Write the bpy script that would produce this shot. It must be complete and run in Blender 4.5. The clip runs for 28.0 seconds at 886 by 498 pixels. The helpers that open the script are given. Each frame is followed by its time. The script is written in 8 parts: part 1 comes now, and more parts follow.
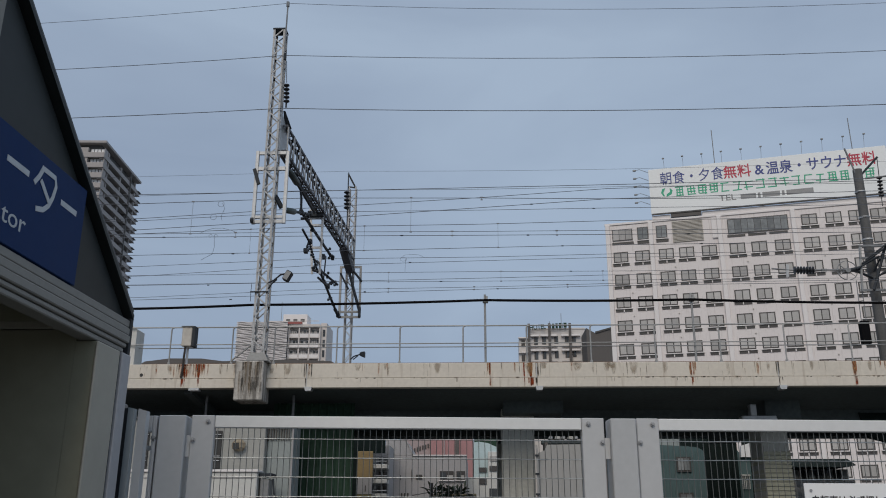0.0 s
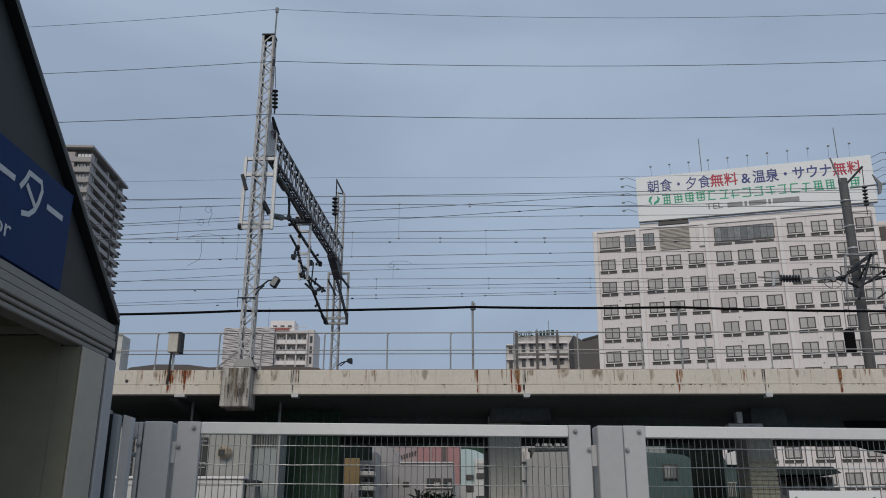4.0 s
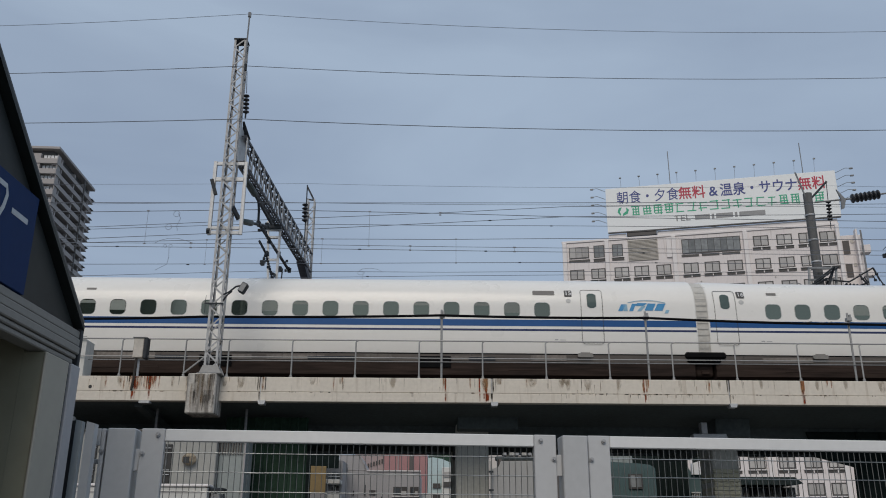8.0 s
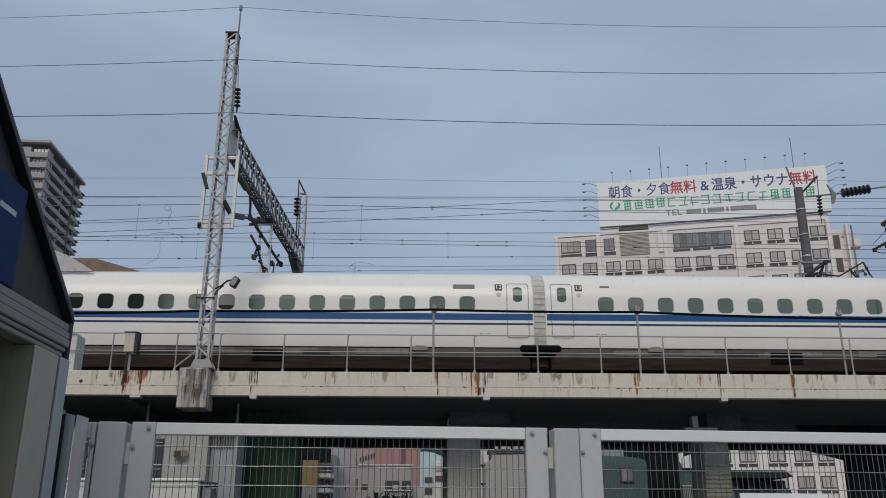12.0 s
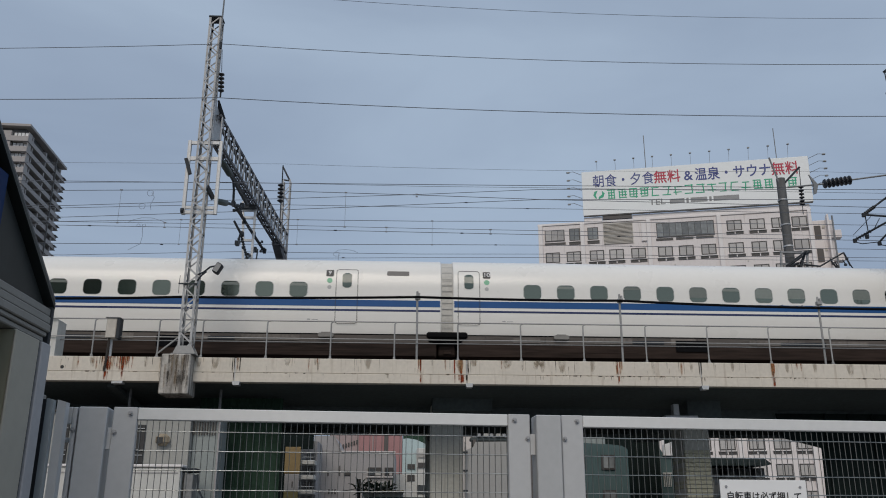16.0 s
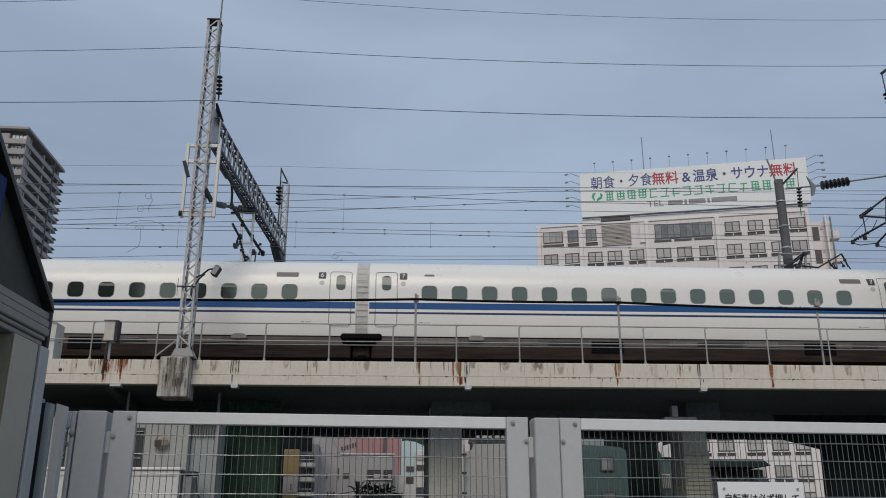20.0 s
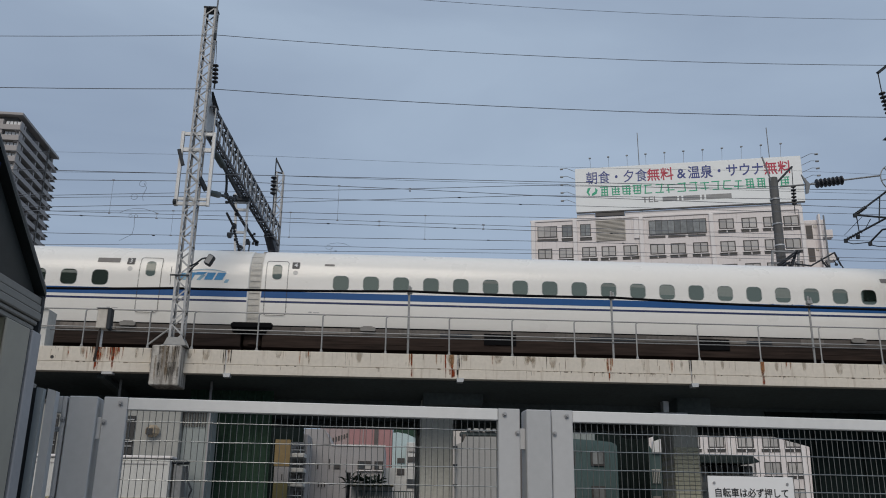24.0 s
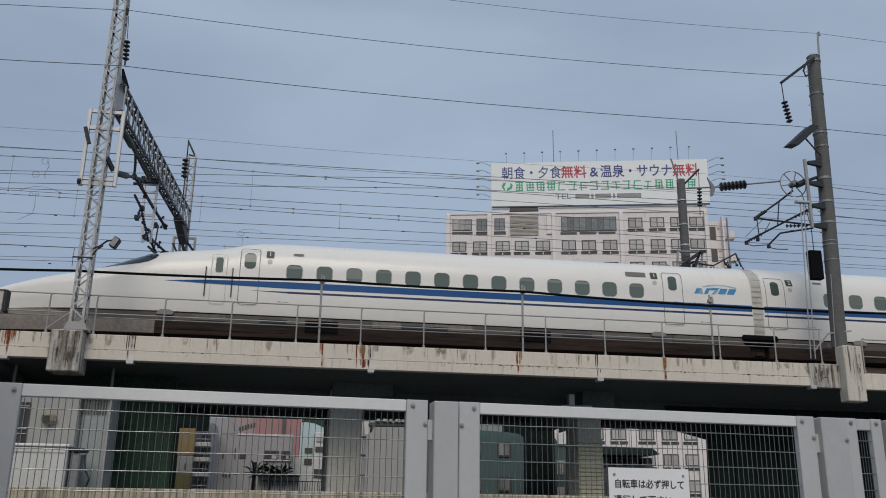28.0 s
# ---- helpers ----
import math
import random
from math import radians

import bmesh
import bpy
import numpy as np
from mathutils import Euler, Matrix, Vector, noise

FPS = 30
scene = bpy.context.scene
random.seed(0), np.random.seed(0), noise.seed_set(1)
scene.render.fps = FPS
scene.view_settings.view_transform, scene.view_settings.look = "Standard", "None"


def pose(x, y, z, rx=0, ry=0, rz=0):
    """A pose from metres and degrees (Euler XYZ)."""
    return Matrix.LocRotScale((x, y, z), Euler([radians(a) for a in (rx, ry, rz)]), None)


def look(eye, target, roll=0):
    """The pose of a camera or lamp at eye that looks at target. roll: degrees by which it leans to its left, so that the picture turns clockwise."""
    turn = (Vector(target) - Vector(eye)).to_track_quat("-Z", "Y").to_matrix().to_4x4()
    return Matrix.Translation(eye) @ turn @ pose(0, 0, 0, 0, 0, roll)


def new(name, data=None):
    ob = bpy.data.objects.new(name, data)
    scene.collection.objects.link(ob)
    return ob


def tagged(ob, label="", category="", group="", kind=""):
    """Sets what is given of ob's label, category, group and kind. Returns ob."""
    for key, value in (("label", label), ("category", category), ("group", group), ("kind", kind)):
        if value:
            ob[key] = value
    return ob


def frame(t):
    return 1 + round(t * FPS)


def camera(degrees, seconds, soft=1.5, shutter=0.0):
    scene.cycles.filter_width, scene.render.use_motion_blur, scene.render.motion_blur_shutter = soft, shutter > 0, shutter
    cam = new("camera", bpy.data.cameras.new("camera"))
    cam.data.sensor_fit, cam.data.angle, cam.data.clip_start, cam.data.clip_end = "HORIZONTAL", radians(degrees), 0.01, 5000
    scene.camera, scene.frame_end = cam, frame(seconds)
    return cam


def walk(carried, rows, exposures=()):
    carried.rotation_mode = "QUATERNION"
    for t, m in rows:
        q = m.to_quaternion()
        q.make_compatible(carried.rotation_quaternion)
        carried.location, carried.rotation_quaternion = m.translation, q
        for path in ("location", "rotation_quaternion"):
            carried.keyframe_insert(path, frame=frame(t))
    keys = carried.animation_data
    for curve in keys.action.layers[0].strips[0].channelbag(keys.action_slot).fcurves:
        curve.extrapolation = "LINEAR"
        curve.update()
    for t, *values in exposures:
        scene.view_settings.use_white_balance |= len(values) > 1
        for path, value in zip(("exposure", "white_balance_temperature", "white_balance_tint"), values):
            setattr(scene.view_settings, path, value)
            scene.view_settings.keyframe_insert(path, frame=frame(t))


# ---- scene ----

# camera: hand-held at eye height, turning on the spot
cam = camera(54.26, 28.0, soft=1.0, shutter=0.05)
PATH = [
    (0.0, -0.007, 0.014, 1.556, 2.35, 17.86, -0.15),
    (0.5, -0.004, 0.021, 1.554, 2.19, 17.73, -0.22),
    (1.0, -0.006, 0.015, 1.554, 1.92, 17.76, -0.10),
    (1.5, -0.006, 0.016, 1.554, 1.85, 17.92, -0.10),
    (2.0, -0.003, 0.015, 1.553, 1.71, 17.99, -0.04),
    (2.5, -0.001, 0.013, 1.554, 1.63, 18.12, 0.04),
    (3.0, -0.002, 0.012, 1.555, 1.62, 18.21, -0.05),
    (3.5, -0.005, 0.013, 1.555, 1.57, 18.27, -0.11),
    (5.5, -0.008, 0.004, 1.555, 1.15, 18.38, -0.42),
    (6.0, -0.006, -0.001, 1.552, 0.80, 18.42, -0.40),
    (6.5, -0.001, 0.001, 1.554, 0.41, 18.49, -0.32),
    (7.0, -0.000, -0.001, 1.556, 0.11, 18.59, -0.32),
    (7.5, 0.000, -0.001, 1.553, -0.24, 18.74, -0.27),
    (8.0, -0.001, -0.006, 1.555, -0.57, 18.85, -0.31),
    (8.5, -0.002, -0.013, 1.555, -0.78, 18.90, -0.35),
    (9.0, -0.004, -0.013, 1.554, -0.86, 18.84, -0.33),
    (9.5, 0.005, -0.012, 1.554, -0.75, 18.61, -0.25),
    (10.0, 0.006, -0.010, 1.551, -0.68, 18.39, -0.12),
    (10.5, 0.003, -0.006, 1.550, -0.66, 18.28, -0.01),
    (11.0, -0.002, -0.005, 1.551, -0.78, 18.29, -0.08),
    (11.5, -0.002, -0.004, 1.551, -0.98, 18.37, -0.13),
    (12.0, 0.001, 0.001, 1.551, -1.13, 18.48, -0.15),
    (12.5, 0.001, -0.000, 1.551, -1.30, 18.51, -0.14),
    (14.5, -0.003, -0.003, 1.550, -1.93, 18.50, -0.46),
    (15.0, -0.005, -0.007, 1.551, -2.12, 18.29, -0.38),
    (15.5, 0.001, -0.005, 1.548, -2.20, 18.03, -0.37),
    (16.0, 0.001, 0.002, 1.547, -2.24, 17.67, -0.21),
    (16.5, 0.002, 0.006, 1.546, -2.18, 17.48, -0.20),
    (17.0, 0.002, 0.007, 1.546, -2.24, 17.48, -0.18),
    (17.5, -0.000, 0.008, 1.547, -2.30, 17.54, -0.14),
    (18.0, 0.000, -0.001, 1.548, -2.30, 17.59, -0.16),
    (18.5, 0.001, -0.003, 1.545, -2.30, 17.64, -0.15),
    (19.0, 0.005, -0.005, 1.545, -2.24, 17.69, -0.13),
    (19.5, 0.004, -0.007, 1.548, -2.31, 17.72, -0.07),
    (20.0, 0.002, -0.008, 1.550, -2.35, 17.80, -0.06),
    (20.5, 0.001, -0.009, 1.548, -2.36, 17.82, -0.10),
    (21.0, 0.001, -0.011, 1.545, -2.41, 17.86, -0.20),
    (21.5, 0.004, -0.008, 1.547, -2.45, 17.82, -0.25),
    (23.5, 0.001, -0.002, 1.545, -2.70, 17.50, -0.66),
    (24.0, 0.001, -0.001, 1.542, -2.76, 17.33, -0.80),
    (24.5, 0.003, 0.003, 1.542, -2.78, 17.16, -0.80),
    (25.0, 0.001, 0.007, 1.543, -2.74, 17.09, -0.70),
    (25.5, 0.003, 0.006, 1.543, -2.65, 17.12, -0.57),
    (26.0, 0.002, 0.007, 1.543, -2.57, 17.15, -0.48),
    (26.5, 0.002, 0.009, 1.542, -2.46, 17.18, -0.54),
    (27.0, -0.001, 0.009, 1.542, -2.42, 17.17, -0.64),
    (27.2, 0.000, 0.007, 1.543, -2.70, 17.15, -0.67),
    (27.4, 0.002, 0.005, 1.543, -3.35, 17.12, -0.70),
    (27.6, 0.003, 0.003, 1.543, -4.49, 17.06, -0.73),
    (27.7, 0.004, 0.001, 1.543, -5.28, 16.99, -0.74),
    (27.8, 0.005, 0.000, 1.543, -6.31, 16.89, -0.76),
    (27.9, 0.006, -0.001, 1.543, -7.45, 16.83, -0.77),
    (28.0, 0.007, -0.002, 1.543, -8.68, 16.81, -0.79),
]
walk(cam, [(t, pose(x, y, z, 90 + pitch, 0, yaw) @ pose(0, 0, 0, 0, 0, -roll)) for t, x, y, z, yaw, pitch, roll in PATH])

# ---- light: high thin overcast, bluish, with a weak veiled sun ----
SUN_TURN, SUN_HEIGHT = 191.0, 41
world = bpy.data.worlds.new("world")
scene.world = world
world.use_nodes = True
wn, wl = world.node_tree.nodes, world.node_tree.links
wn.clear()
w_out, w_bg = wn.new("ShaderNodeOutputWorld"), wn.new("ShaderNodeBackground")
w_sky, w_mix, w_ramp = wn.new("ShaderNodeTexSky"), wn.new("ShaderNodeMix"), wn.new("ShaderNodeValToRGB")
w_noise, w_map, w_co = wn.new("ShaderNodeTexNoise"), wn.new("ShaderNodeMapping"), wn.new("ShaderNodeTexCoord")
w_sky.sky_type, w_sky.sun_disc = "NISHITA", False
w_sky.sun_elevation, w_sky.sun_rotation = radians(SUN_HEIGHT), radians(SUN_TURN)
w_sky.air_density, w_sky.dust_density = 1.0, 2.0
w_map.inputs["Scale"].default_value, w_map.inputs["Location"].default_value = (1.0, 1.0, 3.2), (0.35, 0.2, 0.0)
w_noise.inputs["Scale"].default_value, w_noise.inputs["Detail"].default_value = 1.7, 5.0
w_noise.inputs["Roughness"].default_value, w_noise.inputs["Distortion"].default_value = 0.5, 0.4
w_ramp.color_ramp.elements[0].position, w_ramp.color_ramp.elements[1].position = 0.36, 0.84
w_ramp.color_ramp.elements[0].color, w_ramp.color_ramp.elements[1].color = (2.42, 3.05, 4.2, 1), (3.95, 4.88, 6.15, 1)
w_mix.data_type = "RGBA"
w_mix.inputs["Factor"].default_value = 0.86
wl.new(w_co.outputs["Generated"], w_map.inputs["Vector"])
wl.new(w_map.outputs["Vector"], w_noise.inputs["Vector"])
# the cloud deck is a little thinner towards the east
w_sep, w_add = wn.new("ShaderNodeSeparateXYZ"), wn.new("ShaderNodeMath")
w_add.operation = "MULTIPLY_ADD"
w_add.inputs[1].default_value = 0.22
wl.new(w_co.outputs["Generated"], w_sep.inputs["Vector"])
wl.new(w_sep.outputs["X"], w_add.inputs[0])
wl.new(w_noise.outputs["Fac"], w_add.inputs[2])
w_high = wn.new("ShaderNodeMath")
w_high.operation = "MULTIPLY_ADD"
w_high.inputs[1].default_value = 0.52
wl.new(w_sep.outputs["Z"], w_high.inputs[0])
wl.new(w_add.outputs["Value"], w_high.inputs[2])
wl.new(w_high.outputs["Value"], w_ramp.inputs["Fac"])
wl.new(w_sky.outputs["Color"], w_mix.inputs["A"])
wl.new(w_ramp.outputs["Color"], w_mix.inputs["B"])
wl.new(w_mix.outputs["Result"], w_bg.inputs["Color"])
wl.new(w_bg.outputs["Background"], w_out.inputs["Surface"])
w_bg.inputs["Strength"].default_value = 0.1
sun = new("sun", bpy.data.lights.new("sun", "SUN"))
sun.data.energy, sun.data.angle, sun.data.color = 1.46, radians(35), (1.0, 0.90, 0.77)
SUN_FROM = Vector((math.sin(radians(SUN_TURN)) * math.cos(radians(SUN_HEIGHT)), math.cos(radians(SUN_TURN)) * math.cos(radians(SUN_HEIGHT)), math.sin(radians(SUN_HEIGHT))))
sun.matrix_world = look(tuple(SUN_FROM * 100), (0, 0, 0))
scene.view_settings.exposure = 0.0


# ---- mesh tools ----
class Geo:
    """Vertices and faces of one part."""

    def __init__(self):
        self.v, self.f = [], []

    def add(self, verts, faces):
        n = len(self.v)
        self.v += [tuple(p) for p in verts]
        self.f += [tuple(i + n for i in face) for face in faces]
        return self

    def box(self, x0, y0, z0, x1, y1, z1, c=0.0, m=None):
        """A box between two corners; c: chamfer of its edges; m: a pose for it."""
        x0, x1, y0, y1, z0, z1 = min(x0, x1), max(x0, x1), min(y0, y1), max(y0, y1), min(z0, z1), max(z0, z1)
        c = min(c, 0.45 * min(x1 - x0, y1 - y0, z1 - z0))
        if c <= 0:
            vs = [(x, y, z) for z in (z0, z1) for y in (y0, y1) for x in (x0, x1)]
            fs = [(0, 2, 3, 1), (4, 5, 7, 6), (0, 1, 5, 4), (2, 6, 7, 3), (0, 4, 6, 2), (1, 3, 7, 5)]
        else:
            vs, ix = [], {}
            for sx in (0, 1):
                for sy in (0, 1):
                    for sz in (0, 1):
                        for axis in range(3):
                            p = [(x0, x1)[sx], (y0, y1)[sy], (z0, z1)[sz]]
                            for k, s in enumerate((sx, sy, sz)):
                                if k != axis:
                                    p[k] += -c if s else c
                            ix[sx, sy, sz, axis] = len(vs)
                            vs.append(tuple(p))
            fs = []
            for axis in range(3):
                a, b = [k for k in range(3) if k != axis]
                for s in (0, 1):
                    ring = []
                    for sa, sb in ((0, 0), (1, 0), (1, 1), (0, 1)):
                        key = [0, 0, 0]
                        key[axis], key[a], key[b] = s, sa, sb
                        ring.append(ix[(*key, axis)])
                    fs.append(tuple(ring if (s == 1) == (axis != 1) else ring[::-1]))
                for sa in (0, 1):
                    for sb in (0, 1):
                        q = []
                        for s, k in ((0, a), (1, a), (1, b), (0, b)):
                            key = [0, 0, 0]
                            key[axis], key[a], key[b] = s, sa, sb
                            q.append(ix[(*key, k)])
                        fs.append(tuple(q))
            for sx in (0, 1):
                for sy in (0, 1):
                    for sz in (0, 1):
                        fs.append(tuple(ix[sx, sy, sz, k] for k in range(3)))
        if m is not None:
            vs = [tuple(m @ Vector(p)) for p in vs]
        return self.add(vs, fs)

    def bar(self, p, q, w, h=None, up=(0, 0, 1)):
        """A rectangular bar from p to q."""
        h = w if h is None else h
        p, q = Vector(p), Vector(q)
        d = (q - p).normalized()
        s = d.cross(Vector(up))
        s = d.cross(Vector((1, 0, 0))) if s.length < 1e-4 else s
        s.normalize()
        t = s.cross(d)
        vs = [e + s * a * w / 2 + t * b * h / 2 for e in (p, q) for a, b in ((-1, -1), (1, -1), (1, 1), (-1, 1))]
        return self.add(vs, [(0, 1, 2, 3), (7, 6, 5, 4), (0, 4, 5, 1), (1, 5, 6, 2), (2, 6, 7, 3), (3, 7, 4, 0)])

    def tube(self, pts, r, n=8, ends=None):
        """A round tube along points; r: one radius, or one for each point."""
        pts = [Vector(p) for p in pts]
        rs = [r] * len(pts) if isinstance(r, (int, float)) else r
        rings, ref = [], None
        for i, p in enumerate(pts):
            d = (pts[min(i + 1, len(pts) - 1)] - pts[max(i - 1, 0)]).normalized()
            if ref is None:
                ref = Vector((0, 0, 1)) if abs(d.z) < 0.9 else Vector((1, 0, 0))
            s = d.cross(ref).normalized()
            t = s.cross(d)
            rings.append([p + (s * math.cos(2 * math.pi * k / n) + t * math.sin(2 * math.pi * k / n)) * rs[i] for k in range(n)])
        vs = [v for ring in rings for v in ring]
        fs = [(i * n + k, i * n + (k + 1) % n, (i + 1) * n + (k + 1) % n, (i + 1) * n + k) for i in range(len(pts) - 1) for k in range(n)]
        fs += [tuple(range(n))[::-1], tuple((len(pts) - 1) * n + k for k in range(n))]
        return self.add(vs, fs)

    def plate(self, outline, y0, y1):
        """A plate whose outline is given as (x, z) points, between two depths y."""
        n = len(outline)
        vs = [(x, y0, z) for x, z in outline] + [(x, y1, z) for x, z in outline]
        fs = [tuple(range(n)), tuple(range(2 * n - 1, n - 1, -1))] + [(i, i + n, (i + 1) % n + n, (i + 1) % n) for i in range(n)]
        return self.add(vs, fs)

    def wire(self, pts, r):
        return self.tube(pts, r, 5)

    def loft(self, rings, closed=True):
        n = len(rings[0])
        vs = [p for ring in rings for p in ring]
        last = n if closed else n - 1
        fs = [(i * n + k, i * n + (k + 1) % n, (i + 1) * n + (k + 1) % n, (i + 1) * n + k) for i in range(len(rings) - 1) for k in range(last)]
        if closed:
            fs += [tuple(range(n))[::-1], tuple((len(rings) - 1) * n + k for k in range(n))]
        return self.add(vs, fs)

    def mesh(self, name, smooth=False):
        me = bpy.data.meshes.new(name)
        me.from_pydata(self.v, [], self.f)
        bm = bmesh.new()
        bm.from_mesh(me)
        bmesh.ops.recalc_face_normals(bm, faces=bm.faces)
        if smooth:
            for face in bm.faces:
                face.smooth = True
            for e in bm.edges:
                if len(e.link_faces) == 2 and e.calc_face_angle(0) > 0.6:
                    e.smooth = False
        bm.to_mesh(me)
        bm.free()
        return me


def rounded(x0, z0, x1, z1, r, n=4):
    """The outline of a rounded rectangle."""
    pts = []
    for cx, cz, a in ((x1 - r, z0 + r, -90), (x1 - r, z1 - r, 0), (x0 + r, z1 - r, 90), (x0 + r, z0 + r, 180)):
        for k in range(n + 1):
            b = radians(a + 90 * k / n)
            pts.append((cx + r * math.cos(b), cz + r * math.sin(b)))
    return pts


def thing(name, label, category, group="", kind="", at=(0, 0, 0), rz=0):
    ob = new(name)
    ob.empty_display_size = 0.3
    ob.matrix_basis = pose(*at, 0, 0, rz)
    return tagged(ob, label, category, group, kind)


def part(name, geo, material, parent=None, label="", smooth=False, at=None, rz=0):
    """One mesh object under a thing or a part. geo: a Geo, or a mesh that is shared."""
    me = geo.mesh(name, smooth) if isinstance(geo, Geo) else geo
    if material is not None and not me.materials:
        me.materials.append(material)
    ob = new(name, me)
    if parent is not None:
        ob.parent = parent
    if at is not None:
        ob.matrix_basis = pose(*at, 0, 0, rz)
    if label:
        ob["label"] = label
    return ob


def single(name, geo, material, label, category, group="", kind="", smooth=False):
    """A thing that is one mesh."""
    return tagged(part(name, geo, material, None, "", smooth), label, category, group, kind)


def lettering(name, text, size, material, parent, m, extrude=0.002, width=None, bold=0.0):
    """Raised letters of the built-in font as a mesh; they stand in the x-z plane and face -y before the pose m."""
    cu = bpy.data.curves.new(name, "FONT")
    cu.body, cu.size, cu.extrude, cu.align_x, cu.align_y = text, size, extrude, "CENTER", "CENTER"
    cu.offset = bold
    cu.resolution_u = 3
    tmp = new(name + "_tmp", cu)
    bpy.context.view_layer.update()
    me = bpy.data.meshes.new_from_object(tmp.evaluated_get(bpy.context.evaluated_depsgraph_get()))
    bpy.data.objects.remove(tmp)
    bpy.data.curves.remove(cu)
    if width:
        xs = [v.co.x for v in me.vertices]
        k = width / (max(xs) - min(xs))
        me.transform(Matrix.Diagonal((k, 1, 1, 1)))
    me.transform(pose(0, 0, 0, 90, 0, 0))
    me.name = name
    me.materials.clear()
    me.materials.append(material)
    ob = new(name, me)
    ob.parent = parent
    ob.matrix_basis = m
    return ob


# ---- materials ----
def mat(name, col, rough=0.6, metal=0.0, var=0.15, scale=1.5, fine=25.0, bump=0.1, stretch=(1, 1, 1), tone=0.0, dirt=None, dirt_at=(0.55, 0.75), spec=0.5, coat=0.0):
    """A procedural surface: colour varied at two scales, uneven gloss, fine relief; dirt: a second colour in stretched stains;
    tone: how far each object's own shade differs."""
    m = bpy.data.materials.new(name)
    m.use_nodes = True
    nt = m.node_tree
    nd, lk = nt.nodes, nt.links
    bs = nd["Principled BSDF"]
    co = nd.new("ShaderNodeTexCoord")
    geo = nd.new("ShaderNodeNewGeometry")
    big, small = nd.new("ShaderNodeTexNoise"), nd.new("ShaderNodeTexNoise")
    big.inputs["Scale"].default_value, big.inputs["Detail"].default_value = scale, 6.0
    small.inputs["Scale"].default_value, small.inputs["Detail"].default_value = fine, 4.0
    mp = nd.new("ShaderNodeMapping")
    mp.inputs["Scale"].default_value = stretch
    lk.new(geo.outputs["Position"] if tone == 0 else co.outputs["Object"], mp.inputs["Vector"])
    lk.new(mp.outputs["Vector"], big.inputs["Vector"])
    lk.new(mp.outputs["Vector"], small.inputs["Vector"])
    mix = nd.new("ShaderNodeMath")
    mix.operation = "MULTIPLY_ADD"
    lk.new(small.outputs["Fac"], mix.inputs[0])
    mix.inputs[1].default_value = 0.5
    half = nd.new("ShaderNodeMath")
    half.operation = "MULTIPLY"
    half.inputs[1].default_value = 0.5
    lk.new(big.outputs["Fac"], half.inputs[0])
    lk.new(half.outputs[0], mix.inputs[2])
    ramp = nd.new("ShaderNodeValToRGB")
    ramp.color_ramp.elements[0].position, ramp.color_ramp.elements[1].position = 0.32, 0.68
    lo = [c * (1 - var) for c in col]
    hi = [min(c * (1 + var), 1.0) for c in col]
    ramp.color_ramp.elements[0].color, ramp.color_ramp.elements[1].color = (*lo, 1), (*hi, 1)
    lk.new(mix.outputs[0], ramp.inputs["Fac"])
    colour = ramp.outputs["Color"]
    if dirt:
        dn, dm, dr, dx = nd.new("ShaderNodeTexNoise"), nd.new("ShaderNodeMapping"), nd.new("ShaderNodeValToRGB"), nd.new("ShaderNodeMix")
        dm.inputs["Scale"].default_value = (5.0, 5.0, 0.35)
        dn.inputs["Scale"].default_value, dn.inputs["Detail"].default_value = 1.6, 7.0
        lk.new(geo.outputs["Position"] if tone == 0 else co.outputs["Object"], dm.inputs["Vector"])
        lk.new(dm.outputs["Vector"], dn.inputs["Vector"])
        lk.new(dn.outputs["Fac"], dr.inputs["Fac"])
        dr.color_ramp.elements[0].position, dr.color_ramp.elements[1].position = dirt_at
        dr.color_ramp.elements[0].color, dr.color_ramp.elements[1].color = (0, 0, 0, 1), (0.8, 0.8, 0.8, 1)
        dx.data_type = "RGBA"
        dx.inputs["B"].default_value = (*dirt, 1)
        lk.new(dr.outputs["Color"], dx.inputs["Factor"])
        lk.new(colour, dx.inputs["A"])
        colour = dx.outputs["Result"]
    if tone > 0:
        oi, hs, mr = nd.new("ShaderNodeObjectInfo"), nd.new("ShaderNodeHueSaturation"), nd.new("ShaderNodeMapRange")
        mr.inputs["To Min"].default_value, mr.inputs["To Max"].default_value = 1 - tone, 1 + tone
        lk.new(oi.outputs["Random"], mr.inputs["Value"])
        lk.new(mr.outputs["Result"], hs.inputs["Value"])
        lk.new(colour, hs.inputs["Color"])
        colour = hs.outputs["Color"]
    lk.new(colour, bs.inputs["Base Color"])
    rr = nd.new("ShaderNodeMapRange")
    rr.inputs["To Min"].default_value, rr.inputs["To Max"].default_value = max(rough - 0.1, 0.02), min(rough + 0.1, 1.0)
    lk.new(big.outputs["Fac"], rr.inputs["Value"])
    lk.new(rr.outputs["Result"], bs.inputs["Roughness"])
    bs.inputs["Metallic"].default_value = metal
    bs.inputs["Specular IOR Level"].default_value = spec
    bs.inputs["Coat Weight"].default_value = coat
    if bump > 0:
        bp = nd.new("ShaderNodeBump")
        bp.inputs["Strength"].default_value, bp.inputs["Distance"].default_value = bump, 0.01
        lk.new(small.outputs["Fac"], bp.inputs["Height"])
        lk.new(bp.outputs["Normal"], bs.inputs["Normal"])
    return m


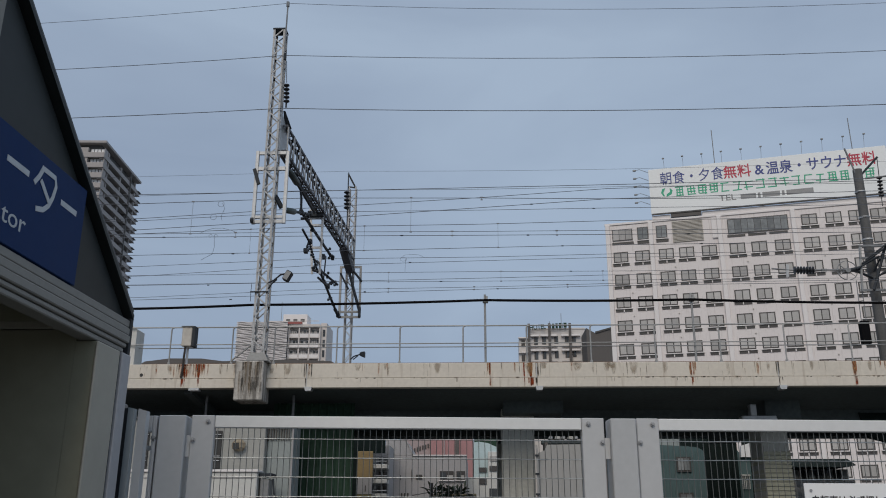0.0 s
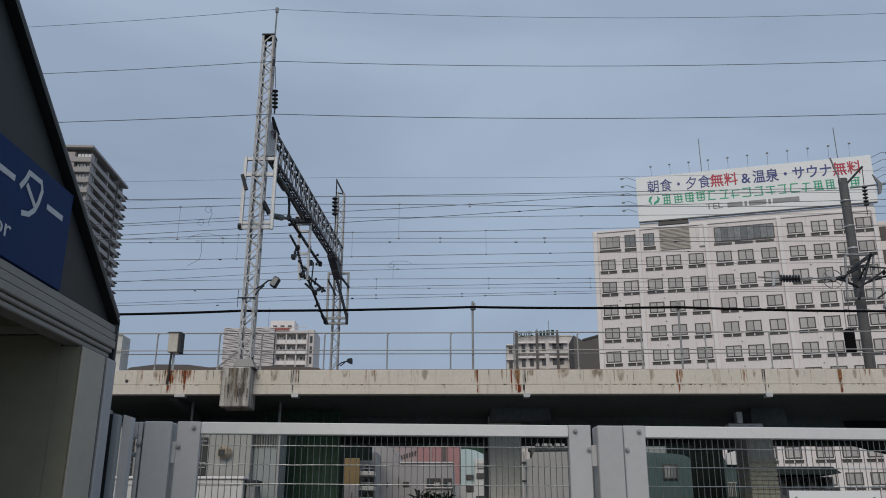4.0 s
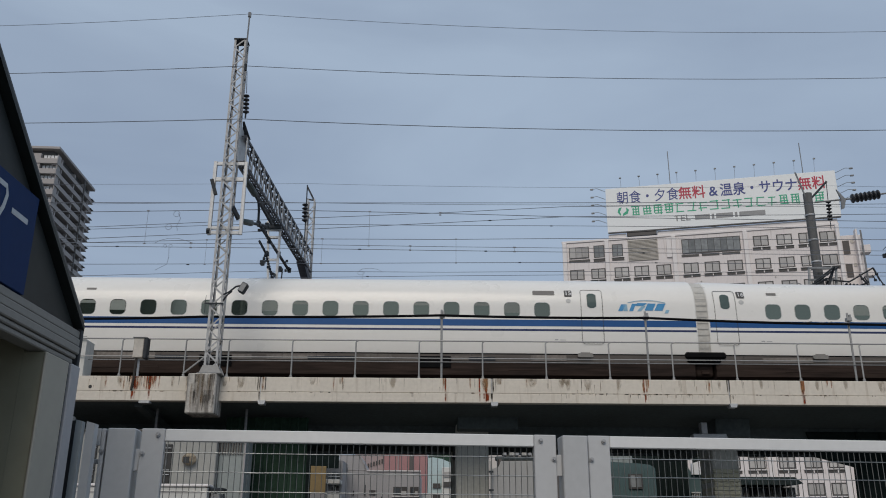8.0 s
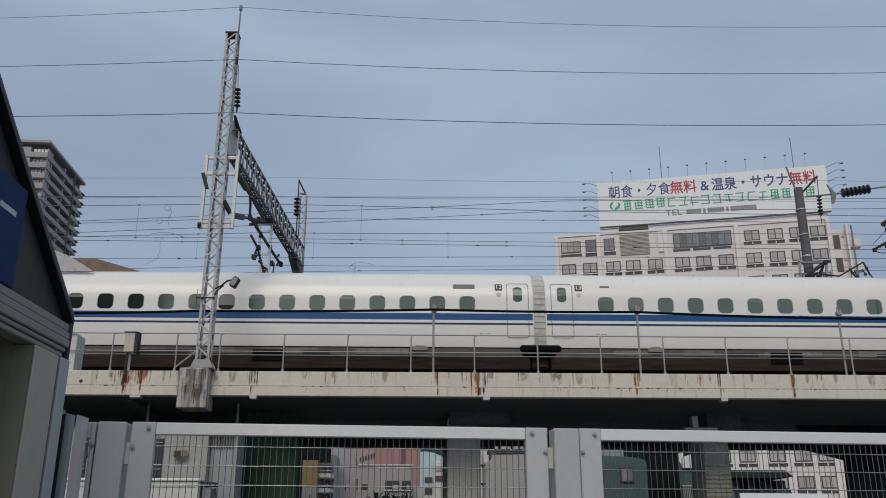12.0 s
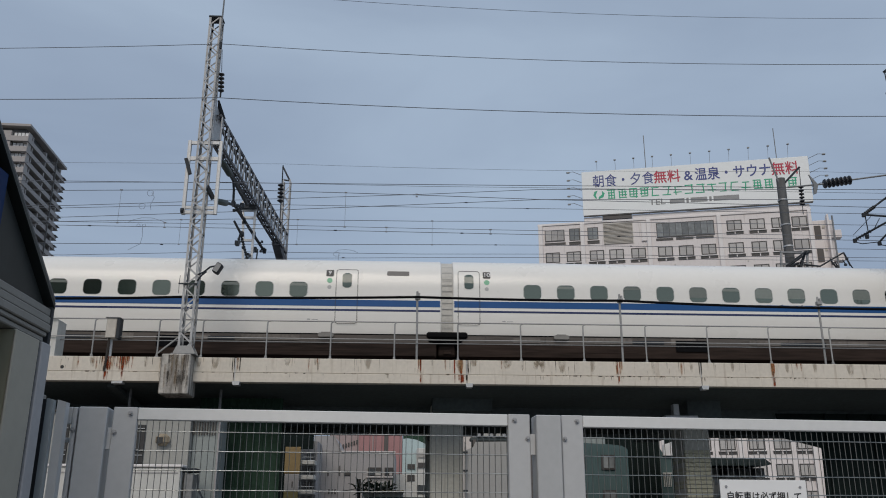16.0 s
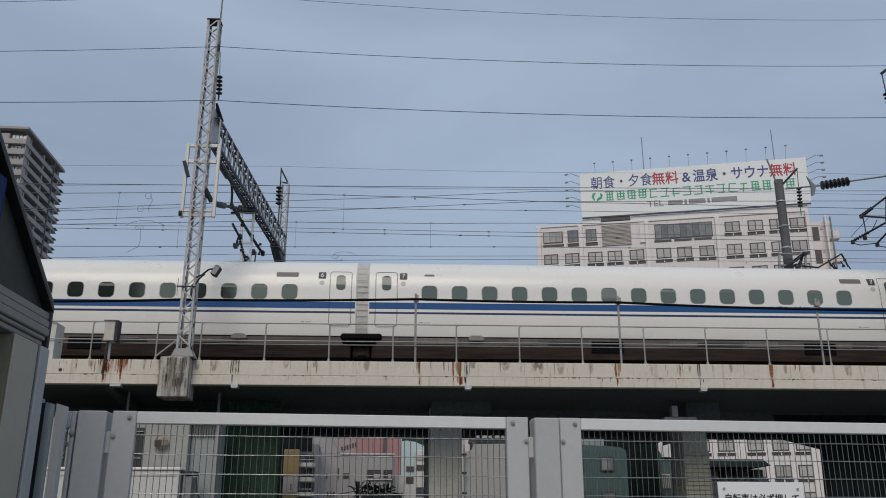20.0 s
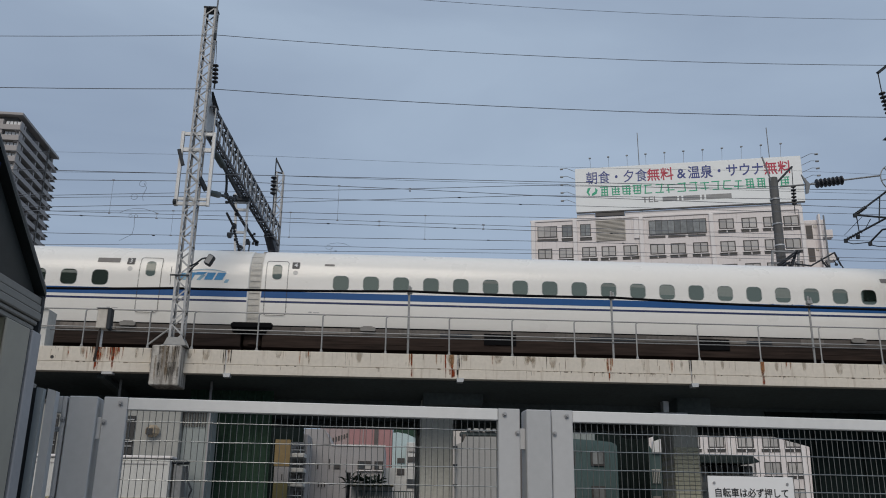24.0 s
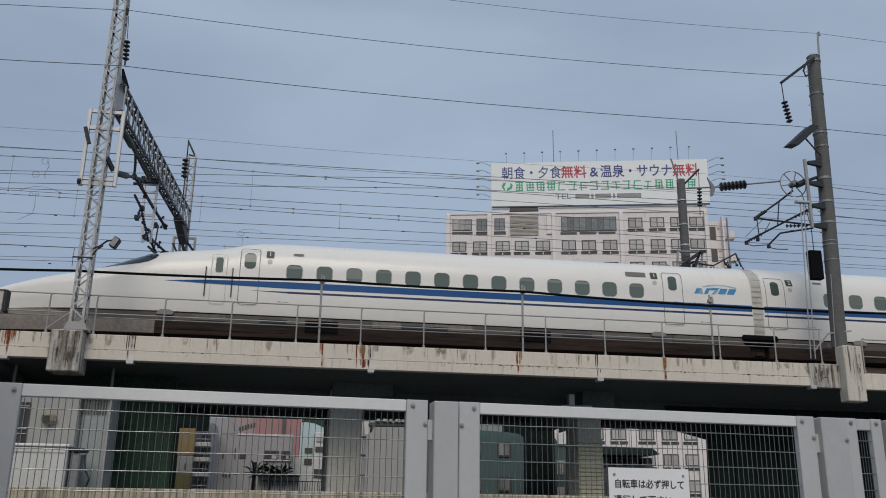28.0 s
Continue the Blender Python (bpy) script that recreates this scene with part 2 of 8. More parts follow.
M_PAVING = mat("worn_grey_paving", (0.13, 0.13, 0.125), 0.9, scale=0.3, fine=40, bump=0.3)
M_CONCRETE = mat("concrete_parapet", (0.63, 0.58, 0.505), 0.85, var=0.09, scale=0.9, fine=9, bump=0.12, dirt=(0.32, 0.25, 0.18), dirt_at=(0.58, 0.85))
M_LEDGE = mat("concrete_ledge", (0.55, 0.52, 0.46), 0.85, var=0.18, scale=1.3, fine=20, bump=0.25, dirt=(0.2, 0.14, 0.09), dirt_at=(0.54, 0.78))
M_BLOCK = mat("concrete_stained", (0.44, 0.415, 0.38), 0.9, var=0.3, scale=2.0, fine=16, bump=0.3, dirt=(0.14, 0.125, 0.11), dirt_at=(0.42, 0.60))
# viaduct concrete with the shade below the deck put into its tone
M_SOFFIT = mat("shade_toned_soffit", (0.084, 0.102, 0.104), 0.9, var=0.25, scale=0.5, fine=8, bump=0.2)
M_PIER = mat("concrete_pier", (0.50, 0.50, 0.46), 0.9, var=0.15, scale=0.8, fine=10, bump=0.2, dirt=(0.33, 0.32, 0.29), dirt_at=(0.52, 0.8))
M_BAND = mat("banded_jacket", (0.45, 0.435, 0.33), 0.8, var=0.15, scale=2.0, fine=15)
M_BALLAST = mat("ballast", (0.075, 0.055, 0.045), 0.95, var=0.35, scale=3, fine=30, bump=0.6)
M_RAIL = mat("rail_steel", (0.25, 0.17, 0.12), 0.45, 0.8, fine=10)
M_GALV = mat("galvanised_steel", (0.47, 0.48, 0.49), 0.5, 0.35, var=0.12, scale=1.2, fine=14, bump=0.05)
M_GALVDARK = mat("weathered_galvanised_steel", (0.22, 0.225, 0.23), 0.55, 0.4, var=0.25, scale=1.0, fine=12, bump=0.08)
M_LATTICE = mat("lattice_steel", (0.383, 0.387, 0.392), 0.6, 0.1, var=0.25, scale=1.0, fine=12, bump=0.05)
M_BLACK = mat("black_cable_sheath", (0.008, 0.008, 0.009), 0.9, fine=10, spec=0.05)
M_WIRE = mat("wire", (0.13, 0.14, 0.16), 0.5, 0.3, fine=10)
M_INSUL = mat("insulator_porcelain", (0.03, 0.032, 0.038), 0.4, fine=10, spec=0.3)
M_ARM = mat("dark_painted_arm", (0.036, 0.041, 0.048), 0.6, 0.1, fine=10, spec=0.2)
M_POLE = mat("spun_concrete_pole", (0.105, 0.105, 0.105), 0.8, var=0.25, scale=1.5, fine=15, bump=0.2, dirt=(0.07, 0.07, 0.065))


def stain_mat(name, col, strength, grain=6):
    """A run-off stain: soft at its sides, fading downwards, broken up by fine vertical grain."""
    m = mat(name, col, 0.95, var=0.35, scale=6, fine=40, bump=0.0, spec=0.1)
    nd, lk = m.node_tree.nodes, m.node_tree.links
    co, sep, geo, mp, ns = nd.new("ShaderNodeTexCoord"), nd.new("ShaderNodeSeparateXYZ"), nd.new("ShaderNodeNewGeometry"), nd.new("ShaderNodeMapping"), nd.new("ShaderNodeTexNoise")
    lk.new(co.outputs["Generated"], sep.inputs["Vector"])

    def maths(op, a, b=None):
        n = nd.new("ShaderNodeMath")
        n.operation = op
        for k, v in enumerate((a, b)):
            if v is None:
                continue
            if isinstance(v, (int, float)):
                n.inputs[k].default_value = v
            else:
                lk.new(v, n.inputs[k])
        return n.outputs[0]

    def ease(v, a, b, lo, hi):
        n = nd.new("ShaderNodeMapRange")
        n.interpolation_type = "SMOOTHSTEP"
        for k, q in (("From Min", a), ("From Max", b), ("To Min", lo), ("To Max", hi)):
            n.inputs[k].default_value = q
        lk.new(v, n.inputs["Value"])
        return n.outputs["Result"]

    side = maths("ABSOLUTE", maths("SUBTRACT", sep.outputs["X"], 0.5))
    mp.inputs["Scale"].default_value = (grain, grain, 4)
    ns.inputs["Scale"].default_value, ns.inputs["Detail"].default_value = 1.0, 3.0
    lk.new(geo.outputs["Position"], mp.inputs["Vector"])
    lk.new(mp.outputs["Vector"], ns.inputs["Vector"])
    a = maths("MULTIPLY", ease(side, 0.12, 0.5, 1.0, 0.0), ease(sep.outputs["Z"], 0.0, 0.3, 0.0, 1.0))
    a = maths("MULTIPLY", a, ease(ns.outputs["Fac"], 0.36, 0.58, 0.25, 1.0))
    lk.new(maths("MULTIPLY", a, strength), nd["Principled BSDF"].inputs["Alpha"])
    return m


M_RUST = stain_mat("rust_stain", (0.31, 0.092, 0.032), 0.85)
M_RUSTDARK = stain_mat("dark_rust_stain", (0.24, 0.05, 0.02), 1.0)
M_GRIME = stain_mat("dark_grime", (0.05, 0.043, 0.036), 0.9)
M_LEDGEDARK = stain_mat("brown_run_off_stain", (0.20, 0.15, 0.10), 0.6)
M_RUSTBOLD = stain_mat("wet_red_rust", (0.22, 0.038, 0.013), 1.0, 3)
M_RUSTPALE = stain_mat("pale_rust_stain", (0.42, 0.25, 0.12), 0.5)
M_FAINT = stain_mat("faint_run_off_stain", (0.34, 0.28, 0.21), 0.45, 9)
M_SMEAR = stain_mat("grey_black_smear", (0.10, 0.092, 0.083), 0.65, 12)
M_TAIL = mat("tarred_cable_tail", (0.035, 0.03, 0.027), 0.9, fine=20)
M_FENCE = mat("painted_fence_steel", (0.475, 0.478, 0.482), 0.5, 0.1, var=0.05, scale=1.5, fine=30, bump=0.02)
M_FENCEWIRE = mat("galvanised_fence_wire", (0.36, 0.365, 0.355), 0.3, 0.92, var=0.35, scale=9, fine=30)
# same wire, darker: uprights catch less sky, painted into this tone
M_FENCEUP = mat("shade_toned_fence_wire", (0.19, 0.193, 0.185), 0.4, 0.8, var=0.3, scale=9, fine=30)
M_BOLT = mat("bolt_head", (0.36, 0.36, 0.365), 0.5, 0.5, fine=40)
M_SIGN = mat("white_sign_plate", (0.80, 0.80, 0.80), 0.45, var=0.04, fine=10, bump=0.0)
M_INK = mat("black_lettering", (0.015, 0.015, 0.017), 0.5, fine=10, bump=0)
M_ALU = mat("anodised_aluminium", (0.245, 0.235, 0.215), 0.6, var=0.07, scale=2, fine=40, bump=0.02, spec=0.3)
M_POSTALU = mat("bare_aluminium_post", (0.37, 0.365, 0.375), 0.5, var=0.07, scale=2, fine=40, bump=0.02, spec=0.35)
M_ALUDARK = mat("near_black_strip", (0.03, 0.032, 0.035), 0.6, fine=20)
M_TINT = mat("dark_tinted_panel", (0.018, 0.022, 0.022), 0.45, var=0.2, scale=1.5, fine=15, bump=0.02, spec=0.25)
M_BLUE = mat("blue_sign_face", (0.005, 0.026, 0.10), 0.6, var=0.08, scale=3, fine=30, bump=0.0, spec=0.15)
M_WHITEINK = mat("white_lettering", (0.47, 0.50, 0.52), 0.5, fine=20, bump=0)
M_OLIVE = mat("olive_interior_panel", (0.28, 0.265, 0.195), 0.3, var=0.12, scale=0.8, fine=10, bump=0.02)
M_CREAM = mat("pale_grey_panel", (0.38, 0.355, 0.30), 0.6, var=0.06, scale=1, fine=15, bump=0.03, spec=0.25)
M_TRAIN = mat("white_train_paint", (0.775, 0.755, 0.715), 0.3, var=0.02, scale=0.8, fine=6, bump=0.0, coat=0.12, tone=0.004)
M_TRAINBLUE = mat("blue_train_stripe", (0.013, 0.080, 0.245), 0.4, var=0.06, scale=1, fine=8, bump=0.0, spec=0.3, tone=0.004)
M_TRAINNAVY = mat("navy_train_line", (0.018, 0.028, 0.095), 0.3, var=0.04, fine=8, bump=0.0, tone=0.004)
M_SKIRTPALE = mat("dusty_grey_skirt_panel", (0.15, 0.132, 0.116), 0.6, var=0.4, scale=1.2, fine=10, bump=0.05, tone=0.3)
M_SKIRT = mat("grey_train_skirt", (0.098, 0.084, 0.074), 0.6, var=0.35, scale=1.2, fine=10, bump=0.05, tone=0.004, stretch=(0.15, 1, 1.6))
M_BOGIE = mat("brown_brake_dust", (0.031, 0.021, 0.017), 0.85, var=0.75, scale=1.4, fine=7, bump=0.05, spec=0.2, tone=0.004, stretch=(0.12, 1, 1.6))
M_GLASS = mat("train_window_glass", (0.016, 0.025, 0.021), 0.03, var=0.15, scale=1, fine=4, bump=0.0, tone=0.4)
M_GLASS.node_tree.nodes["Principled BSDF"].inputs["IOR"].default_value = 2.6
M_GLASS.node_tree.nodes["Principled BSDF"].inputs["Specular Tint"].default_value = (0.95, 0.98, 0.77, 1)
M_DOORGLASS = mat("door_window_glass", (0.07, 0.10, 0.09), 0.10, var=0.1, scale=1, fine=4, bump=0.0)
M_SEAL = mat("window_seal", (0.45, 0.45, 0.44), 0.4, fine=10, bump=0)
M_GAP = mat("door_gap", (0.035, 0.035, 0.035), 0.7, fine=10, bump=0)
M_HOOD = mat("gangway_hood", (0.50, 0.48, 0.44), 0.6, var=0.15, scale=3, fine=15, tone=0.004)
M_COVER = mat("roof_fairing_grey", (0.36, 0.36, 0.36), 0.35, var=0.15, scale=1, fine=8, bump=0.02, dirt=(0.24, 0.22, 0.2), dirt_at=(0.5, 0.8), tone=0.004)
M_FAIRING = mat("dusty_brown_fairing", (0.16, 0.105, 0.075), 0.7, var=0.3, scale=1.5, fine=10, bump=0.05, dirt=(0.07, 0.05, 0.04), dirt_at=(0.5, 0.75), tone=0.004)
M_COVERBROWN = mat("roof_fairing_brown", (0.045, 0.037, 0.033), 0.75, var=0.25, scale=2, fine=10, tone=0.004)
M_LOGO = mat("blue_emblem", (0.06, 0.27, 0.52), 0.35, var=0.1, scale=2, fine=8, bump=0)
M_LOGOPALE = mat("pale_blue_emblem", (0.24, 0.42, 0.55), 0.35, var=0.1, scale=2, fine=8, bump=0)
M_PLATE = mat("black_number_plate", (0.05, 0.05, 0.05), 0.5, fine=10, bump=0)
M_GREEN = mat("green_clover_mark", (0.20, 0.48, 0.30), 0.5, fine=10, bump=0)
M_HOTEL = mat("off_white_tile_facade", (0.71, 0.66, 0.645), 0.6, var=0.05, scale=0.25, fine=6, bump=0.05, dirt=(0.5, 0.45, 0.43), dirt_at=(0.56, 0.8))
M_HOTELRIB = mat("white_rib", (0.74, 0.70, 0.685), 0.6, var=0.04, scale=0.5, fine=6, bump=0.03)
M_FRAMEDARK = mat("dark_window_frame", (0.055, 0.05, 0.048), 0.5, fine=8, bump=0)
M_PANE = mat("curtained_window_pane", (0.44, 0.42, 0.40), 0.12, var=0.10, scale=1.5, fine=3, bump=0, tone=0.2)
M_PANEDARK = mat("dark_window_pane", (0.06, 0.065, 0.07), 0.08, var=0.2, scale=1.5, fine=3, bump=0, tone=0.4)
M_LOUVRE = mat("beige_louvre", (0.50, 0.465, 0.415), 0.6, fine=8, bump=0.02)
M_RED = mat("red_lettering", (0.44, 0.018, 0.055), 0.5, var=0.05, fine=4, bump=0)
M_NAVY = mat("navy_lettering", (0.03, 0.05, 0.22), 0.5, var=0.05, fine=4, bump=0)
M_SIGNGREEN = mat("green_sign_shape", (0.02, 0.36, 0.20), 0.5, var=0.05, fine=4, bump=0)
M_BOARD = mat("white_billboard_sheet", (0.78, 0.80, 0.80), 0.5, var=0.03, scale=0.4, fine=4, bump=0)
M_TOWER = mat("brown_grey_tower_wall", (0.35, 0.325, 0.315), 0.75, var=0.06, scale=0.3, fine=4, bump=0.03)
# shade of the balcony recesses is put into this dark wall tone
M_TOWERDARK = mat("tower_recess_shade", (0.10, 0.097, 0.095), 0.8, var=0.2, scale=0.5, fine=4, bump=0)
M_APT = mat("pale_apartment_wall", (0.60, 0.55, 0.52), 0.7, var=0.07, scale=0.3, fine=5, bump=0.03)
M_APTRED = mat("brown_red_trim", (0.30, 0.08, 0.07), 0.6, fine=5, bump=0)
M_URB = mat("grey_hotel_wall", (0.58, 0.545, 0.52), 0.7, var=0.07, scale=0.3, fine=5, bump=0.03)
M_DARKWALL = mat("dark_brown_wall", (0.105, 0.095, 0.09), 0.8, var=0.1, scale=0.5, fine=5, bump=0.02)
M_SLAT = mat("white_metal_slat", (0.68, 0.64, 0.63), 0.5, fine=5, bump=0.02, tone=0.1)
M_WHITEWALL = mat("white_render", (0.56, 0.555, 0.53), 0.8, var=0.08, scale=0.8, fine=10, bump=0.05, dirt=(0.42, 0.40, 0.37), dirt_at=(0.58, 0.85))
M_GREYWALL = mat("grey_render", (0.37, 0.355, 0.355), 0.8, var=0.08, scale=0.6, fine=10, bump=0.05, dirt=(0.31, 0.30, 0.30), dirt_at=(0.56, 0.8))
M_GREENNET = mat("dark_green_sheeting", (0.029, 0.055, 0.038), 0.85, var=0.3, scale=0.8, fine=8, bump=0.15, spec=0.1)
M_TEAL = mat("teal_grey_wall", (0.085, 0.132, 0.134), 0.75, var=0.08, scale=0.6, fine=8, bump=0.04, spec=0.2)
M_PINK = mat("dusty_pink_wall", (0.37, 0.195, 0.195), 0.75, var=0.08, scale=0.5, fine=8, bump=0.03)
M_PALEBLUE = mat("pale_blue_wall", (0.42, 0.52, 0.53), 0.7, var=0.08, scale=0.5, fine=8, bump=0.03)
M_YELLOW = mat("ochre_board", (0.27, 0.19, 0.085), 0.7, var=0.1, scale=1.5, fine=8, bump=0.03)
M_OLIVEBOARD = mat("olive_board", (0.21, 0.18, 0.075), 0.75, var=0.12, scale=1.5, fine=8, bump=0.03)
M_MAUVE = mat("mauve_grey_wall", (0.36, 0.285, 0.28), 0.75, var=0.1, scale=0.5, fine=8, bump=0.03)
M_HOODBROWN = mat("rust_beige_hood", (0.30, 0.25, 0.18), 0.7, var=0.3, scale=5, fine=20, bump=0.05, dirt=(0.12, 0.085, 0.05), dirt_at=(0.45, 0.65))
M_ROOF = mat("dark_tile_roof", (0.075, 0.105, 0.105), 0.7, var=0.2, scale=2, fine=8, bump=0.15)
M_SANDY = mat("weathered_low_wall", (0.42, 0.37, 0.28), 0.85, var=0.25, scale=1.5, fine=10, bump=0.15, dirt=(0.13, 0.125, 0.06), dirt_at=(0.46, 0.62))
M_PLANT = mat("dark_leaves", (0.075, 0.095, 0.06), 0.7, var=0.4, scale=2, fine=10, bump=0)
M_RAILING = mat("railing_steel", (0.31, 0.31, 0.305), 0.5, 0.25, var=0.15, scale=1.2, fine=14, bump=0.05)
M_PANEMID = mat("grey_window_pane", (0.20, 0.21, 0.21), 0.10, var=0.2, scale=1.5, fine=3, bump=0, tone=0.25)
# near-black for netting, and for shade painted on piers and a sheet corner
M_NETSHADE = mat("black_net_and_shade", (0.016, 0.023, 0.022), 0.95, var=0.3, scale=0.8, fine=8, bump=0.1, spec=0.0)
M_VERGE = mat("dark_grey_verge", (0.07, 0.072, 0.075), 0.5, var=0.1, scale=2, fine=20, bump=0.02)
M_SHEETBLUE = mat("blue_grey_sheet", (0.30, 0.325, 0.335), 0.5, 0.15, var=0.08, scale=2, fine=20, bump=0.02)
# weathered steel, darkened for the shaded side and underside of the beam
M_BEAM = mat("weathered_shaded_beam_steel", (0.085, 0.09, 0.105), 0.6, 0.2, var=0.3, scale=1.0, fine=12, bump=0.08)
M_INSULGREY = mat("grey_green_porcelain", (0.022, 0.036, 0.034), 0.55, fine=10, spec=0.25)
# fence steel again; skylight on the top rail is painted into its tone
M_FENCETOP = mat("skylit_fence_rail", (0.68, 0.68, 0.67), 0.45, 0.1, var=0.05, scale=1.5, fine=30, bump=0.02)
M_HOUSE = mat("house_render", (0.32, 0.32, 0.30), 0.8, var=0.08, scale=0.8, fine=10, bump=0.05, dirt=(0.32, 0.31, 0.29), dirt_at=(0.58, 0.85))
M_CABGLASS = mat("cab_window_glass", (0.012, 0.02, 0.035), 0.12, var=0.1, scale=1, fine=4, bump=0)
M_RETURN = mat("green_grey_render", (0.29, 0.32, 0.315), 0.8, var=0.1, scale=0.8, fine=10, bump=0.05)
M_FENCEPOST = mat("post_steel", (0.43, 0.435, 0.44), 0.5, 0.1, var=0.06, scale=1.5, fine=30, bump=0.02)
M_SITE = mat("site_panel_grey", (0.33, 0.325, 0.315), 0.6, var=0.06, scale=1, fine=15, bump=0.03)
M_DISPLAY = mat("grey_display_strip", (0.15, 0.14, 0.13), 0.5, fine=10, bump=0)
M_BLIND = mat("drawn_window_blind", (0.18, 0.20, 0.18), 0.3, var=0.08, scale=2, fine=8, bump=0.0, tone=0.2)
M_STEP = mat("pale_grey_step_cover", (0.22, 0.21, 0.195), 0.6, var=0.15, scale=2, fine=12)

# ---- ground and viaduct ----
single("ground", Geo().add([(-2500, -2500, 0), (2500, -2500, 0), (2500, 2500, 0), (-2500, 2500, 0)], [(0, 1, 2, 3)]), M_PAVING, "worn grey paving of the station quarter", "ground", kind="structure")

FACE = 26.79          # near face of the viaduct
TOP, LOW = 6.45, 5.69  # parapet
BACK = 41.6           # far face
RAILZ = 7.0
JOINTS = [-12.75, -5.36, 1.81, 9.20, 16.60]

viaduct = thing("viaduct", "long concrete railway viaduct with rust-streaked parapet", "viaduct", kind="structure")


def parapet_panel(x0, x1):
    g = Geo()
    g.box(x0 + 0.012, FACE, LOW + 0.30, x1 - 0.012, FACE + 0.28, TOP, 0.015)
    g.box(x0 + 0.012, FACE - 0.018, LOW, x1 - 0.012, FACE + 0.28, LOW + 0.292, 0.012)
    return part("parapet_panel", g, M_CONCRETE, viaduct)


edges = [-150, -110, -80, -57, -42.3, -34.9, -27.5, -20.1] + JOINTS + [17.45]
for a, b in zip(edges[:-1], edges[1:]):
    parapet_panel(a, b)
g = Geo()
g.box(18.5, FACE + 0.05, LOW - 0.05, 150, FACE + 0.3, TOP - 0.25, 0.015)
part("parapet_panel", g, M_CONCRETE, viaduct, "lower pale parapet")
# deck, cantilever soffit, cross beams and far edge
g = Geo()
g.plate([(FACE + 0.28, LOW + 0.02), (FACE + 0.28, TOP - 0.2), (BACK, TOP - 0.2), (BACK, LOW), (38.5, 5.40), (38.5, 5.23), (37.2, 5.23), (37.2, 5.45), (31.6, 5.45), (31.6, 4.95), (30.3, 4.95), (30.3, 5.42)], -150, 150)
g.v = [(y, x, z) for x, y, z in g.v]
part("deck", g, M_SOFFIT, viaduct, "concrete deck and girders, toned dark for their shade")
g = Geo().box(-150, BACK - 0.25, LOW, 150, BACK, TOP, 0.02)
part("far_parapet", g, M_CONCRETE, viaduct)
# dark track bed and rails
g = Geo().box(-150, 28.2, TOP - 0.19, 150, 40.9, TOP + 0.12)
part("track_bed", g, M_BALLAST, viaduct, "brown-black stone track bed")
for yc in (30.5, 34.8):
    for s in (-0.76, 0.76):
        g = Geo()
        g.box(-150, yc + s - 0.07, RAILZ - 0.17, 150, yc + s + 0.07, RAILZ - 0.14)
        g.box(-150, yc + s - 0.01, RAILZ - 0.14, 150, yc + s + 0.01, RAILZ - 0.04)
        g.box(-150, yc + s - 0.035, RAILZ - 0.04, 150, yc + s + 0.035, RAILZ)
        part("rail", g, M_RAIL, viaduct)
    g = Geo().box(-150, yc - 1.35, TOP + 0.121, 150, yc + 1.35, RAILZ - 0.171, 0.02)
    part("track_slab", g, M_BALLAST, viaduct)
# drain brackets under the joints
for x in [-20.1] + JOINTS:
    g = Geo()
    g.plate([(x - 0.02, LOW - 0.1), (x + 0.16, LOW - 0.1), (x + 0.19, LOW + 0.02), (x - 0.05, LOW + 0.02)], FACE - 0.1, FACE + 0.2)
    g.box(x - 0.012, FACE + 0.005, LOW, x + 0.010, FACE + 0.03, TOP - 0.01)
    part("joint_drain", g, M_GALV, viaduct, "small pale drain bracket under a joint")
# cantilever brackets and pipes in the shade
for x in (-9.2,):
    g = Geo()
    g.bar((x, FACE + 0.4, LOW - 0.02), (x, 30.3, 5.25), 0.25, 0.22)
    part("cantilever_rib", g, M_SOFFIT, viaduct)
for x in (-8.84, -5.99):
    g = Geo().tube([(x, 28.0, LOW + 0.1), (x, 28.0, 4.6), (x, 28.2, 3.9)], 0.045)
    part("downpipe", g, M_GALVDARK, viaduct, smooth=True)

# piers: columns with haunched heads; the one by the white house wall carries a banded jacket
PIERS = [(-25.6, 0), (-16.7, 0), (1.31, 0), (10.07, 1), (28.0, 0)]
for x, banded in PIERS:
    for y in ((31.0,) if banded else (30.15, 37.8)):
        g = Geo()
        if banded:
            g.box(x - 0.45, 30.46, 0, x + 0.45, 31.9, 5.42, 0.04)
        else:
            g.box(x - 0.55, y - 0.55, 0, x + 0.55, y + 0.55, 5.42, 0.05)
        # piers at this end are coloured near-black in place of their shade
        in_shade = x > 15
        pier = part("pier", g, M_NETSHADE if in_shade else M_PIER, viaduct, "pier coloured near-black for its shade" if in_shade else "")
        if banded:
            for k in range(18):
                gb = Geo().box(x - 0.46 + 0.006 * (k % 3), 30.40, 1.45 + 0.145 * k, x + 0.46, 31.85, 1.45 + 0.145 * k + 0.125, 0.015)
                part("band", gb, M_BAND, pier)
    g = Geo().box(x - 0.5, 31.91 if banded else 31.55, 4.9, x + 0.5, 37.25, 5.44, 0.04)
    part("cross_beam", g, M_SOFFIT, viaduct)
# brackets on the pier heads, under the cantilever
# the dark soffit tone stands in for shade on these too
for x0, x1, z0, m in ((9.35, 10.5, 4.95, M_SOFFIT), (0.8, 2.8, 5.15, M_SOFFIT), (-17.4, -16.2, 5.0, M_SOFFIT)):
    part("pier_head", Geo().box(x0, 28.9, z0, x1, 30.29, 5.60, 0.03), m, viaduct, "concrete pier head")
# junction tray on the pier
g = Geo()
g.box(8.5, 28.6, 4.92, 9.6, 29.0, 5.02, 0.02)
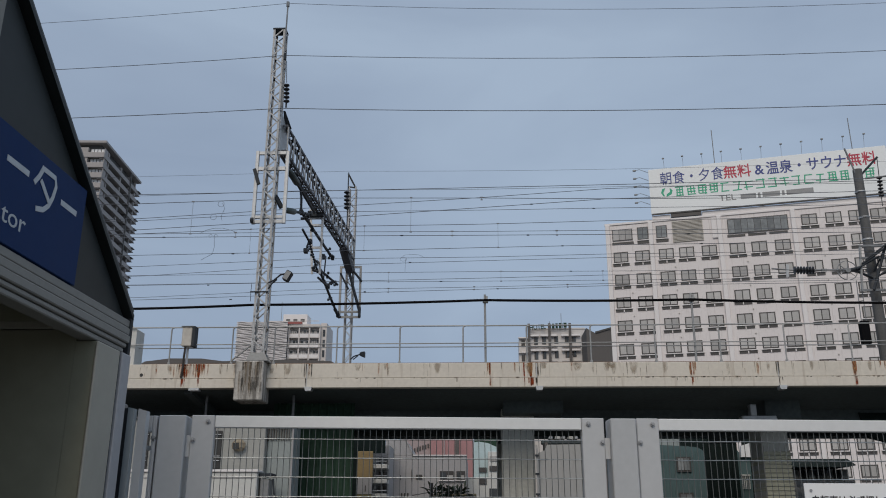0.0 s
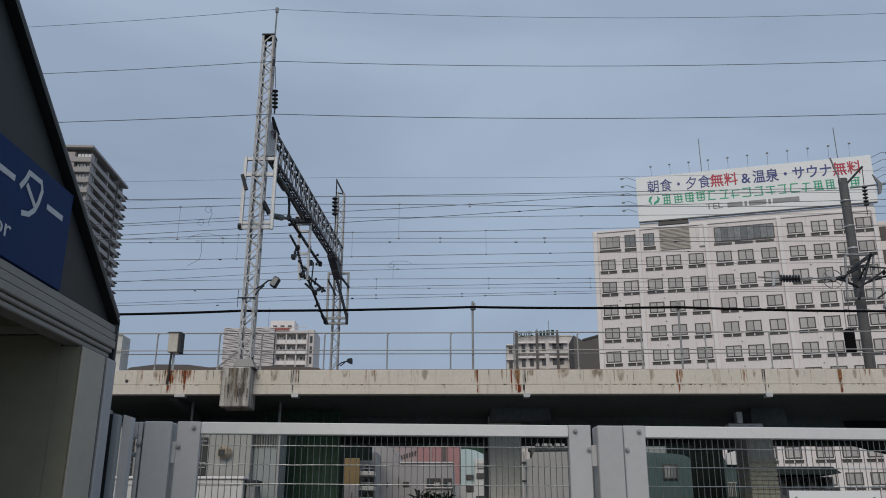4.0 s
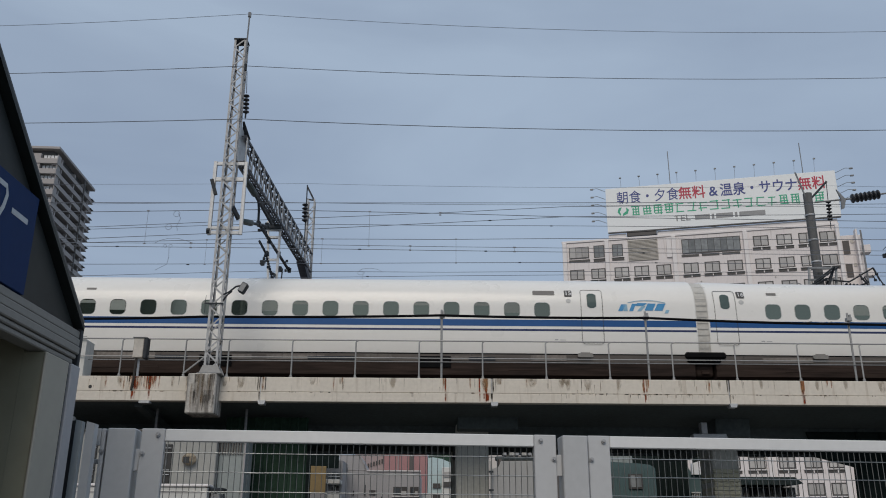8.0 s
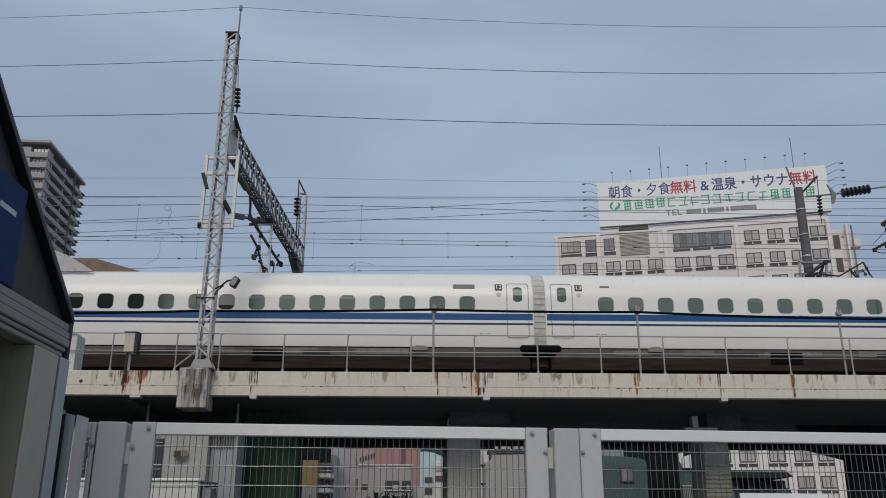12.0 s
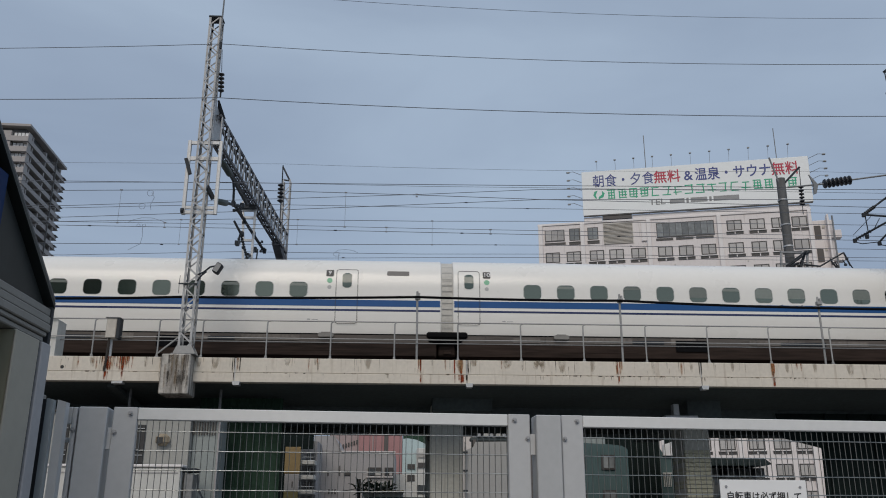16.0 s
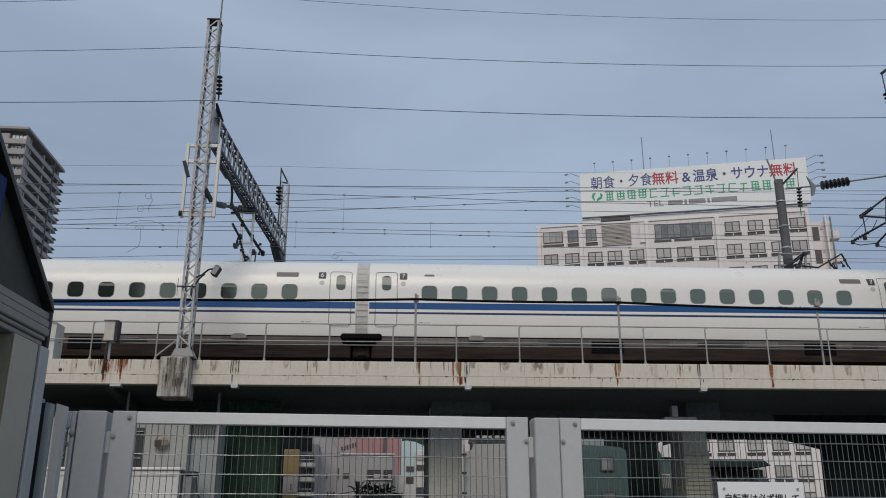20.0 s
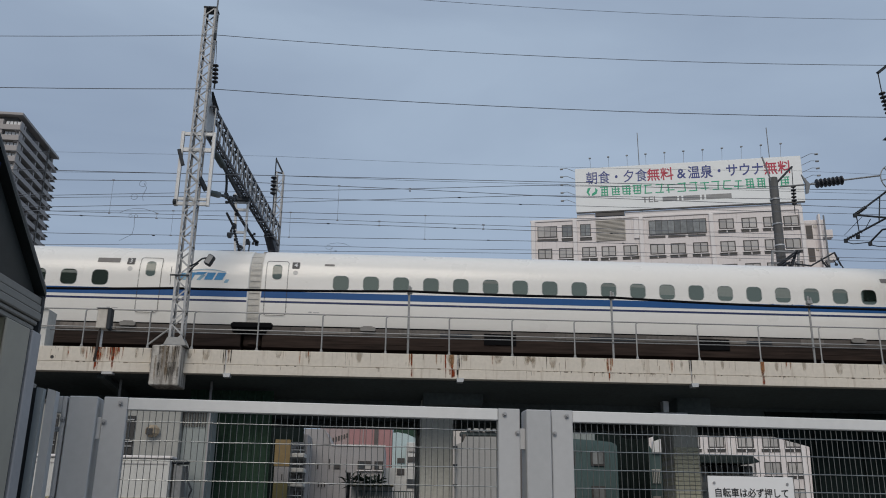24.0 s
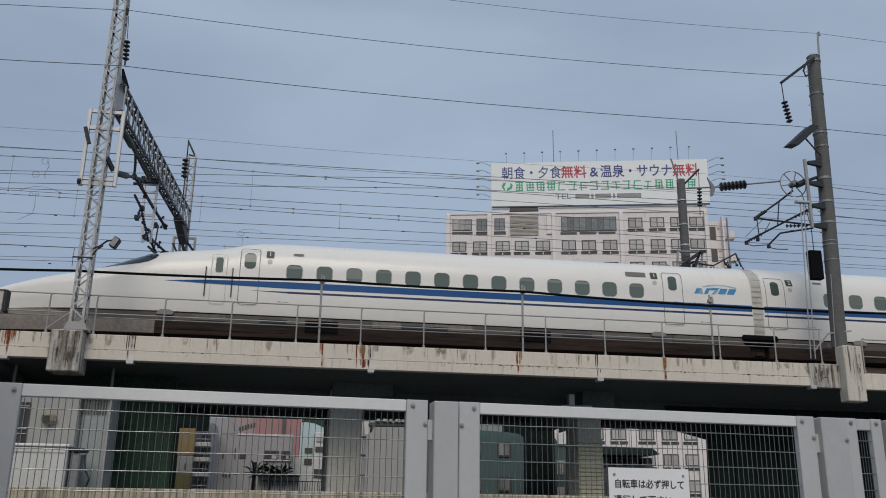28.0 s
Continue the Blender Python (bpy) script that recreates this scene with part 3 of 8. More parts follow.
g.box(8.8, 28.65, 5.02, 9.0, 28.95, 5.4, 0.02)
g.box(8.5, 28.55, 4.80, 9.6, 28.62, 4.94, 0.01)
part("cable_tray", g, M_GALV, viaduct)

# stains on the parapet: run-down streaks from the railing feet
rng = random.Random(4)


def streak(x, top, low, width, material, y=None, taper=0.75):
    """A narrow stain that wanders a little on its way down."""
    streak.count += 1
    y = (FACE - 0.0035 if y is None else y) - 0.00012 * (streak.count % 24)
    w, n, vs = 0.95 * width, 6, []
    for k in range(n + 1):
        z = top + (low - top) * k / n
        half = w * (1 - taper * k / n)
        off = rng.uniform(-0.12, 0.12) * w
        vs += [(x + off - half, y, z), (x + off + half, y, z)]
    part("stain", Geo().add(vs, [(2 * k, 2 * k + 1, 2 * k + 3, 2 * k + 2) for k in range(n)]), material, viaduct)


streak.count = 0
RUN = [(0.36, LOW + 0.31, 0.07, M_RUST), (0.30, 6.2, 0.03, M_RUSTDARK), (1.60, LOW + 0.31, 0.15, M_RUSTDARK), (1.66, 6.05, 0.06, M_RUST), (1.42, 6.1, 0.04, M_RUST), (1.28, 6.2, 0.03, M_GRIME),
       (1.12, 6.15, 0.03, M_RUST), (1.86, LOW + 0.31, 0.05, M_GRIME), (1.93, 6.1, 0.03, M_GRIME), (0.72, 6.25, 0.03, M_GRIME), (-9.27, LOW + 0.31, 0.12, M_RUSTDARK), (-9.36, 6.0, 0.07, M_RUSTDARK),
       (-9.6, 6.05, 0.05, M_RUST), (-9.5, 6.2, 0.03, M_GRIME), (-9.72, 6.25, 0.03, M_RUST), (-8.98, 6.1, 0.03, M_RUSTDARK), (-8.88, 5.95, 0.04, M_RUSTDARK), (-8.78, LOW + 0.32, 0.07, M_RUSTDARK), (-8.72, 6.12, 0.03, M_RUSTDARK),
       (-8.62, 6.05, 0.03, M_RUSTDARK), (-8.52, 6.2, 0.025, M_RUST), (-9.18, 6.0, 0.05, M_RUSTDARK), (-9.1, 6.15, 0.03, M_RUST), (-9.42, 6.2, 0.03, M_RUST), (-8.83, 6.0, 0.03, M_RUSTDARK), (-8.67, 6.08, 0.03, M_RUST), (-10.15, LOW + 0.4, 0.045, M_RUST), (-7.9, 6.15, 0.03, M_GRIME), (6.52, 6.05, 0.05, M_RUST), (6.62, 6.0, 0.035, M_RUSTDARK), (6.7, 6.2, 0.03, M_RUST),
       (8.60, 6.05, 0.04, M_RUST), (8.5, 6.2, 0.03, M_LEDGEDARK), (11.50, LOW + 0.31, 0.11, M_RUSTDARK), (11.56, 6.1, 0.05, M_RUST), (12.3, 6.25, 0.04, M_RUST), (12.42, 6.3, 0.03, M_RUST),
       (-5.45, 6.0, 0.04, M_GRIME), (-5.22, LOW + 0.31, 0.05, M_GRIME), (-5.3, 6.1, 0.03, M_RUST), (4.6, 6.1, 0.03, M_GRIME), (-3.1, 6.15, 0.03, M_RUST), (-2.85, 6.25, 0.025, M_RUST), (2.9, 6.2, 0.03, M_RUST)]
for x, low, w, m in RUN:
    streak(x, TOP - 0.004, max(LOW + 0.30, TOP - (TOP - low) * rng.uniform(0.9, 2.2)), w * 0.55, m, taper=0.4 if low < LOW + 0.35 else 0.9)
for x, low, w, m in RUN:
    if m in (M_RUST, M_RUSTDARK):
        streak(x + rng.uniform(-0.03, 0.03), TOP - 0.004, max(LOW + 0.30, TOP - (TOP - low) * 1.2), w * 0.9, M_RUSTPALE, taper=0.6)
for x, low, w, m in ((1.66, 0.03, 0.10, M_RUSTDARK), (1.56, 0.1, 0.05, M_RUST), (1.8, 0.1, 0.06, M_GRIME), (-9.3, 0.02, 0.07, M_RUSTDARK), (-8.78, 0.12, 0.05, M_RUST), (0.37, 0.02, 0.05, M_RUST), (11.51, 0.01, 0.08, M_RUSTDARK), (6.58, 0.1, 0.05, M_RUST)):
    streak(x, LOW + 0.29, LOW + low, w * 0.8, m, FACE - 0.0225, taper=0.4)
for k in range(80):
    x = rng.uniform(-16, 17.2)
    top = TOP - 0.004 if rng.random() < 0.7 else rng.uniform(6.05, 6.4)
    streak(x, top, max(LOW + 0.3, top - rng.uniform(0.1, 0.6)), rng.uniform(0.006, 0.022), rng.choice((M_FAINT, M_FAINT, M_FAINT, M_LEDGEDARK, M_RUSTPALE, M_RUSTPALE)))
for k in range(30):
    x = rng.uniform(-14, 17.2)
    streak(x, TOP - 0.004, TOP - rng.uniform(0.2, 0.46), rng.uniform(0.05, 0.2), M_FAINT)
for k in range(46):
    x = rng.choice((rng.uniform(-13, 17.2), rng.uniform(3.5, 9.2)))
    z = LOW + 0.285
    streak(x, z, z - rng.uniform(0.03, 0.16), rng.uniform(0.006, 0.02), rng.choice((M_GRIME, M_LEDGEDARK, M_LEDGEDARK, M_RUSTPALE, M_FAINT)), FACE - 0.0225)
# strong red runs below leaking railing feet
for x, w in ((11.50, 0.05), (1.62, 0.055), (1.42, 0.03), (-8.80, 0.04), (-9.24, 0.035), (6.55, 0.022), (0.36, 0.022)):
    streak(x, TOP - 0.004, LOW + 0.30, w, M_RUSTBOLD, taper=0.3)
    streak(x + 0.01, TOP - 0.25, LOW + 0.30, w * 0.8, M_RUSTBOLD, taper=0.2)
    streak(x + 0.012, LOW + 0.29, LOW + 0.01, w * 0.8, M_RUSTBOLD, FACE - 0.0225, taper=0.3)
# black dirt that lies in broken dashes along the step of the parapet
for k in range(110):
    x = rng.choice((rng.uniform(4.0, 17.2), rng.uniform(-12.7, 17.2)))
    streak(x, LOW + 0.30 + rng.uniform(0.0, 0.02), LOW + 0.272, rng.uniform(0.02, 0.13), rng.choice((M_GRIME, M_LEDGEDARK, M_LEDGEDARK)), FACE - 0.0225)
for k in range(16):
    streak(rng.uniform(-9.6, -8.5), TOP - 0.004, rng.uniform(LOW + 0.31, 6.3), rng.uniform(0.010, 0.022), rng.choice((M_RUSTDARK, M_RUSTDARK, M_GRIME)), taper=0.6)
for x in [-20.1] + JOINTS:
    for k in (0, 1, 3):
        streak(x + rng.uniform(-0.05, 0.07), TOP - 0.004 if k < 3 else LOW + 0.29, LOW + (0.3 if k < 3 else 0.0), rng.uniform(0.012, 0.03), M_GRIME, None if k < 3 else FACE - 0.0225)
part("drain_hole", Geo().tube([(-10.62, FACE - 0.004, 6.11), (-10.62, FACE + 0.02, 6.11)], 0.055, 14), M_GAP, viaduct, "black drilled hole")
part("joint_drain", Geo().box(-9.05, FACE - 0.1, LOW - 0.09, -8.72, FACE + 0.15, LOW - 0.01, 0.01), M_GALV, viaduct)

# concrete foot blocks of the masts
for name, x0, x1, y0, y1, z0, z1 in (("mast_block", -7.50, -6.62, 26.28, 27.2, 5.24, 6.46), ("pole_block", 17.74, 18.42, 26.45, 26.95, 5.18, 7.06)):
    g = Geo().box(x0, y0, z0, x1, y1, z1, 0.03)
    part(name, g, M_BLOCK if name == "mast_block" else M_LEDGE, viaduct, "stained concrete block carrying a mast")
for x0, x1, y0, z0, z1, n in ((-7.50, -6.62, 26.28, 5.24, 6.46, 30), (17.74, 18.42, 26.45, 5.18, 7.06, 12), (16.62, 17.72, 26.77, 5.7, 6.44, 22)):
    for k in range(n):
        xx, zt = rng.uniform(x0 + 0.05, x1 - 0.05), z1 - 0.03 if rng.random() < 0.6 else rng.uniform(z0 + 0.5, z1 - 0.1)
        streak(xx, zt, max(z0 + 0.03, zt - rng.uniform(0.25, 1.2)), rng.uniform(0.012, 0.06), rng.choice((M_SMEAR, M_SMEAR, M_LEDGEDARK, M_FAINT, M_FAINT)), y0 - 0.0035)
streak(-6.85, 5.95, 5.25, 0.2, M_SMEAR, 26.276)
streak(-7.62, 6.44, LOW + 0.3, 0.05, M_SMEAR)
streak(-7.6, LOW + 0.29, LOW, 0.12, M_SMEAR, FACE - 0.0225)
g = Geo().box(16.62, FACE - 0.02, LOW - 0.05, 17.73, FACE + 0.2, TOP + 0.01, 0.02)
part("patched_panel", g, M_BLOCK, viaduct)
part("slit", Geo().box(16.84, FACE - 0.024, 6.12, 16.89, FACE - 0.018, 6.34), M_GAP, viaduct)

# railing on the parapet
railing = thing("railing", "grey galvanised tubular railing on the viaduct parapet", "railing")
POST_X = [-0.468 + 2.0 * k for k in range(-3, 9)]
POST_X += [-7.82 - 2.0 * k for k in range(0, 10)] + [17.2]
POST_X = sorted(x for x in POST_X if x < 17.3)
YR = FACE + 0.10
post_mesh = Geo().tube([(0, 0, 0), (0, 0, 1.135), (0.03, 0, 1.185), (0.09, 0, 1.205)], 0.024, 8).box(-0.06, -0.06, 0, 0.06, 0.06, 0.015).box(-0.035, -0.035, 0.015, 0.035, 0.035, 0.09, 0.01).mesh("railing_post", True)
for x in POST_X:
    part("railing_post", post_mesh, M_RAILING, railing, at=(x, YR, TOP))
for a, b in zip(POST_X[:-1], POST_X[1:]):
    if b - a > 1.2:
        part("top_rail", Geo().tube([(a + 0.03, YR, TOP + 1.205), (b + 0.03, YR, TOP + 1.205)], 0.022), M_RAILING, railing, smooth=True)
        part("middle_rail", Geo().tube([(a, YR, TOP + 0.645), (b, YR, TOP + 0.645)], 0.017), M_RAILING, railing, smooth=True)
part("cable_line", Geo().tube([(-40, YR + 0.35, TOP + 0.60), (17.4, YR + 0.35, TOP + 0.60)], 0.016), M_GALVDARK, railing, smooth=True)
railing_far = thing("railing", "grey tubular railing beyond the concrete pole", "railing")
for k in range(7):
    part("railing_post", post_mesh, M_RAILING, railing_far, at=(18.75 + 2.0 * k, YR, TOP - 0.25))
part("top_rail", Geo().tube([(18.75, YR, TOP + 0.92), (31, YR, TOP + 0.92)], 0.022), M_RAILING, railing_far, smooth=True)
part("middle_rail", Geo().tube([(18.75, YR, TOP + 0.33), (31, YR, TOP + 0.33)], 0.017), M_RAILING, railing_far, smooth=True)

# cable posts with one thick black cable
CABLE = [(-13.0, 8.36), (-7.35, 8.47), (0.24, 8.57), (6.87, 8.54), (13.5, 8.38)]
for x in (0.24, 6.87, 13.5):
    p = thing("cable_post", "thin galvanised post with clamp holding a black cable", "post", "cable posts along the parapet")
    part("post", Geo().tube([(x, 27.3, TOP - 0.15), (x, 27.3, 8.78)], 0.036), M_RAILING, p, smooth=True)
    part("clamp", Geo().box(x - 0.07, 27.2, 8.50, x + 0.10, 27.36, 8.62, 0.01).box(x + 0.03, 27.22, 8.60, x + 0.09, 27.34, 8.72, 0.01), M_RAILING, p)
    part("foot_plate", Geo().box(x - 0.1, 27.2, TOP - 0.2, x + 0.1, 27.4, TOP - 0.15), M_RAILING, p)
pts = []
knots = [(-40, 8.3)] + CABLE + [(20.1, 8.42), (40, 8.4)]
for (x0, z0), (x1, z1) in zip(knots[:-1], knots[1:]):
    for k in range(8):
        s = k / 8
        pts.append((x0 + (x1 - x0) * s, 27.2, z0 + (z1 - z0) * s - 0.25 * s * (1 - s) * (0.5 if x1 - x0 < 8 else 1.0)))
single("black_cable", Geo().tube(pts, 0.042, 8), M_BLACK, "thick black sheathed cable along the parapet posts", "cable", smooth=True)
g = Geo()
for k in range(9):
    x = 11.6 + 0.22 * k
    g.tube([(x, 27.19, 8.42 - 0.03 * (k % 2)), (x + 0.22, 27.19, 8.40 + 0.03 * (k % 3))], 0.012, 5)
single("cable_splice", g, M_GALVDARK, "thin loose tail wire tied along the black cable", "cable")

# equipment boxes on the parapet
b = thing("signal_box", "weathered grey metal equipment box on a post", "equipment box")
part("body", Geo().box(-9.42, 26.72, 7.02, -9.10, 27.02, 7.64, 0.02), M_LOUVRE, b)
# right side of the box, set near-black against the grey body
part("side_cover", Geo().box(-9.095, 26.70, 7.0, -8.99, 27.0, 7.66, 0.01), M_ARM, b)
part("rain_hood", Geo().box(-9.45, 26.68, 7.641, -9.04, 27.06, 7.67, 0.008), M_GALVDARK, b)
part("post", Geo().tube([(-9.27, 26.95, 6.45), (-9.27, 26.95, 7.02)], 0.04), M_GALV, b, smooth=True)
part("cable_tail", Geo().tube([(-9.30, 26.80, 7.02), (-9.31, 26.78, 6.7), (-9.30, 26.74, 6.35), (-9.33, 26.74, 6.0)], 0.035, 6), M_TAIL, b, smooth=True)
w = thing("white_cabinet", "white painted steel cabinet standing on the viaduct edge", "cabinet")
part("body", Geo().plate([(-11.35, 6.45), (-10.98, 6.45), (-10.98, 7.62), (-11.35, 7.85)], 26.95, 27.6), M_WHITEWALL, w)
part("door_seam", Geo().box(-11.2, 26.944, 6.6, -11.18, 26.949, 7.6), M_GAP, w)

# ---- catenary gantry: lattice mast, beam across the tracks, far mast ----
def lattice(g, x0, x1, y0, y1, z0, z1, pitch, leg=0.07, lace=0.045):
    """Four angle legs with zigzag lacing on all faces."""
    for x in (x0, x1):
        for y in (y0, y1):
            sx, sy = (1 if x == x0 else -1), (1 if y == y0 else -1)
            g.box(x, y, z0, x + sx * leg, y + sy * 0.012, z1)
            g.box(x, y + sy * 0.0121, z0, x + sx * 0.012, y + sy * leg, z1)
    n = int((z1 - z0) / pitch)
    for k in range(n):
        za, zb = z0 + k * pitch, z0 + (k + 1) * pitch
        e = 0.02
        for y in (y0 + 0.006, y1 - 0.006):
            p, q = ((x0 + e, y, za), (x1 - e, y, zb)) if k % 2 == 0 else ((x1 - e, y, za), (x0 + e, y, zb))
            g.bar(p, q, lace, 0.012, (0, 1, 0))
        for x in (x0 + 0.006, x1 - 0.006):
            p, q = ((x, y0 + e, za), (x, y1 - e, zb)) if k % 2 == 0 else ((x, y1 - e, za), (x, y0 + e, zb))
            g.bar(p, q, lace, 0.012, (1, 0, 0))
    return g


def insulators(g, p, q, n, r):
    """A string of ribbed discs between two points."""
    p, q = Vector(p), Vector(q)
    pts, rs = [], []
    for k in range(n):
        for s, rr in ((0.05, 0.28), (0.25, 0.95), (0.45, 1.0), (0.62, 0.55), (0.8, 0.28)):
            pts.append(p + (q - p) * ((k + s) / n))
            rs.append(r * rr)
    return g.tube(pts, rs, 10)


gantry = thing("catenary_gantry", "grey lattice steel catenary gantry spanning both tracks", "gantry")
MX0, MX1, MY0, MY1 = -7.10, -6.68, 26.45, 26.87
mast = part("mast", lattice(Geo(), MX0, MX1, MY0, MY1, 6.46, 18.35, 0.36), M_LATTICE, gantry, "pale grey lattice mast with zigzag lacing")
for y in (26.43, 26.875):
    part("gusset_plate", Geo().plate([(-7.22, 6.47), (-6.54, 6.47), (-6.54, 6.51), (-6.66, 6.74), (-7.12, 6.74), (-7.22, 6.51)], y, y + 0.015), M_RAILING, mast)
part("foot_plate", Geo().box(-7.25, 26.32, 6.461, -6.52, 27.0, 6.49, 0.005), M_GALVDARK, mast)
part("head_plate", Geo().box(-7.12, 26.43, 18.3, -6.66, 26.89, 18.36, 0.01), M_ARM, mast)
part("tip_rod", Geo().tube([(-6.66, 26.45, 15.2), (-6.66, 26.42, 17.0), (-6.64, 26.42, 19.2)], 0.028, 6).tube([(-6.64, 26.42, 19.2), (-6.64, 26.42, 19.38)], 0.06, 6), M_GALVDARK, mast, smooth=True)
g = Geo()
insulators(g, (-6.50, 26.4, 16.10), (-6.46, 26.4, 15.34), 5, 0.105)
g.tube([(-6.55, 26.4, 17.0), (-6.50, 26.4, 16.15)], 0.012, 5)
part("insulator_string", g, M_INSUL, gantry, "dark ribbed insulator string", smooth=True)
g = Geo().tube([(-6.62, 26.42, 17.05), (-6.62, 26.42, 17.3)], 0.05, 6).tube([(-6.47, 26.4, 15.4), (-6.47, 26.4, 15.2)], 0.03, 6)
part("wire_clamp", g, M_ARM, gantry)

# truss beam across the tracks, slightly skew to the masts
BX0, BX1, BZ0, BZ1, BY0, BY1 = -6.54, -6.22, 13.80, 14.74, 26.87, 39.45


def skew(g):
    g.v = [(x - 0.26 + 0.59 * (y - BY0) / (BY1 - BY0), y, z) for x, y, z in g.v]
    return g


g = Geo()
for x in (BX0, BX1):
    for z in (BZ0, BZ1):
        g.box(x, BY0, z - 0.045, x + 0.07 * (1 if x == BX0 else -1), BY1, z + 0.045)
n = 15
for k in range(n):
    ya, yb = BY0 + (BY1 - BY0) * k / n, BY0 + (BY1 - BY0) * (k + 1) / n
    g.bar((BX0 + 0.01, ya, BZ0), (BX0 + 0.01, ya, BZ1), 0.07, 0.03, (1, 0, 0))
    g.bar((BX0 + 0.01, ya, BZ1), (BX0 + 0.01, yb, BZ0), 0.06, 0.02, (1, 0, 0))
    for z in (BZ0, BZ1):
        g.bar((BX0, ya, z), (BX1, yb, z), 0.06, 0.02, (0, 0, 1))
        g.bar((BX1, ya, z), (BX0, yb, z), 0.06, 0.02, (0, 0, 1))
        g.bar((BX0, ya, z), (BX1, ya, z), 0.07, 0.02, (0, 0, 1))
beam = part("truss_beam", skew(g), M_BEAM, gantry, "weathered truss beam across the tracks, shade put into its dark tone")
# struts of the lit side stay pale; the soffit strip darkens the underside
for k in range(n):
    ya, yb = BY0 + (BY1 - BY0) * k / n, BY0 + (BY1 - BY0) * (k + 1) / n
    part("web_strut", skew(Geo().bar((BX1 + 0.02, ya + 0.05, BZ0 + 0.03), (BX1 + 0.02, ya + 0.05, BZ1 - 0.03), 0.08, 0.03, (1, 0, 0))), M_LATTICE, beam)
    part("web_strut", skew(Geo().bar((BX1 + 0.01, ya + 0.08, BZ1 - 0.05), (BX1 + 0.01, yb, BZ0 + 0.05), 0.055, 0.02, (1, 0, 0))), M_RAILING, beam)
part("soffit_strip", skew(Geo().box(BX0 + 0.14, BY0, BZ0 - 0.03, BX1 - 0.14, BY1, BZ0 - 0.012)), M_ARM, beam)
part("gusset_plate", Geo().add([(-6.70, 26.6, 13.75), (-6.62, 27.5, 13.78), (-6.62, 27.5, 14.75), (-6.70, 26.6, 15.2), (-6.67, 26.6, 13.75), (-6.59, 27.5, 13.78), (-6.59, 27.5, 14.75), (-6.67, 26.6, 15.2)], [(0, 1, 2, 3), (7, 6, 5, 4), (0, 4, 5, 1), (1, 5, 6, 2), (2, 6, 7, 3), (3, 7, 4, 0)]), M_GALV, beam, "light grey gusset plate")
part("cover_plate", Geo().add([(-6.67, 26.88, 15.32), (-6.60, 26.88, 15.32), (-6.42, 27.2, 14.80), (-6.66, 27.2, 14.80), (-6.67, 26.88, 15.29), (-6.60, 26.88, 15.29), (-6.42, 27.2, 14.77), (-6.66, 27.2, 14.77)], [(0, 1, 2, 3), (7, 6, 5, 4), (0, 4, 5, 1), (1, 5, 6, 2), (2, 6, 7, 3), (3, 7, 4, 0)]), M_ARM, beam)

# bracket channels beside the near mast
for x, y in ((-7.38, 26.66), (-6.36, 26.68)):
    ch = part("bracket_channel", Geo().box(x - 0.05, y - 0.05, 11.1, x + 0.05, y + 0.05, 13.70, 0.008).box(x - 0.068, y - 0.02, 11.1, x - 0.051, y + 0.05, 13.70), M_GALV, gantry, "light grey upright bracket channel on the mast")
for z0, d in ((13.62, 0.06), (13.05, 0.07), (11.32, 0.05), (11.16, 0.06)):
    part("bracket_rung", Geo().box(-7.33, 26.62, z0 - d, -6.41, 26.70, z0 + d, 0.008), M_GALV, gantry)
for y in (26.63, 26.76):
    part("end_cap", Geo().tube([(-7.46, y, 11.2), (-7.36, y, 11.2)], 0.10, 8), M_ARM, gantry, smooth=True)
part("hinge_block", Geo().bar((-7.44, 26.55, 13.0), (-7.26, 26.55, 12.45), 0.09, 0.11), M_ARM, gantry)
part("hinge_block", Geo().bar((-6.72, 26.7, 12.1), (-6.5, 26.85, 11.7), 0.12, 0.12), M_ARM, gantry)
part("foot_stay", Geo().bar((-7.75, 26.6, 6.5), (-7.05, 26.5, 7.05), 0.05, 0.04), M_RAILING, gantry)

# hinged cantilevers over the near track, in the plane of the gantry
CX = -6.35


def arm(name, y0, z0, y1, z1, r, m=None, label=""):
    return part(name, Geo().tube([(CX, y0, z0), (CX, y1, z1)], r, 7), m or M_ARM, gantry, label, smooth=True)


def string(y0, z0, y1, z1, n, r, m=None):
    return part("insulator", insulators(Geo(), (CX, y0, z0), (CX, y1, z1), int(n * 1.5), r * 0.72), m or M_INSUL, gantry, "ribbed insulator", smooth=True)


part("insulator", Geo().tube([(CX, 26.75, 13.06), (CX, 27.15, 13.09), (CX, 28.2, 13.17), (CX, 28.4, 13.18)], [0.04, 0.11, 0.12, 0.05], 10), M_INSULGREY, gantry, "grey-green rod insulator", smooth=True)
part("insulator", Geo().tube([(CX, 26.70, 11.56), (CX, 26.9, 11.64), (CX, 28.0, 12.0), (CX, 28.2, 12.07)], [0.04, 0.10, 0.11, 0.05], 10), M_INSULGREY, gantry, "grey-green rod insulator", smooth=True)
arm("cantilever_arm", 28.35, 13.18, 31.6, 13.30, 0.06, None, "dark hinged cantilever arm")
arm("cantilever_arm", 28.15, 12.06, 31.0, 12.98, 0.055)
part("earth_lead", Geo().tube([(CX, 28.86, 13.22), (CX, 29.1, 12.9), (CX, 29.15, 12.45)], 0.045, 6), M_ARM, gantry, smooth=True)
string(29.4, 12.45, 32.5, 12.62, 12, 0.085)
arm("cantilever_arm", 32.4, 12.61, 36.1, 12.82, 0.06)
arm("cantilever_arm", 29.6, 11.9, 30.9, 11.87, 0.045)
string(30.8, 11.88, 32.9, 11.2, 9, 0.08)
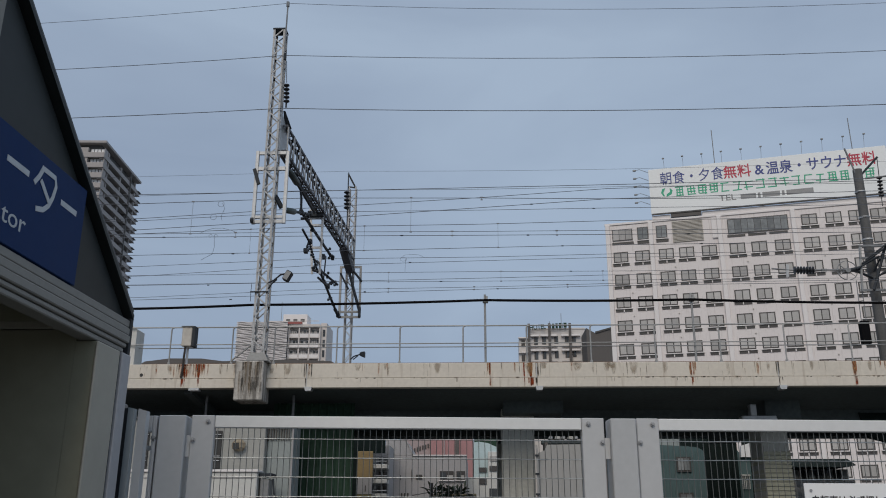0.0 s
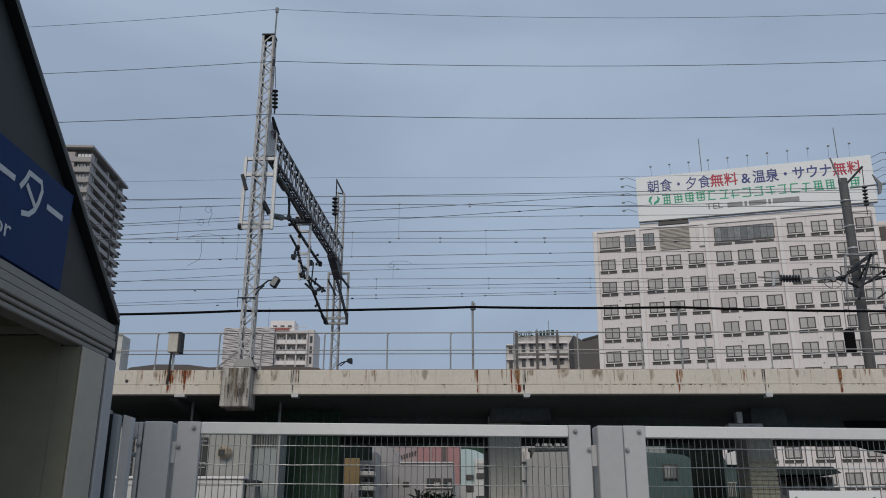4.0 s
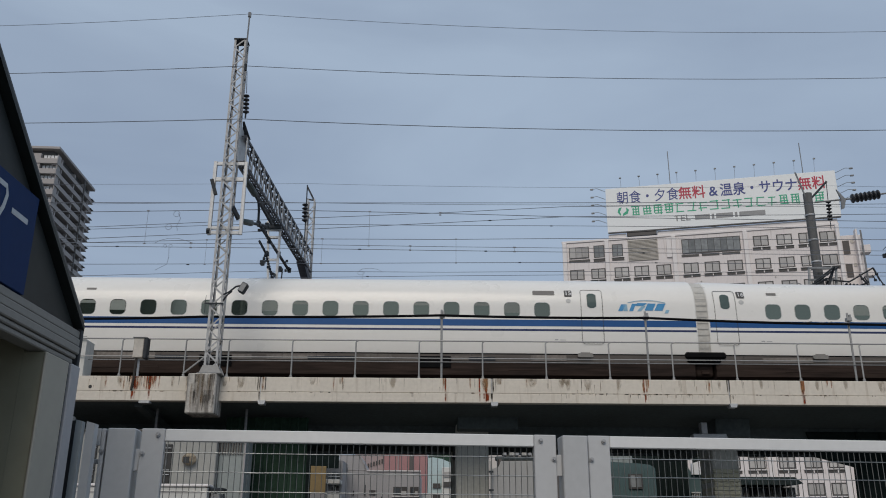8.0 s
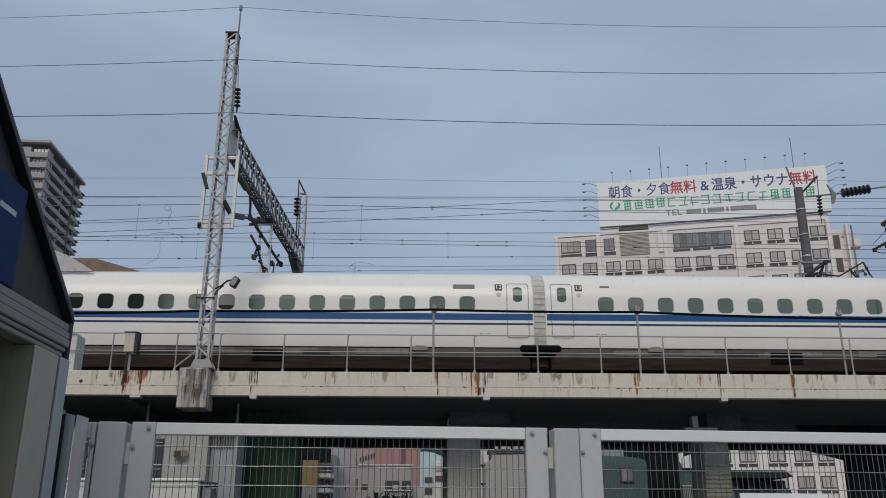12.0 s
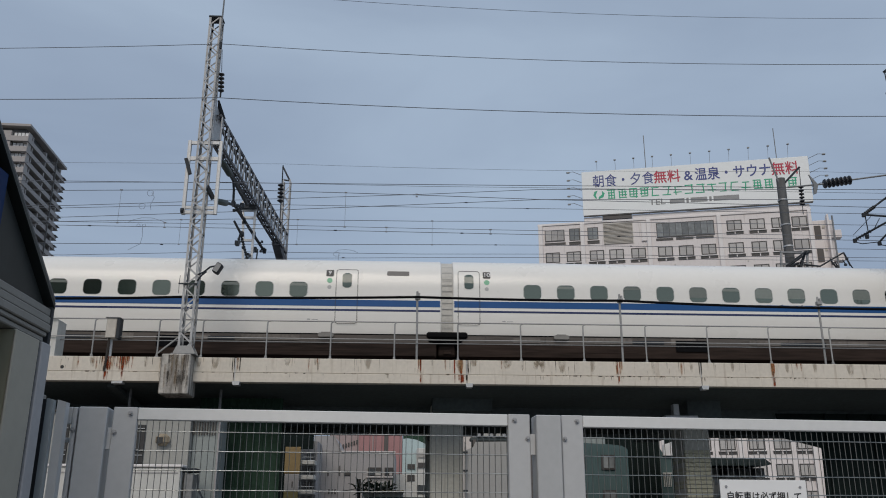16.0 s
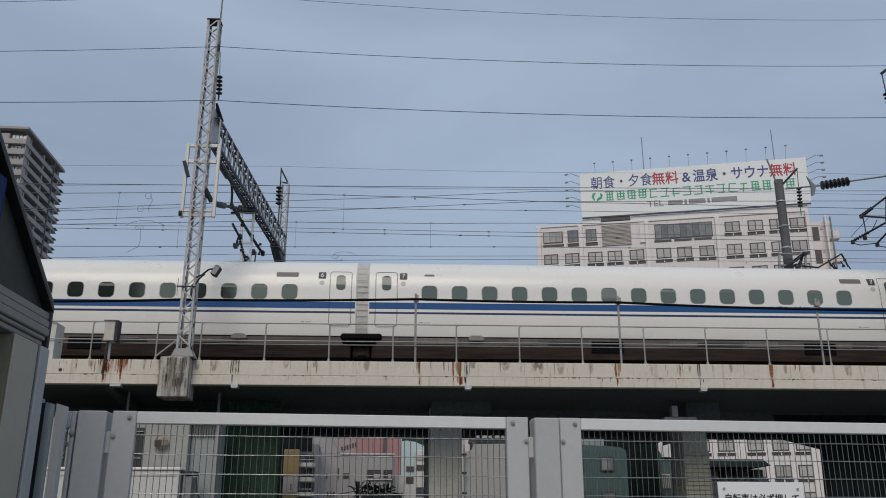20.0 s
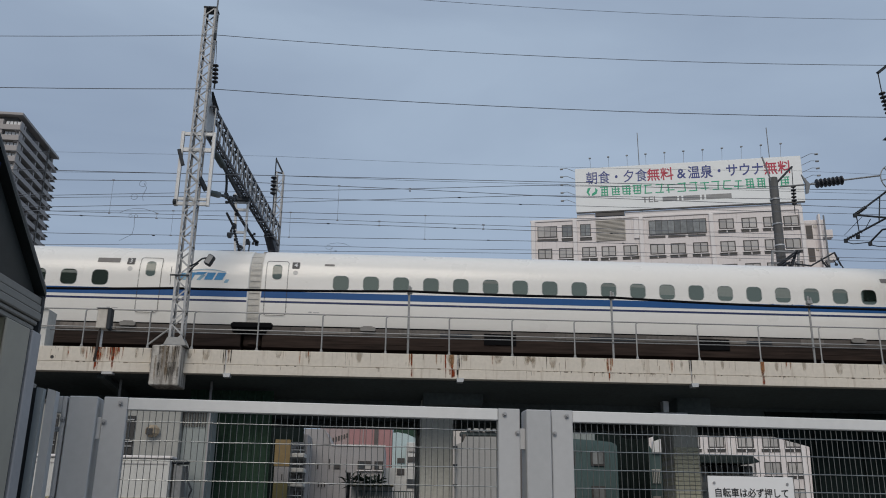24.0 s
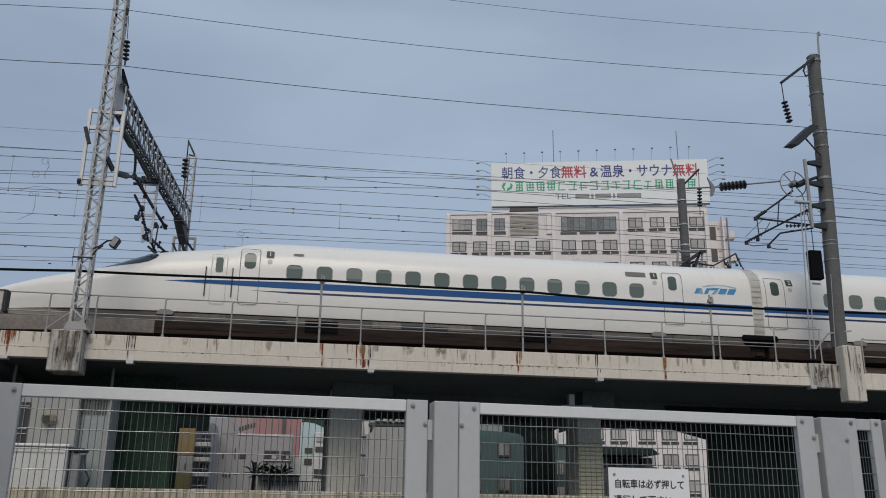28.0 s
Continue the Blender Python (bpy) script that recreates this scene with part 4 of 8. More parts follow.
arm("cantilever_arm", 30.24, 11.27, 31.25, 11.71, 0.035)
for yy, zz in ((29.2, 12.42), (30.7, 12.92), (36.0, 12.8), (33.3, 12.7), (31.0, 11.9), (30.3, 11.3)):
    part("wire_clamp", Geo().box(CX - 0.06, yy - 0.12, zz - 0.08, CX + 0.08, yy + 0.12, zz + 0.08, 0.015), M_ARM, gantry)
fit = random.Random(8)
for (ya, za), (yb, zb), n in (((29.3, 12.45), (32.4, 12.62), 9), ((30.2, 11.8), (32.5, 11.3), 7), ((33.3, 11.42), (37.8, 12.0), 9), ((33.4, 11.4), (38.0, 10.75), 6), ((32.5, 12.6), (36.0, 12.8), 6)):
    for k in range(n):
        q = fit.random()
        y, z = ya + (yb - ya) * q, za + (zb - za) * q
        dx, dy, dz = fit.uniform(-0.12, 0.12), fit.uniform(-0.3, 0.3), fit.uniform(-0.2, 0.14)
        part("fitting", Geo().tube([(CX + 0.05, y, z), (CX + dx, y + dy, z + dz)], fit.uniform(0.018, 0.04), 5).box(CX + dx - 0.04, y + dy - 0.05, z + dz - 0.05, CX + dx + 0.05, y + dy + 0.05, z + dz + 0.04, 0.01), M_ARM, gantry)
# hanging ladder frame and the cantilevers over the far track
part("drop_leg", Geo().bar((-6.80, 33.0, 13.95), (-6.60, 33.0, 11.2), 0.09, 0.08, (0, 1, 0)), M_GALV, gantry, "light grey leg of the hanging frame")
part("drop_leg", Geo().bar((-6.27, 33.0, 13.95), (-6.30, 33.0, 11.2), 0.09, 0.08, (0, 1, 0)), M_GALV, gantry)
for z, x0, x1, d in ((13.62, -6.78, -6.30, 0.10), (13.26, -6.74, -6.30, 0.05), (12.30, -6.67, -6.31, 0.05), (11.35, -6.60, -6.32, 0.05)):
    part("drop_rung", Geo().box(x0, 32.97, z - d, x1, 33.03, z + d, 0.006), M_GALV, gantry)
part("drop_shoe", Geo().box(-6.85, 32.85, 13.60, -6.22, 33.15, 13.79, 0.02), M_ARM, gantry)
string(33.3, 11.45, 37.8, 12.07, 14, 0.075)
arm("cantilever_arm", 33.3, 11.41, 38.2, 10.70, 0.055)
arm("cantilever_arm", 33.0, 11.04, 35.4, 11.32, 0.05)
arm("cantilever_arm", 32.1, 11.17, 33.9, 12.19, 0.045)
arm("cantilever_arm", 34.2, 11.30, 34.5, 12.4, 0.03)
for yy, zz in ((33.4, 11.4), (38.1, 10.72), (35.2, 11.3), (33.9, 12.2)):
    part("wire_clamp", Geo().box(CX - 0.06, yy - 0.14, zz - 0.09, CX + 0.08, yy + 0.14, zz + 0.09, 0.015), M_ARM, gantry)

# far mast
F0, F1, G0, G1 = -6.27, -5.90, 39.4, 39.8
far_mast = part("mast", lattice(Geo(), F0, F1, G0, G1, 6.4, 17.55, 0.40, 0.06, 0.035), M_LATTICE, gantry, "far lattice mast")
part("tip_rod", Geo().tube([(-6.30, 39.45, 15.4), (-6.32, 39.45, 18.3)], 0.03, 6).bar((-6.32, 39.45, 18.22), (-5.92, 39.45, 17.45), 0.08, 0.08).bar((-6.30, 39.45, 17.55), (-5.90, 39.45, 17.48), 0.06, 0.06), M_ARM, far_mast)
part("insulator_string", insulators(Geo(), (-6.36, 39.4, 17.3), (-6.34, 39.4, 16.3), 5, 0.15), M_INSUL, far_mast, smooth=True)
for x in (-6.46, -5.52):
    part("bracket_channel", Geo().box(x - 0.05, 39.15, 10.85, x + 0.05, 39.25, 13.38, 0.006), M_RAILING, far_mast)
for z in (13.33, 11.15, 10.90):
    part("bracket_rung", Geo().box(-6.41, 39.16, z - 0.05, -5.57, 39.24, z + 0.05, 0.006), M_RAILING, far_mast)
part("knee_brace", Geo().bar((-6.22, 38.2, 14.0), (-6.0, 39.2, 13.1), 0.36, 0.3), M_BEAM, far_mast)
for p, q, r in (((-6.10, 39.1, 13.2), (-5.52, 39.1, 11.2), 0.075), ((-6.0, 39.1, 13.3), (-5.45, 39.1, 12.6), 0.06), ((-6.46, 39.05, 13.0), (-6.05, 39.05, 12.2), 0.05), ((-6.62, 38.8, 11.2), (-6.42, 39.1, 10.85), 0.08)):
    part("brace_rod", Geo().tube([p, q], r, 6), M_ARM, far_mast, smooth=True)
part("strut_foot", Geo().box(-5.56, 39.0, 10.85, -5.44, 39.14, 11.35, 0.02), M_ARM, far_mast)


def lamp(x, y, z, s, parent):
    a = part("lamp_arm", Geo().tube([(x, y, z), (x + 0.25 * s, y - 0.1, z + 0.18 * s), (x + 0.62 * s, y - 0.15, z + 0.28 * s)], 0.03, 6).tube([(x + 0.2 * s, y - 0.05, z), (x + 0.5 * s, y - 0.15, z + 0.2 * s)], 0.025, 6), M_ARM, parent, smooth=True)
    g = Geo().loft([[(x + (0.62 + t) * s, y - 0.15 + ry * a_ * s, z + (0.30 - 0.1 * t + rz_ * a_) * s) for ry, rz_ in ((-1, -0.8), (1, -0.8), (1, 0.8), (-1, 0.8))] for t, a_ in ((0, 0.10), (0.12, 0.16), (0.28, 0.2), (0.32, 0.2))])
    part("floodlight", g, M_ARM, a, "dark floodlight housing")


fl = part("lamp_arm", Geo().tube([(-6.68, 26.44, 9.0), (-6.5, 26.42, 9.08), (-6.30, 26.4, 9.25), (-6.12, 26.38, 9.28)], 0.028, 6).tube([(-6.68, 26.44, 8.8), (-6.55, 26.42, 8.98), (-6.4, 26.4, 9.1)], 0.024, 6), M_ARM, gantry, smooth=True)
part("floodlight", Geo().box(-0.13, -0.12, -0.17, 0.07, 0.16, 0.17, 0.03, pose(-6.03, 26.36, 9.18, 0, 28, 0)), M_ARM, fl, "dark floodlight housing")
part("floodlight_face", Geo().box(-0.11, -0.126, -0.14, 0.05, -0.121, 0.14, 0.0, pose(-6.03, 26.36, 9.18, 0, 28, 0)), M_GALVDARK, fl)
lamp(-5.92, 39.5, 8.95, 0.75, gantry)
part("earth_wire", Geo().tube([(-7.22, 26.45, 8.98), (-7.23, 26.45, 8.7), (-7.22, 26.45, 8.4)], 0.009, 5), M_ARM, gantry)
part("earth_bar", Geo().box(-7.24, 26.4, 8.68, -6.66, 26.44, 8.72), M_ARM, gantry)

# ---- concrete pole beside the track, with brackets, tensioner and cantilever ----
pole = thing("catenary_pole", "tall weathered spun-concrete pole with steel brackets", "pole")
PX, PY = 18.14, 27.0
column = part("column", Geo().tube([(17.98, PY, 7.06), (18.15, PY, 12.0), (18.33, PY, 18.3)], [0.26, 0.25, 0.235], 16), M_POLE, pole, smooth=True)


def px(z):
    return 17.98 + (z - 7.06) * 0.0311


for z, d in ((18.1, 0.05), (16.7, 0.02), (15.1, 0.03), (14.55, 0.02), (13.3, 0.05), (12.4, 0.04), (11.6, 0.04), (10.9, 0.02), (10.75, 0.02), (10.2, 0.02)):
    part("band_clamp", Geo().tube([(px(z), PY, z - d), (px(z), PY, z + d)], 0.262, 14), M_GALVDARK, column, smooth=True)
part("tip_rod", Geo().tube([(18.50, PY - 0.1, 17.9), (18.58, PY - 0.1, 19.3), (18.62, PY - 0.1, 19.38), (18.66, PY - 0.1, 19.2)], 0.035, 6), M_GALVDARK, pole, smooth=True)
for z in (17.6, 17.0, 16.2, 15.6, 12.0, 11.2):
    part("step_bolt", Geo().tube([(px(z) - 0.2, PY - 0.05, z), (px(z) - 0.4, PY - 0.08, z), (px(z) - 0.4, PY - 0.08, z + 0.06)], 0.012, 5), M_GALVDARK, column)
part("cap", Geo().tube([(18.33, PY, 18.3), (18.33, PY, 18.42)], [0.25, 0.15], 14), M_GALV, pole, smooth=True)
b = part("top_bracket", Geo().bar((18.2, 26.75, 18.12), (16.64, 26.6, 16.85), 0.1, 0.1), M_ARM, pole, "dark slanting bracket arm")
part("hook", Geo().tube([(17.85, 26.7, 17.35), (17.7, 26.65, 17.25), (17.6, 26.6, 17.45), (17.72, 26.6, 17.7)], 0.035, 6), M_ARM, b, smooth=True)
g = Geo().tube([(16.65, 26.6, 16.85), (16.68, 26.6, 16.1)], 0.02, 5)
insulators(g, (16.68, 26.6, 16.1), (16.79, 26.55, 15.2), 6, 0.12)
part("insulator_string", g, M_INSUL, b, smooth=True)
part("bird_guard", Geo().add([(16.62, 26.4, 14.32), (16.95, 26.4, 14.3), (17.85, 26.4, 15.12), (17.55, 26.4, 15.16), (16.62, 26.9, 14.38), (16.95, 26.9, 14.36), (17.85, 26.9, 15.18), (17.55, 26.9, 15.22)], [(0, 1, 2, 3), (7, 6, 5, 4), (0, 4, 5, 1), (1, 5, 6, 2), (2, 6, 7, 3), (3, 7, 4, 0)]), M_ARM, pole, "dark bracket platform")
part("guard_stay", Geo().tube([(18.0, 26.75, 14.1), (17.35, 26.65, 14.75)], 0.03, 6), M_ARM, pole, smooth=True)
for z in (13.75, 12.95, 12.1, 11.35):
    part("side_bracket", Geo().plate([(px(z) - 0.2, z - 0.06), (px(z) - 0.72, z + 0.03), (px(z) - 0.72, z + 0.12), (px(z) - 0.2, z + 0.2)], 26.75, 26.9), M_ARM, pole)
part("guide_rail", Geo().box(17.26, 26.68, 11.3, 17.36, 26.78, 13.9, 0.01), M_RAILING, pole, "light grey guide channel")
part("stay_rod", Geo().tube([(16.68, 26.7, 6.6), (16.93, 26.7, 12.2)], 0.02, 6), M_RAILING, pole, smooth=True)
part("stay_rod", Geo().tube([(16.84, 26.7, 6.6), (17.05, 26.7, 12.2)], 0.02, 6), M_RAILING, pole, smooth=True)
part("stay_rod", Geo().tube([(17.55, 26.62, 6.6), (17.75, 26.65, 9.6)], 0.014, 5), M_RAILING, pole, smooth=True)
part("rod_cap", Geo().box(16.75, 26.6, 12.18, 17.25, 26.8, 12.26, 0.01), M_GALV, pole)
# tension wheel
wheel = []
for k in range(25):
    a = 2 * math.pi * k / 24
    wheel.append((17.05 + 0.5 * math.cos(a), 27.2, 13.1 + 0.5 * math.sin(a)))
tw_ = part("tension_wheel", Geo().tube(wheel, 0.02, 6), M_GALVDARK, pole, "thin spoked tensioning wheel", smooth=True)
for k in range(6):
    a = math.pi * k / 3 + 0.2
    part("spoke", Geo().tube([(17.05, 27.2, 13.1), (17.05 + 0.49 * math.cos(a), 27.2, 13.1 + 0.49 * math.sin(a))], 0.02, 5), M_GALVDARK, tw_)
part("hub", Geo().tube([(17.05, 27.05, 13.1), (17.05, 27.35, 13.1)], 0.11, 10), M_GALVDARK, tw_, smooth=True)
part("wheel_arm", Geo().tube([(16.9, 27.1, 12.95), (18.0, 27.0, 13.4)], 0.06, 6), M_ARM, pole, smooth=True)
part("wheel_hub", Geo().tube([(17.1, 27.02, 13.0), (17.5, 27.02, 13.2)], 0.11, 8), M_ARM, pole, smooth=True)
part("counterweight", Geo().box(17.26, 26.98, 9.5, 17.72, 27.25, 10.55, 0.02), M_BLACK, pole, "black counterweight block")
part("weight_chain", Geo().tube([(17.5, 27.1, 10.5), (17.5, 27.1, 11.4), (17.3, 27.1, 12.7)], 0.015, 5), M_ARM, pole)
part("cantilever_arm", Geo().tube([(15.9, 28.0, 11.98), (16.96, 28.0, 12.75), (17.39, 27.8, 13.1)], 0.04, 6), M_ARM, pole, "dark angular cantilever arm over the track", smooth=True)
part("cantilever_arm", Geo().tube([(15.9, 28.0, 11.98), (17.96, 27.1, 11.5)], 0.036, 6), M_ARM, pole, smooth=True)
part("cantilever_arm", Geo().tube([(16.0, 29.0, 11.38), (17.93, 27.1, 12.36)], 0.036, 6), M_ARM, pole, smooth=True)
part("cantilever_arm", Geo().tube([(16.68, 28.6, 11.2), (16.94, 28.2, 11.53), (17.64, 27.2, 11.45)], 0.034, 6), M_ARM, pole, smooth=True)
part("cantilever_strut", Geo().tube([(16.9, 28.0, 12.7), (16.75, 28.0, 11.8)], 0.022, 6), M_ARM, pole, smooth=True)
part("cantilever_strut", Geo().tube([(16.2, 28.4, 11.5), (15.95, 28.0, 11.95)], 0.02, 5), M_ARM, pole, smooth=True)
for x, y, z in ((16.0, 29.0, 11.36), (16.3, 28.7, 11.42), (16.66, 28.6, 11.14), (15.9, 28.0, 11.98)):
    part("wire_clamp", Geo().box(x - 0.06, y - 0.05, z - 0.09, x + 0.06, y + 0.05, z + 0.06, 0.015), M_ARM, pole)
for p, q in (((15.95, 28.0, 12.02), (16.35, 28.0, 12.30)), ((16.05, 28.97, 11.40), (16.45, 28.6, 11.60)), ((17.2, 27.6, 11.97), (17.75, 27.25, 12.22)), ((17.0, 27.9, 11.72), (17.6, 27.4, 11.6))):
    part("insulator", insulators(Geo(), p, q, 6, 0.07), M_INSUL, pole, smooth=True)
part("registration_arm", Geo().tube([(16.0, 29.0, 11.3), (16.2, 28.9, 11.2), (16.75, 28.7, 11.22)], 0.018, 5).tube([(16.66, 28.6, 11.08), (16.9, 28.5, 11.0), (17.3, 28.4, 10.98)], 0.018, 5), M_ARM, pole, smooth=True)
part("hanger_wire", Geo().tube([(16.15, 28.0, 11.92), (15.75, 28.6, 11.42)], 0.010, 5).tube([(16.45, 28.0, 11.85), (16.4, 28.4, 11.55)], 0.014, 5), M_ARM, pole)
part("base_strut", Geo().bar((16.95, 26.9, 6.9), (17.6, 26.95, 7.55), 0.045, 0.045).bar((17.6, 26.95, 7.55), (18.3, 26.7, 7.62), 0.045, 0.045), M_RAILING, pole)

# far pole behind the tracks
pole2 = thing("catenary_pole", "dark concrete pole behind the tracks before the white hotel", "pole")
part("column", Geo().tube([(18.4, 39.5, 6.3), (18.45, 39.5, 18.1)], [0.25, 0.215], 14), M_POLE, pole2, smooth=True)
part("top_bracket", Geo().bar((18.6, 39.4, 17.85), (19.45, 39.4, 18.72), 0.1, 0.1), M_ARM, pole2)
part("top_rod", Geo().tube([(18.3, 39.4, 17.9), (17.95, 39.4, 19.2)], 0.04, 6), M_GALVDARK, pole2)
part("insulator_string", insulators(Geo(), (19.4, 39.4, 17.7), (19.35, 39.4, 16.6), 6, 0.13), M_INSUL, pole2, smooth=True)
part("drop_rod", Geo().tube([(19.43, 39.4, 18.65), (19.33, 39.4, 16.2)], 0.02, 5), M_ARM, pole2)
for z in (16.9, 15.6, 14.5):
    part("band_clamp", Geo().tube([(18.43, 39.5, z), (18.43, 39.5, z + 0.07)], 0.245, 12), M_GALV, pole2, smooth=True)
for p, q in (((17.75, 38.5, 13.25), (18.8, 38.5, 14.0)), ((18.3, 39.2, 13.6), (19.4, 38.5, 13.25)), ((18.8, 38.5, 14.0), (18.4, 39.3, 12.9)), ((19.37, 38.5, 13.25), (20.6, 38.5, 13.95)), ((20.6, 38.5, 13.95), (20.85, 38.5, 13.3)), ((18.5, 39.3, 12.7), (20.2, 38.5, 13.2)), ((19.9, 38.5, 13.6), (20.3, 38.5, 13.0))):
    part("cantilever_arm", Geo().tube([p, q], 0.042, 6), M_ARM, pole2, smooth=True)
for x, z in ((20.3, 13.0), (20.6, 13.9), (20.1, 13.5), (20.85, 13.35), (19.9, 13.65), (20.5, 13.6)):
    part("fitting", Geo().tube([(x, 38.5, z), (x + 0.12, 38.5, z - 0.22)], 0.03, 5).box(x + 0.06, 38.45, z - 0.3, x + 0.18, 38.55, z - 0.2, 0.01), M_ARM, pole2)
FP = 38.9
part("ribbed_insulator", insulators(Geo(), (14.60, FP, 12.90), (15.55, FP, 12.88), 7, 0.19), M_INSUL, pole2, "long dark ribbed insulator", smooth=True)
part("end_plate", Geo().plate([(14.22, 12.55), (14.34, 12.58), (14.40, 13.15), (14.28, 13.2)], FP - 0.02, FP + 0.02), M_GALV, pole2)
part("end_fitting", Geo().tube([(13.6, FP, 12.99), (14.3, FP, 12.92), (14.62, FP, 12.9)], 0.03, 6).tube([(15.5, FP, 12.88), (16.0, FP, 12.9), (16.9, FP, 12.87)], 0.035, 6).box(15.85, FP - 0.05, 12.84, 16.1, FP + 0.05, 12.95, 0.01), M_GALVDARK, pole2, smooth=True)
tw_ = part("tension_wheel", Geo().tube([(17.02 + 0.45 * math.cos(2 * math.pi * k / 24), FP, 12.86 + 0.45 * math.sin(2 * math.pi * k / 24)) for k in range(25)], 0.022, 6), M_GALVDARK, pole2, "thin spoked tensioning wheel", smooth=True)
for k in range(6):
    a = math.pi * k / 3 + 0.35
    part("spoke", Geo().tube([(17.02, FP, 12.86), (17.02 + 0.44 * math.cos(a), FP, 12.86 + 0.44 * math.sin(a))], 0.018, 5), M_GALVDARK, tw_)
part("hub", Geo().tube([(17.02, FP - 0.1, 12.86), (17.02, FP + 0.1, 12.86)], 0.12, 10), M_GALVDARK, tw_, smooth=True)
part("wheel_arm", Geo().tube([(16.95, FP, 12.92), (17.5, FP, 12.80), (18.3, 39.3, 12.6)], 0.06, 6).tube([(17.1, FP, 12.86), (17.6, FP, 12.98)], 0.09, 8), M_ARM, pole2, smooth=True)
for x0, x1 in ((17.76, 17.56), (19.05, 18.78)):
    part("frame_post", Geo().bar((x0, FP, 14.1), (x1, FP, 11.85), 0.09, 0.08, (0, 1, 0)), M_RAILING, pole2, "grey frame channel")
for z, xa, xb in ((14.04, 17.70, 19.1), (13.45, 17.65, 19.0), (11.92, 17.5, 18.85)):
    part("frame_bar", Geo().box(xa, FP - 0.05, z - 0.05, xb, FP + 0.03, z + 0.05, 0.008), M_GALVDARK, pole2)
for p, q, r in (((19.1, 14.08), (17.7, 13.15), 0.055), ((18.85, 13.95), (18.05, 11.9), 0.06), ((18.1, 12.4), (19.35, 13.2), 0.05), ((17.4, 12.9), (18.5, 13.5), 0.05), ((18.9, 11.9), (19.6, 12.4), 0.05)):
    part("frame_brace", Geo().tube([(p[0], FP - 0.1, p[1]), (q[0], FP - 0.1, q[1])], r, 6), M_ARM, pole2, smooth=True)
part("ribbed_insulator", insulators(Geo(), (19.3, FP - 0.1, 13.15), (20.3, FP - 0.1, 13.05), 6, 0.15), M_INSUL, pole2, smooth=True)
part("counterweight", Geo().box(17.27, FP, 9.45, 17.66, FP + 0.3, 10.5, 0.02), M_BLACK, pole2, "black counterweight block")
part("weight_rod", Geo().tube([(17.36, FP + 0.1, 10.5), (17.4, FP + 0.1, 12.4)], 0.02, 5).tube([(17.58, FP + 0.1, 10.5), (17.6, FP + 0.1, 11.85)], 0.02, 5), M_GALVDARK, pole2)

# ---- wires ----
def wire_thing(name, knots, r, label, sag=0.0, material=None):
    pts = []
    for (p, q) in zip(knots[:-1], knots[1:]):
        for k in range(10):
            s = k / 10
            v = Vector(p).lerp(Vector(q), s)
            v.z -= sag * 4 * s * (1 - s)
            pts.append(v)
    pts.append(Vector(knots[-1]))
    return single(name, Geo().wire(pts, r), material or M_WIRE, label, "wire", "overhead wires", smooth=True)


wire_thing("ground_wire", [(-57, 26.5, 18.6), (-31.5, 26.5, 18.6), (-6.64, 26.42, 19.33), (18.6, 26.9, 19.3), (70, 26.9, 19.0)], 0.008, "thin grey wire between mast tips", 0.36)
wire_thing("feeder_wire", [(-57, 26.5, 16.78), (-31.5, 26.5, 16.78), (-6.62, 26.42, 17.23), (17.75, 26.6, 17.2), (70, 26.6, 17.1)], 0.011, "grey feeder wire along the viaduct", 0.27)
wire_thing("feeder_wire", [(-57, 26.5, 15.0), (-31.5, 26.5, 15.0), (-6.55, 26.4, 15.17), (16.8, 26.5, 15.08), (70, 26.5, 14.9)], 0.013, "grey feeder wire under the insulator strings", 0.21)
wire_thing("feeder_wire", [(-70, 39.5, 18.0), (-6.32, 39.45, 18.38), (19.6, 39.4, 18.5), (70, 39.4, 18.5)], 0.007, "thin grey feeder wire on the far side", 0.15)


# lines over the tracks: depth, radius, then place and height along the line
def overhead(y, r, knots):
    return wire_thing("contact_wire", [(x, y, z) for x, z in knots], r, "thin overhead line above the tracks", 0.0)


def dropper(x, y, z0, z1):
    return single("dropper", Geo().tube([(x, y, z0), (x, y, z1)], 0.006, 5).box(x - 0.04, y - 0.015, z0 - 0.03, x + 0.04, y + 0.015, z0 + 0.015).box(x - 0.05, y - 0.015, z1 - 0.015, x + 0.05, y + 0.015, z1 + 0.03), M_WIRE, "thin vertical dropper between overhead lines", "wire", "droppers")


overhead(39.5, 0.01, [(-60, 16.95), (-16.66, 17.22), (-8.46, 17.39), (0.47, 17.35), (6.39, 17.39), (70, 17.52)])
overhead(30.5, 0.013, [(-60, 12.99), (-12.82, 13.33), (-6.51, 13.48), (0.36, 13.39), (4.91, 13.3), (70, 12.91)])
overhead(31.6, 0.012, [(-60, 12.37), (-13.22, 13.13), (-6.73, 13.48), (0.37, 13.85), (5.11, 14.15), (70, 15.38)])
overhead(36.2, 0.012, [(-60, 14.13), (-15.13, 14.71), (-7.7, 15.03), (0.42, 15.03), (5.8, 15.06), (70, 15.17)])
overhead(32.5, 0.013, [(-60, 12.25), (-13.54, 12.98), (-6.89, 13.33), (0.38, 13.77), (5.23, 14.07), (70, 15.27)])
overhead(34.8, 0.013, [(-60, 13.16), (-14.48, 13.6), (-7.36, 13.83), (0.39, 13.87), (5.54, 13.96), (70, 14.3)])
overhead(30.5, 0.01, [(-60, 12.08), (-12.69, 12.1), (-6.44, 12.11), (0.34, 12.06), (4.84, 12.05), (70, 12.01)])
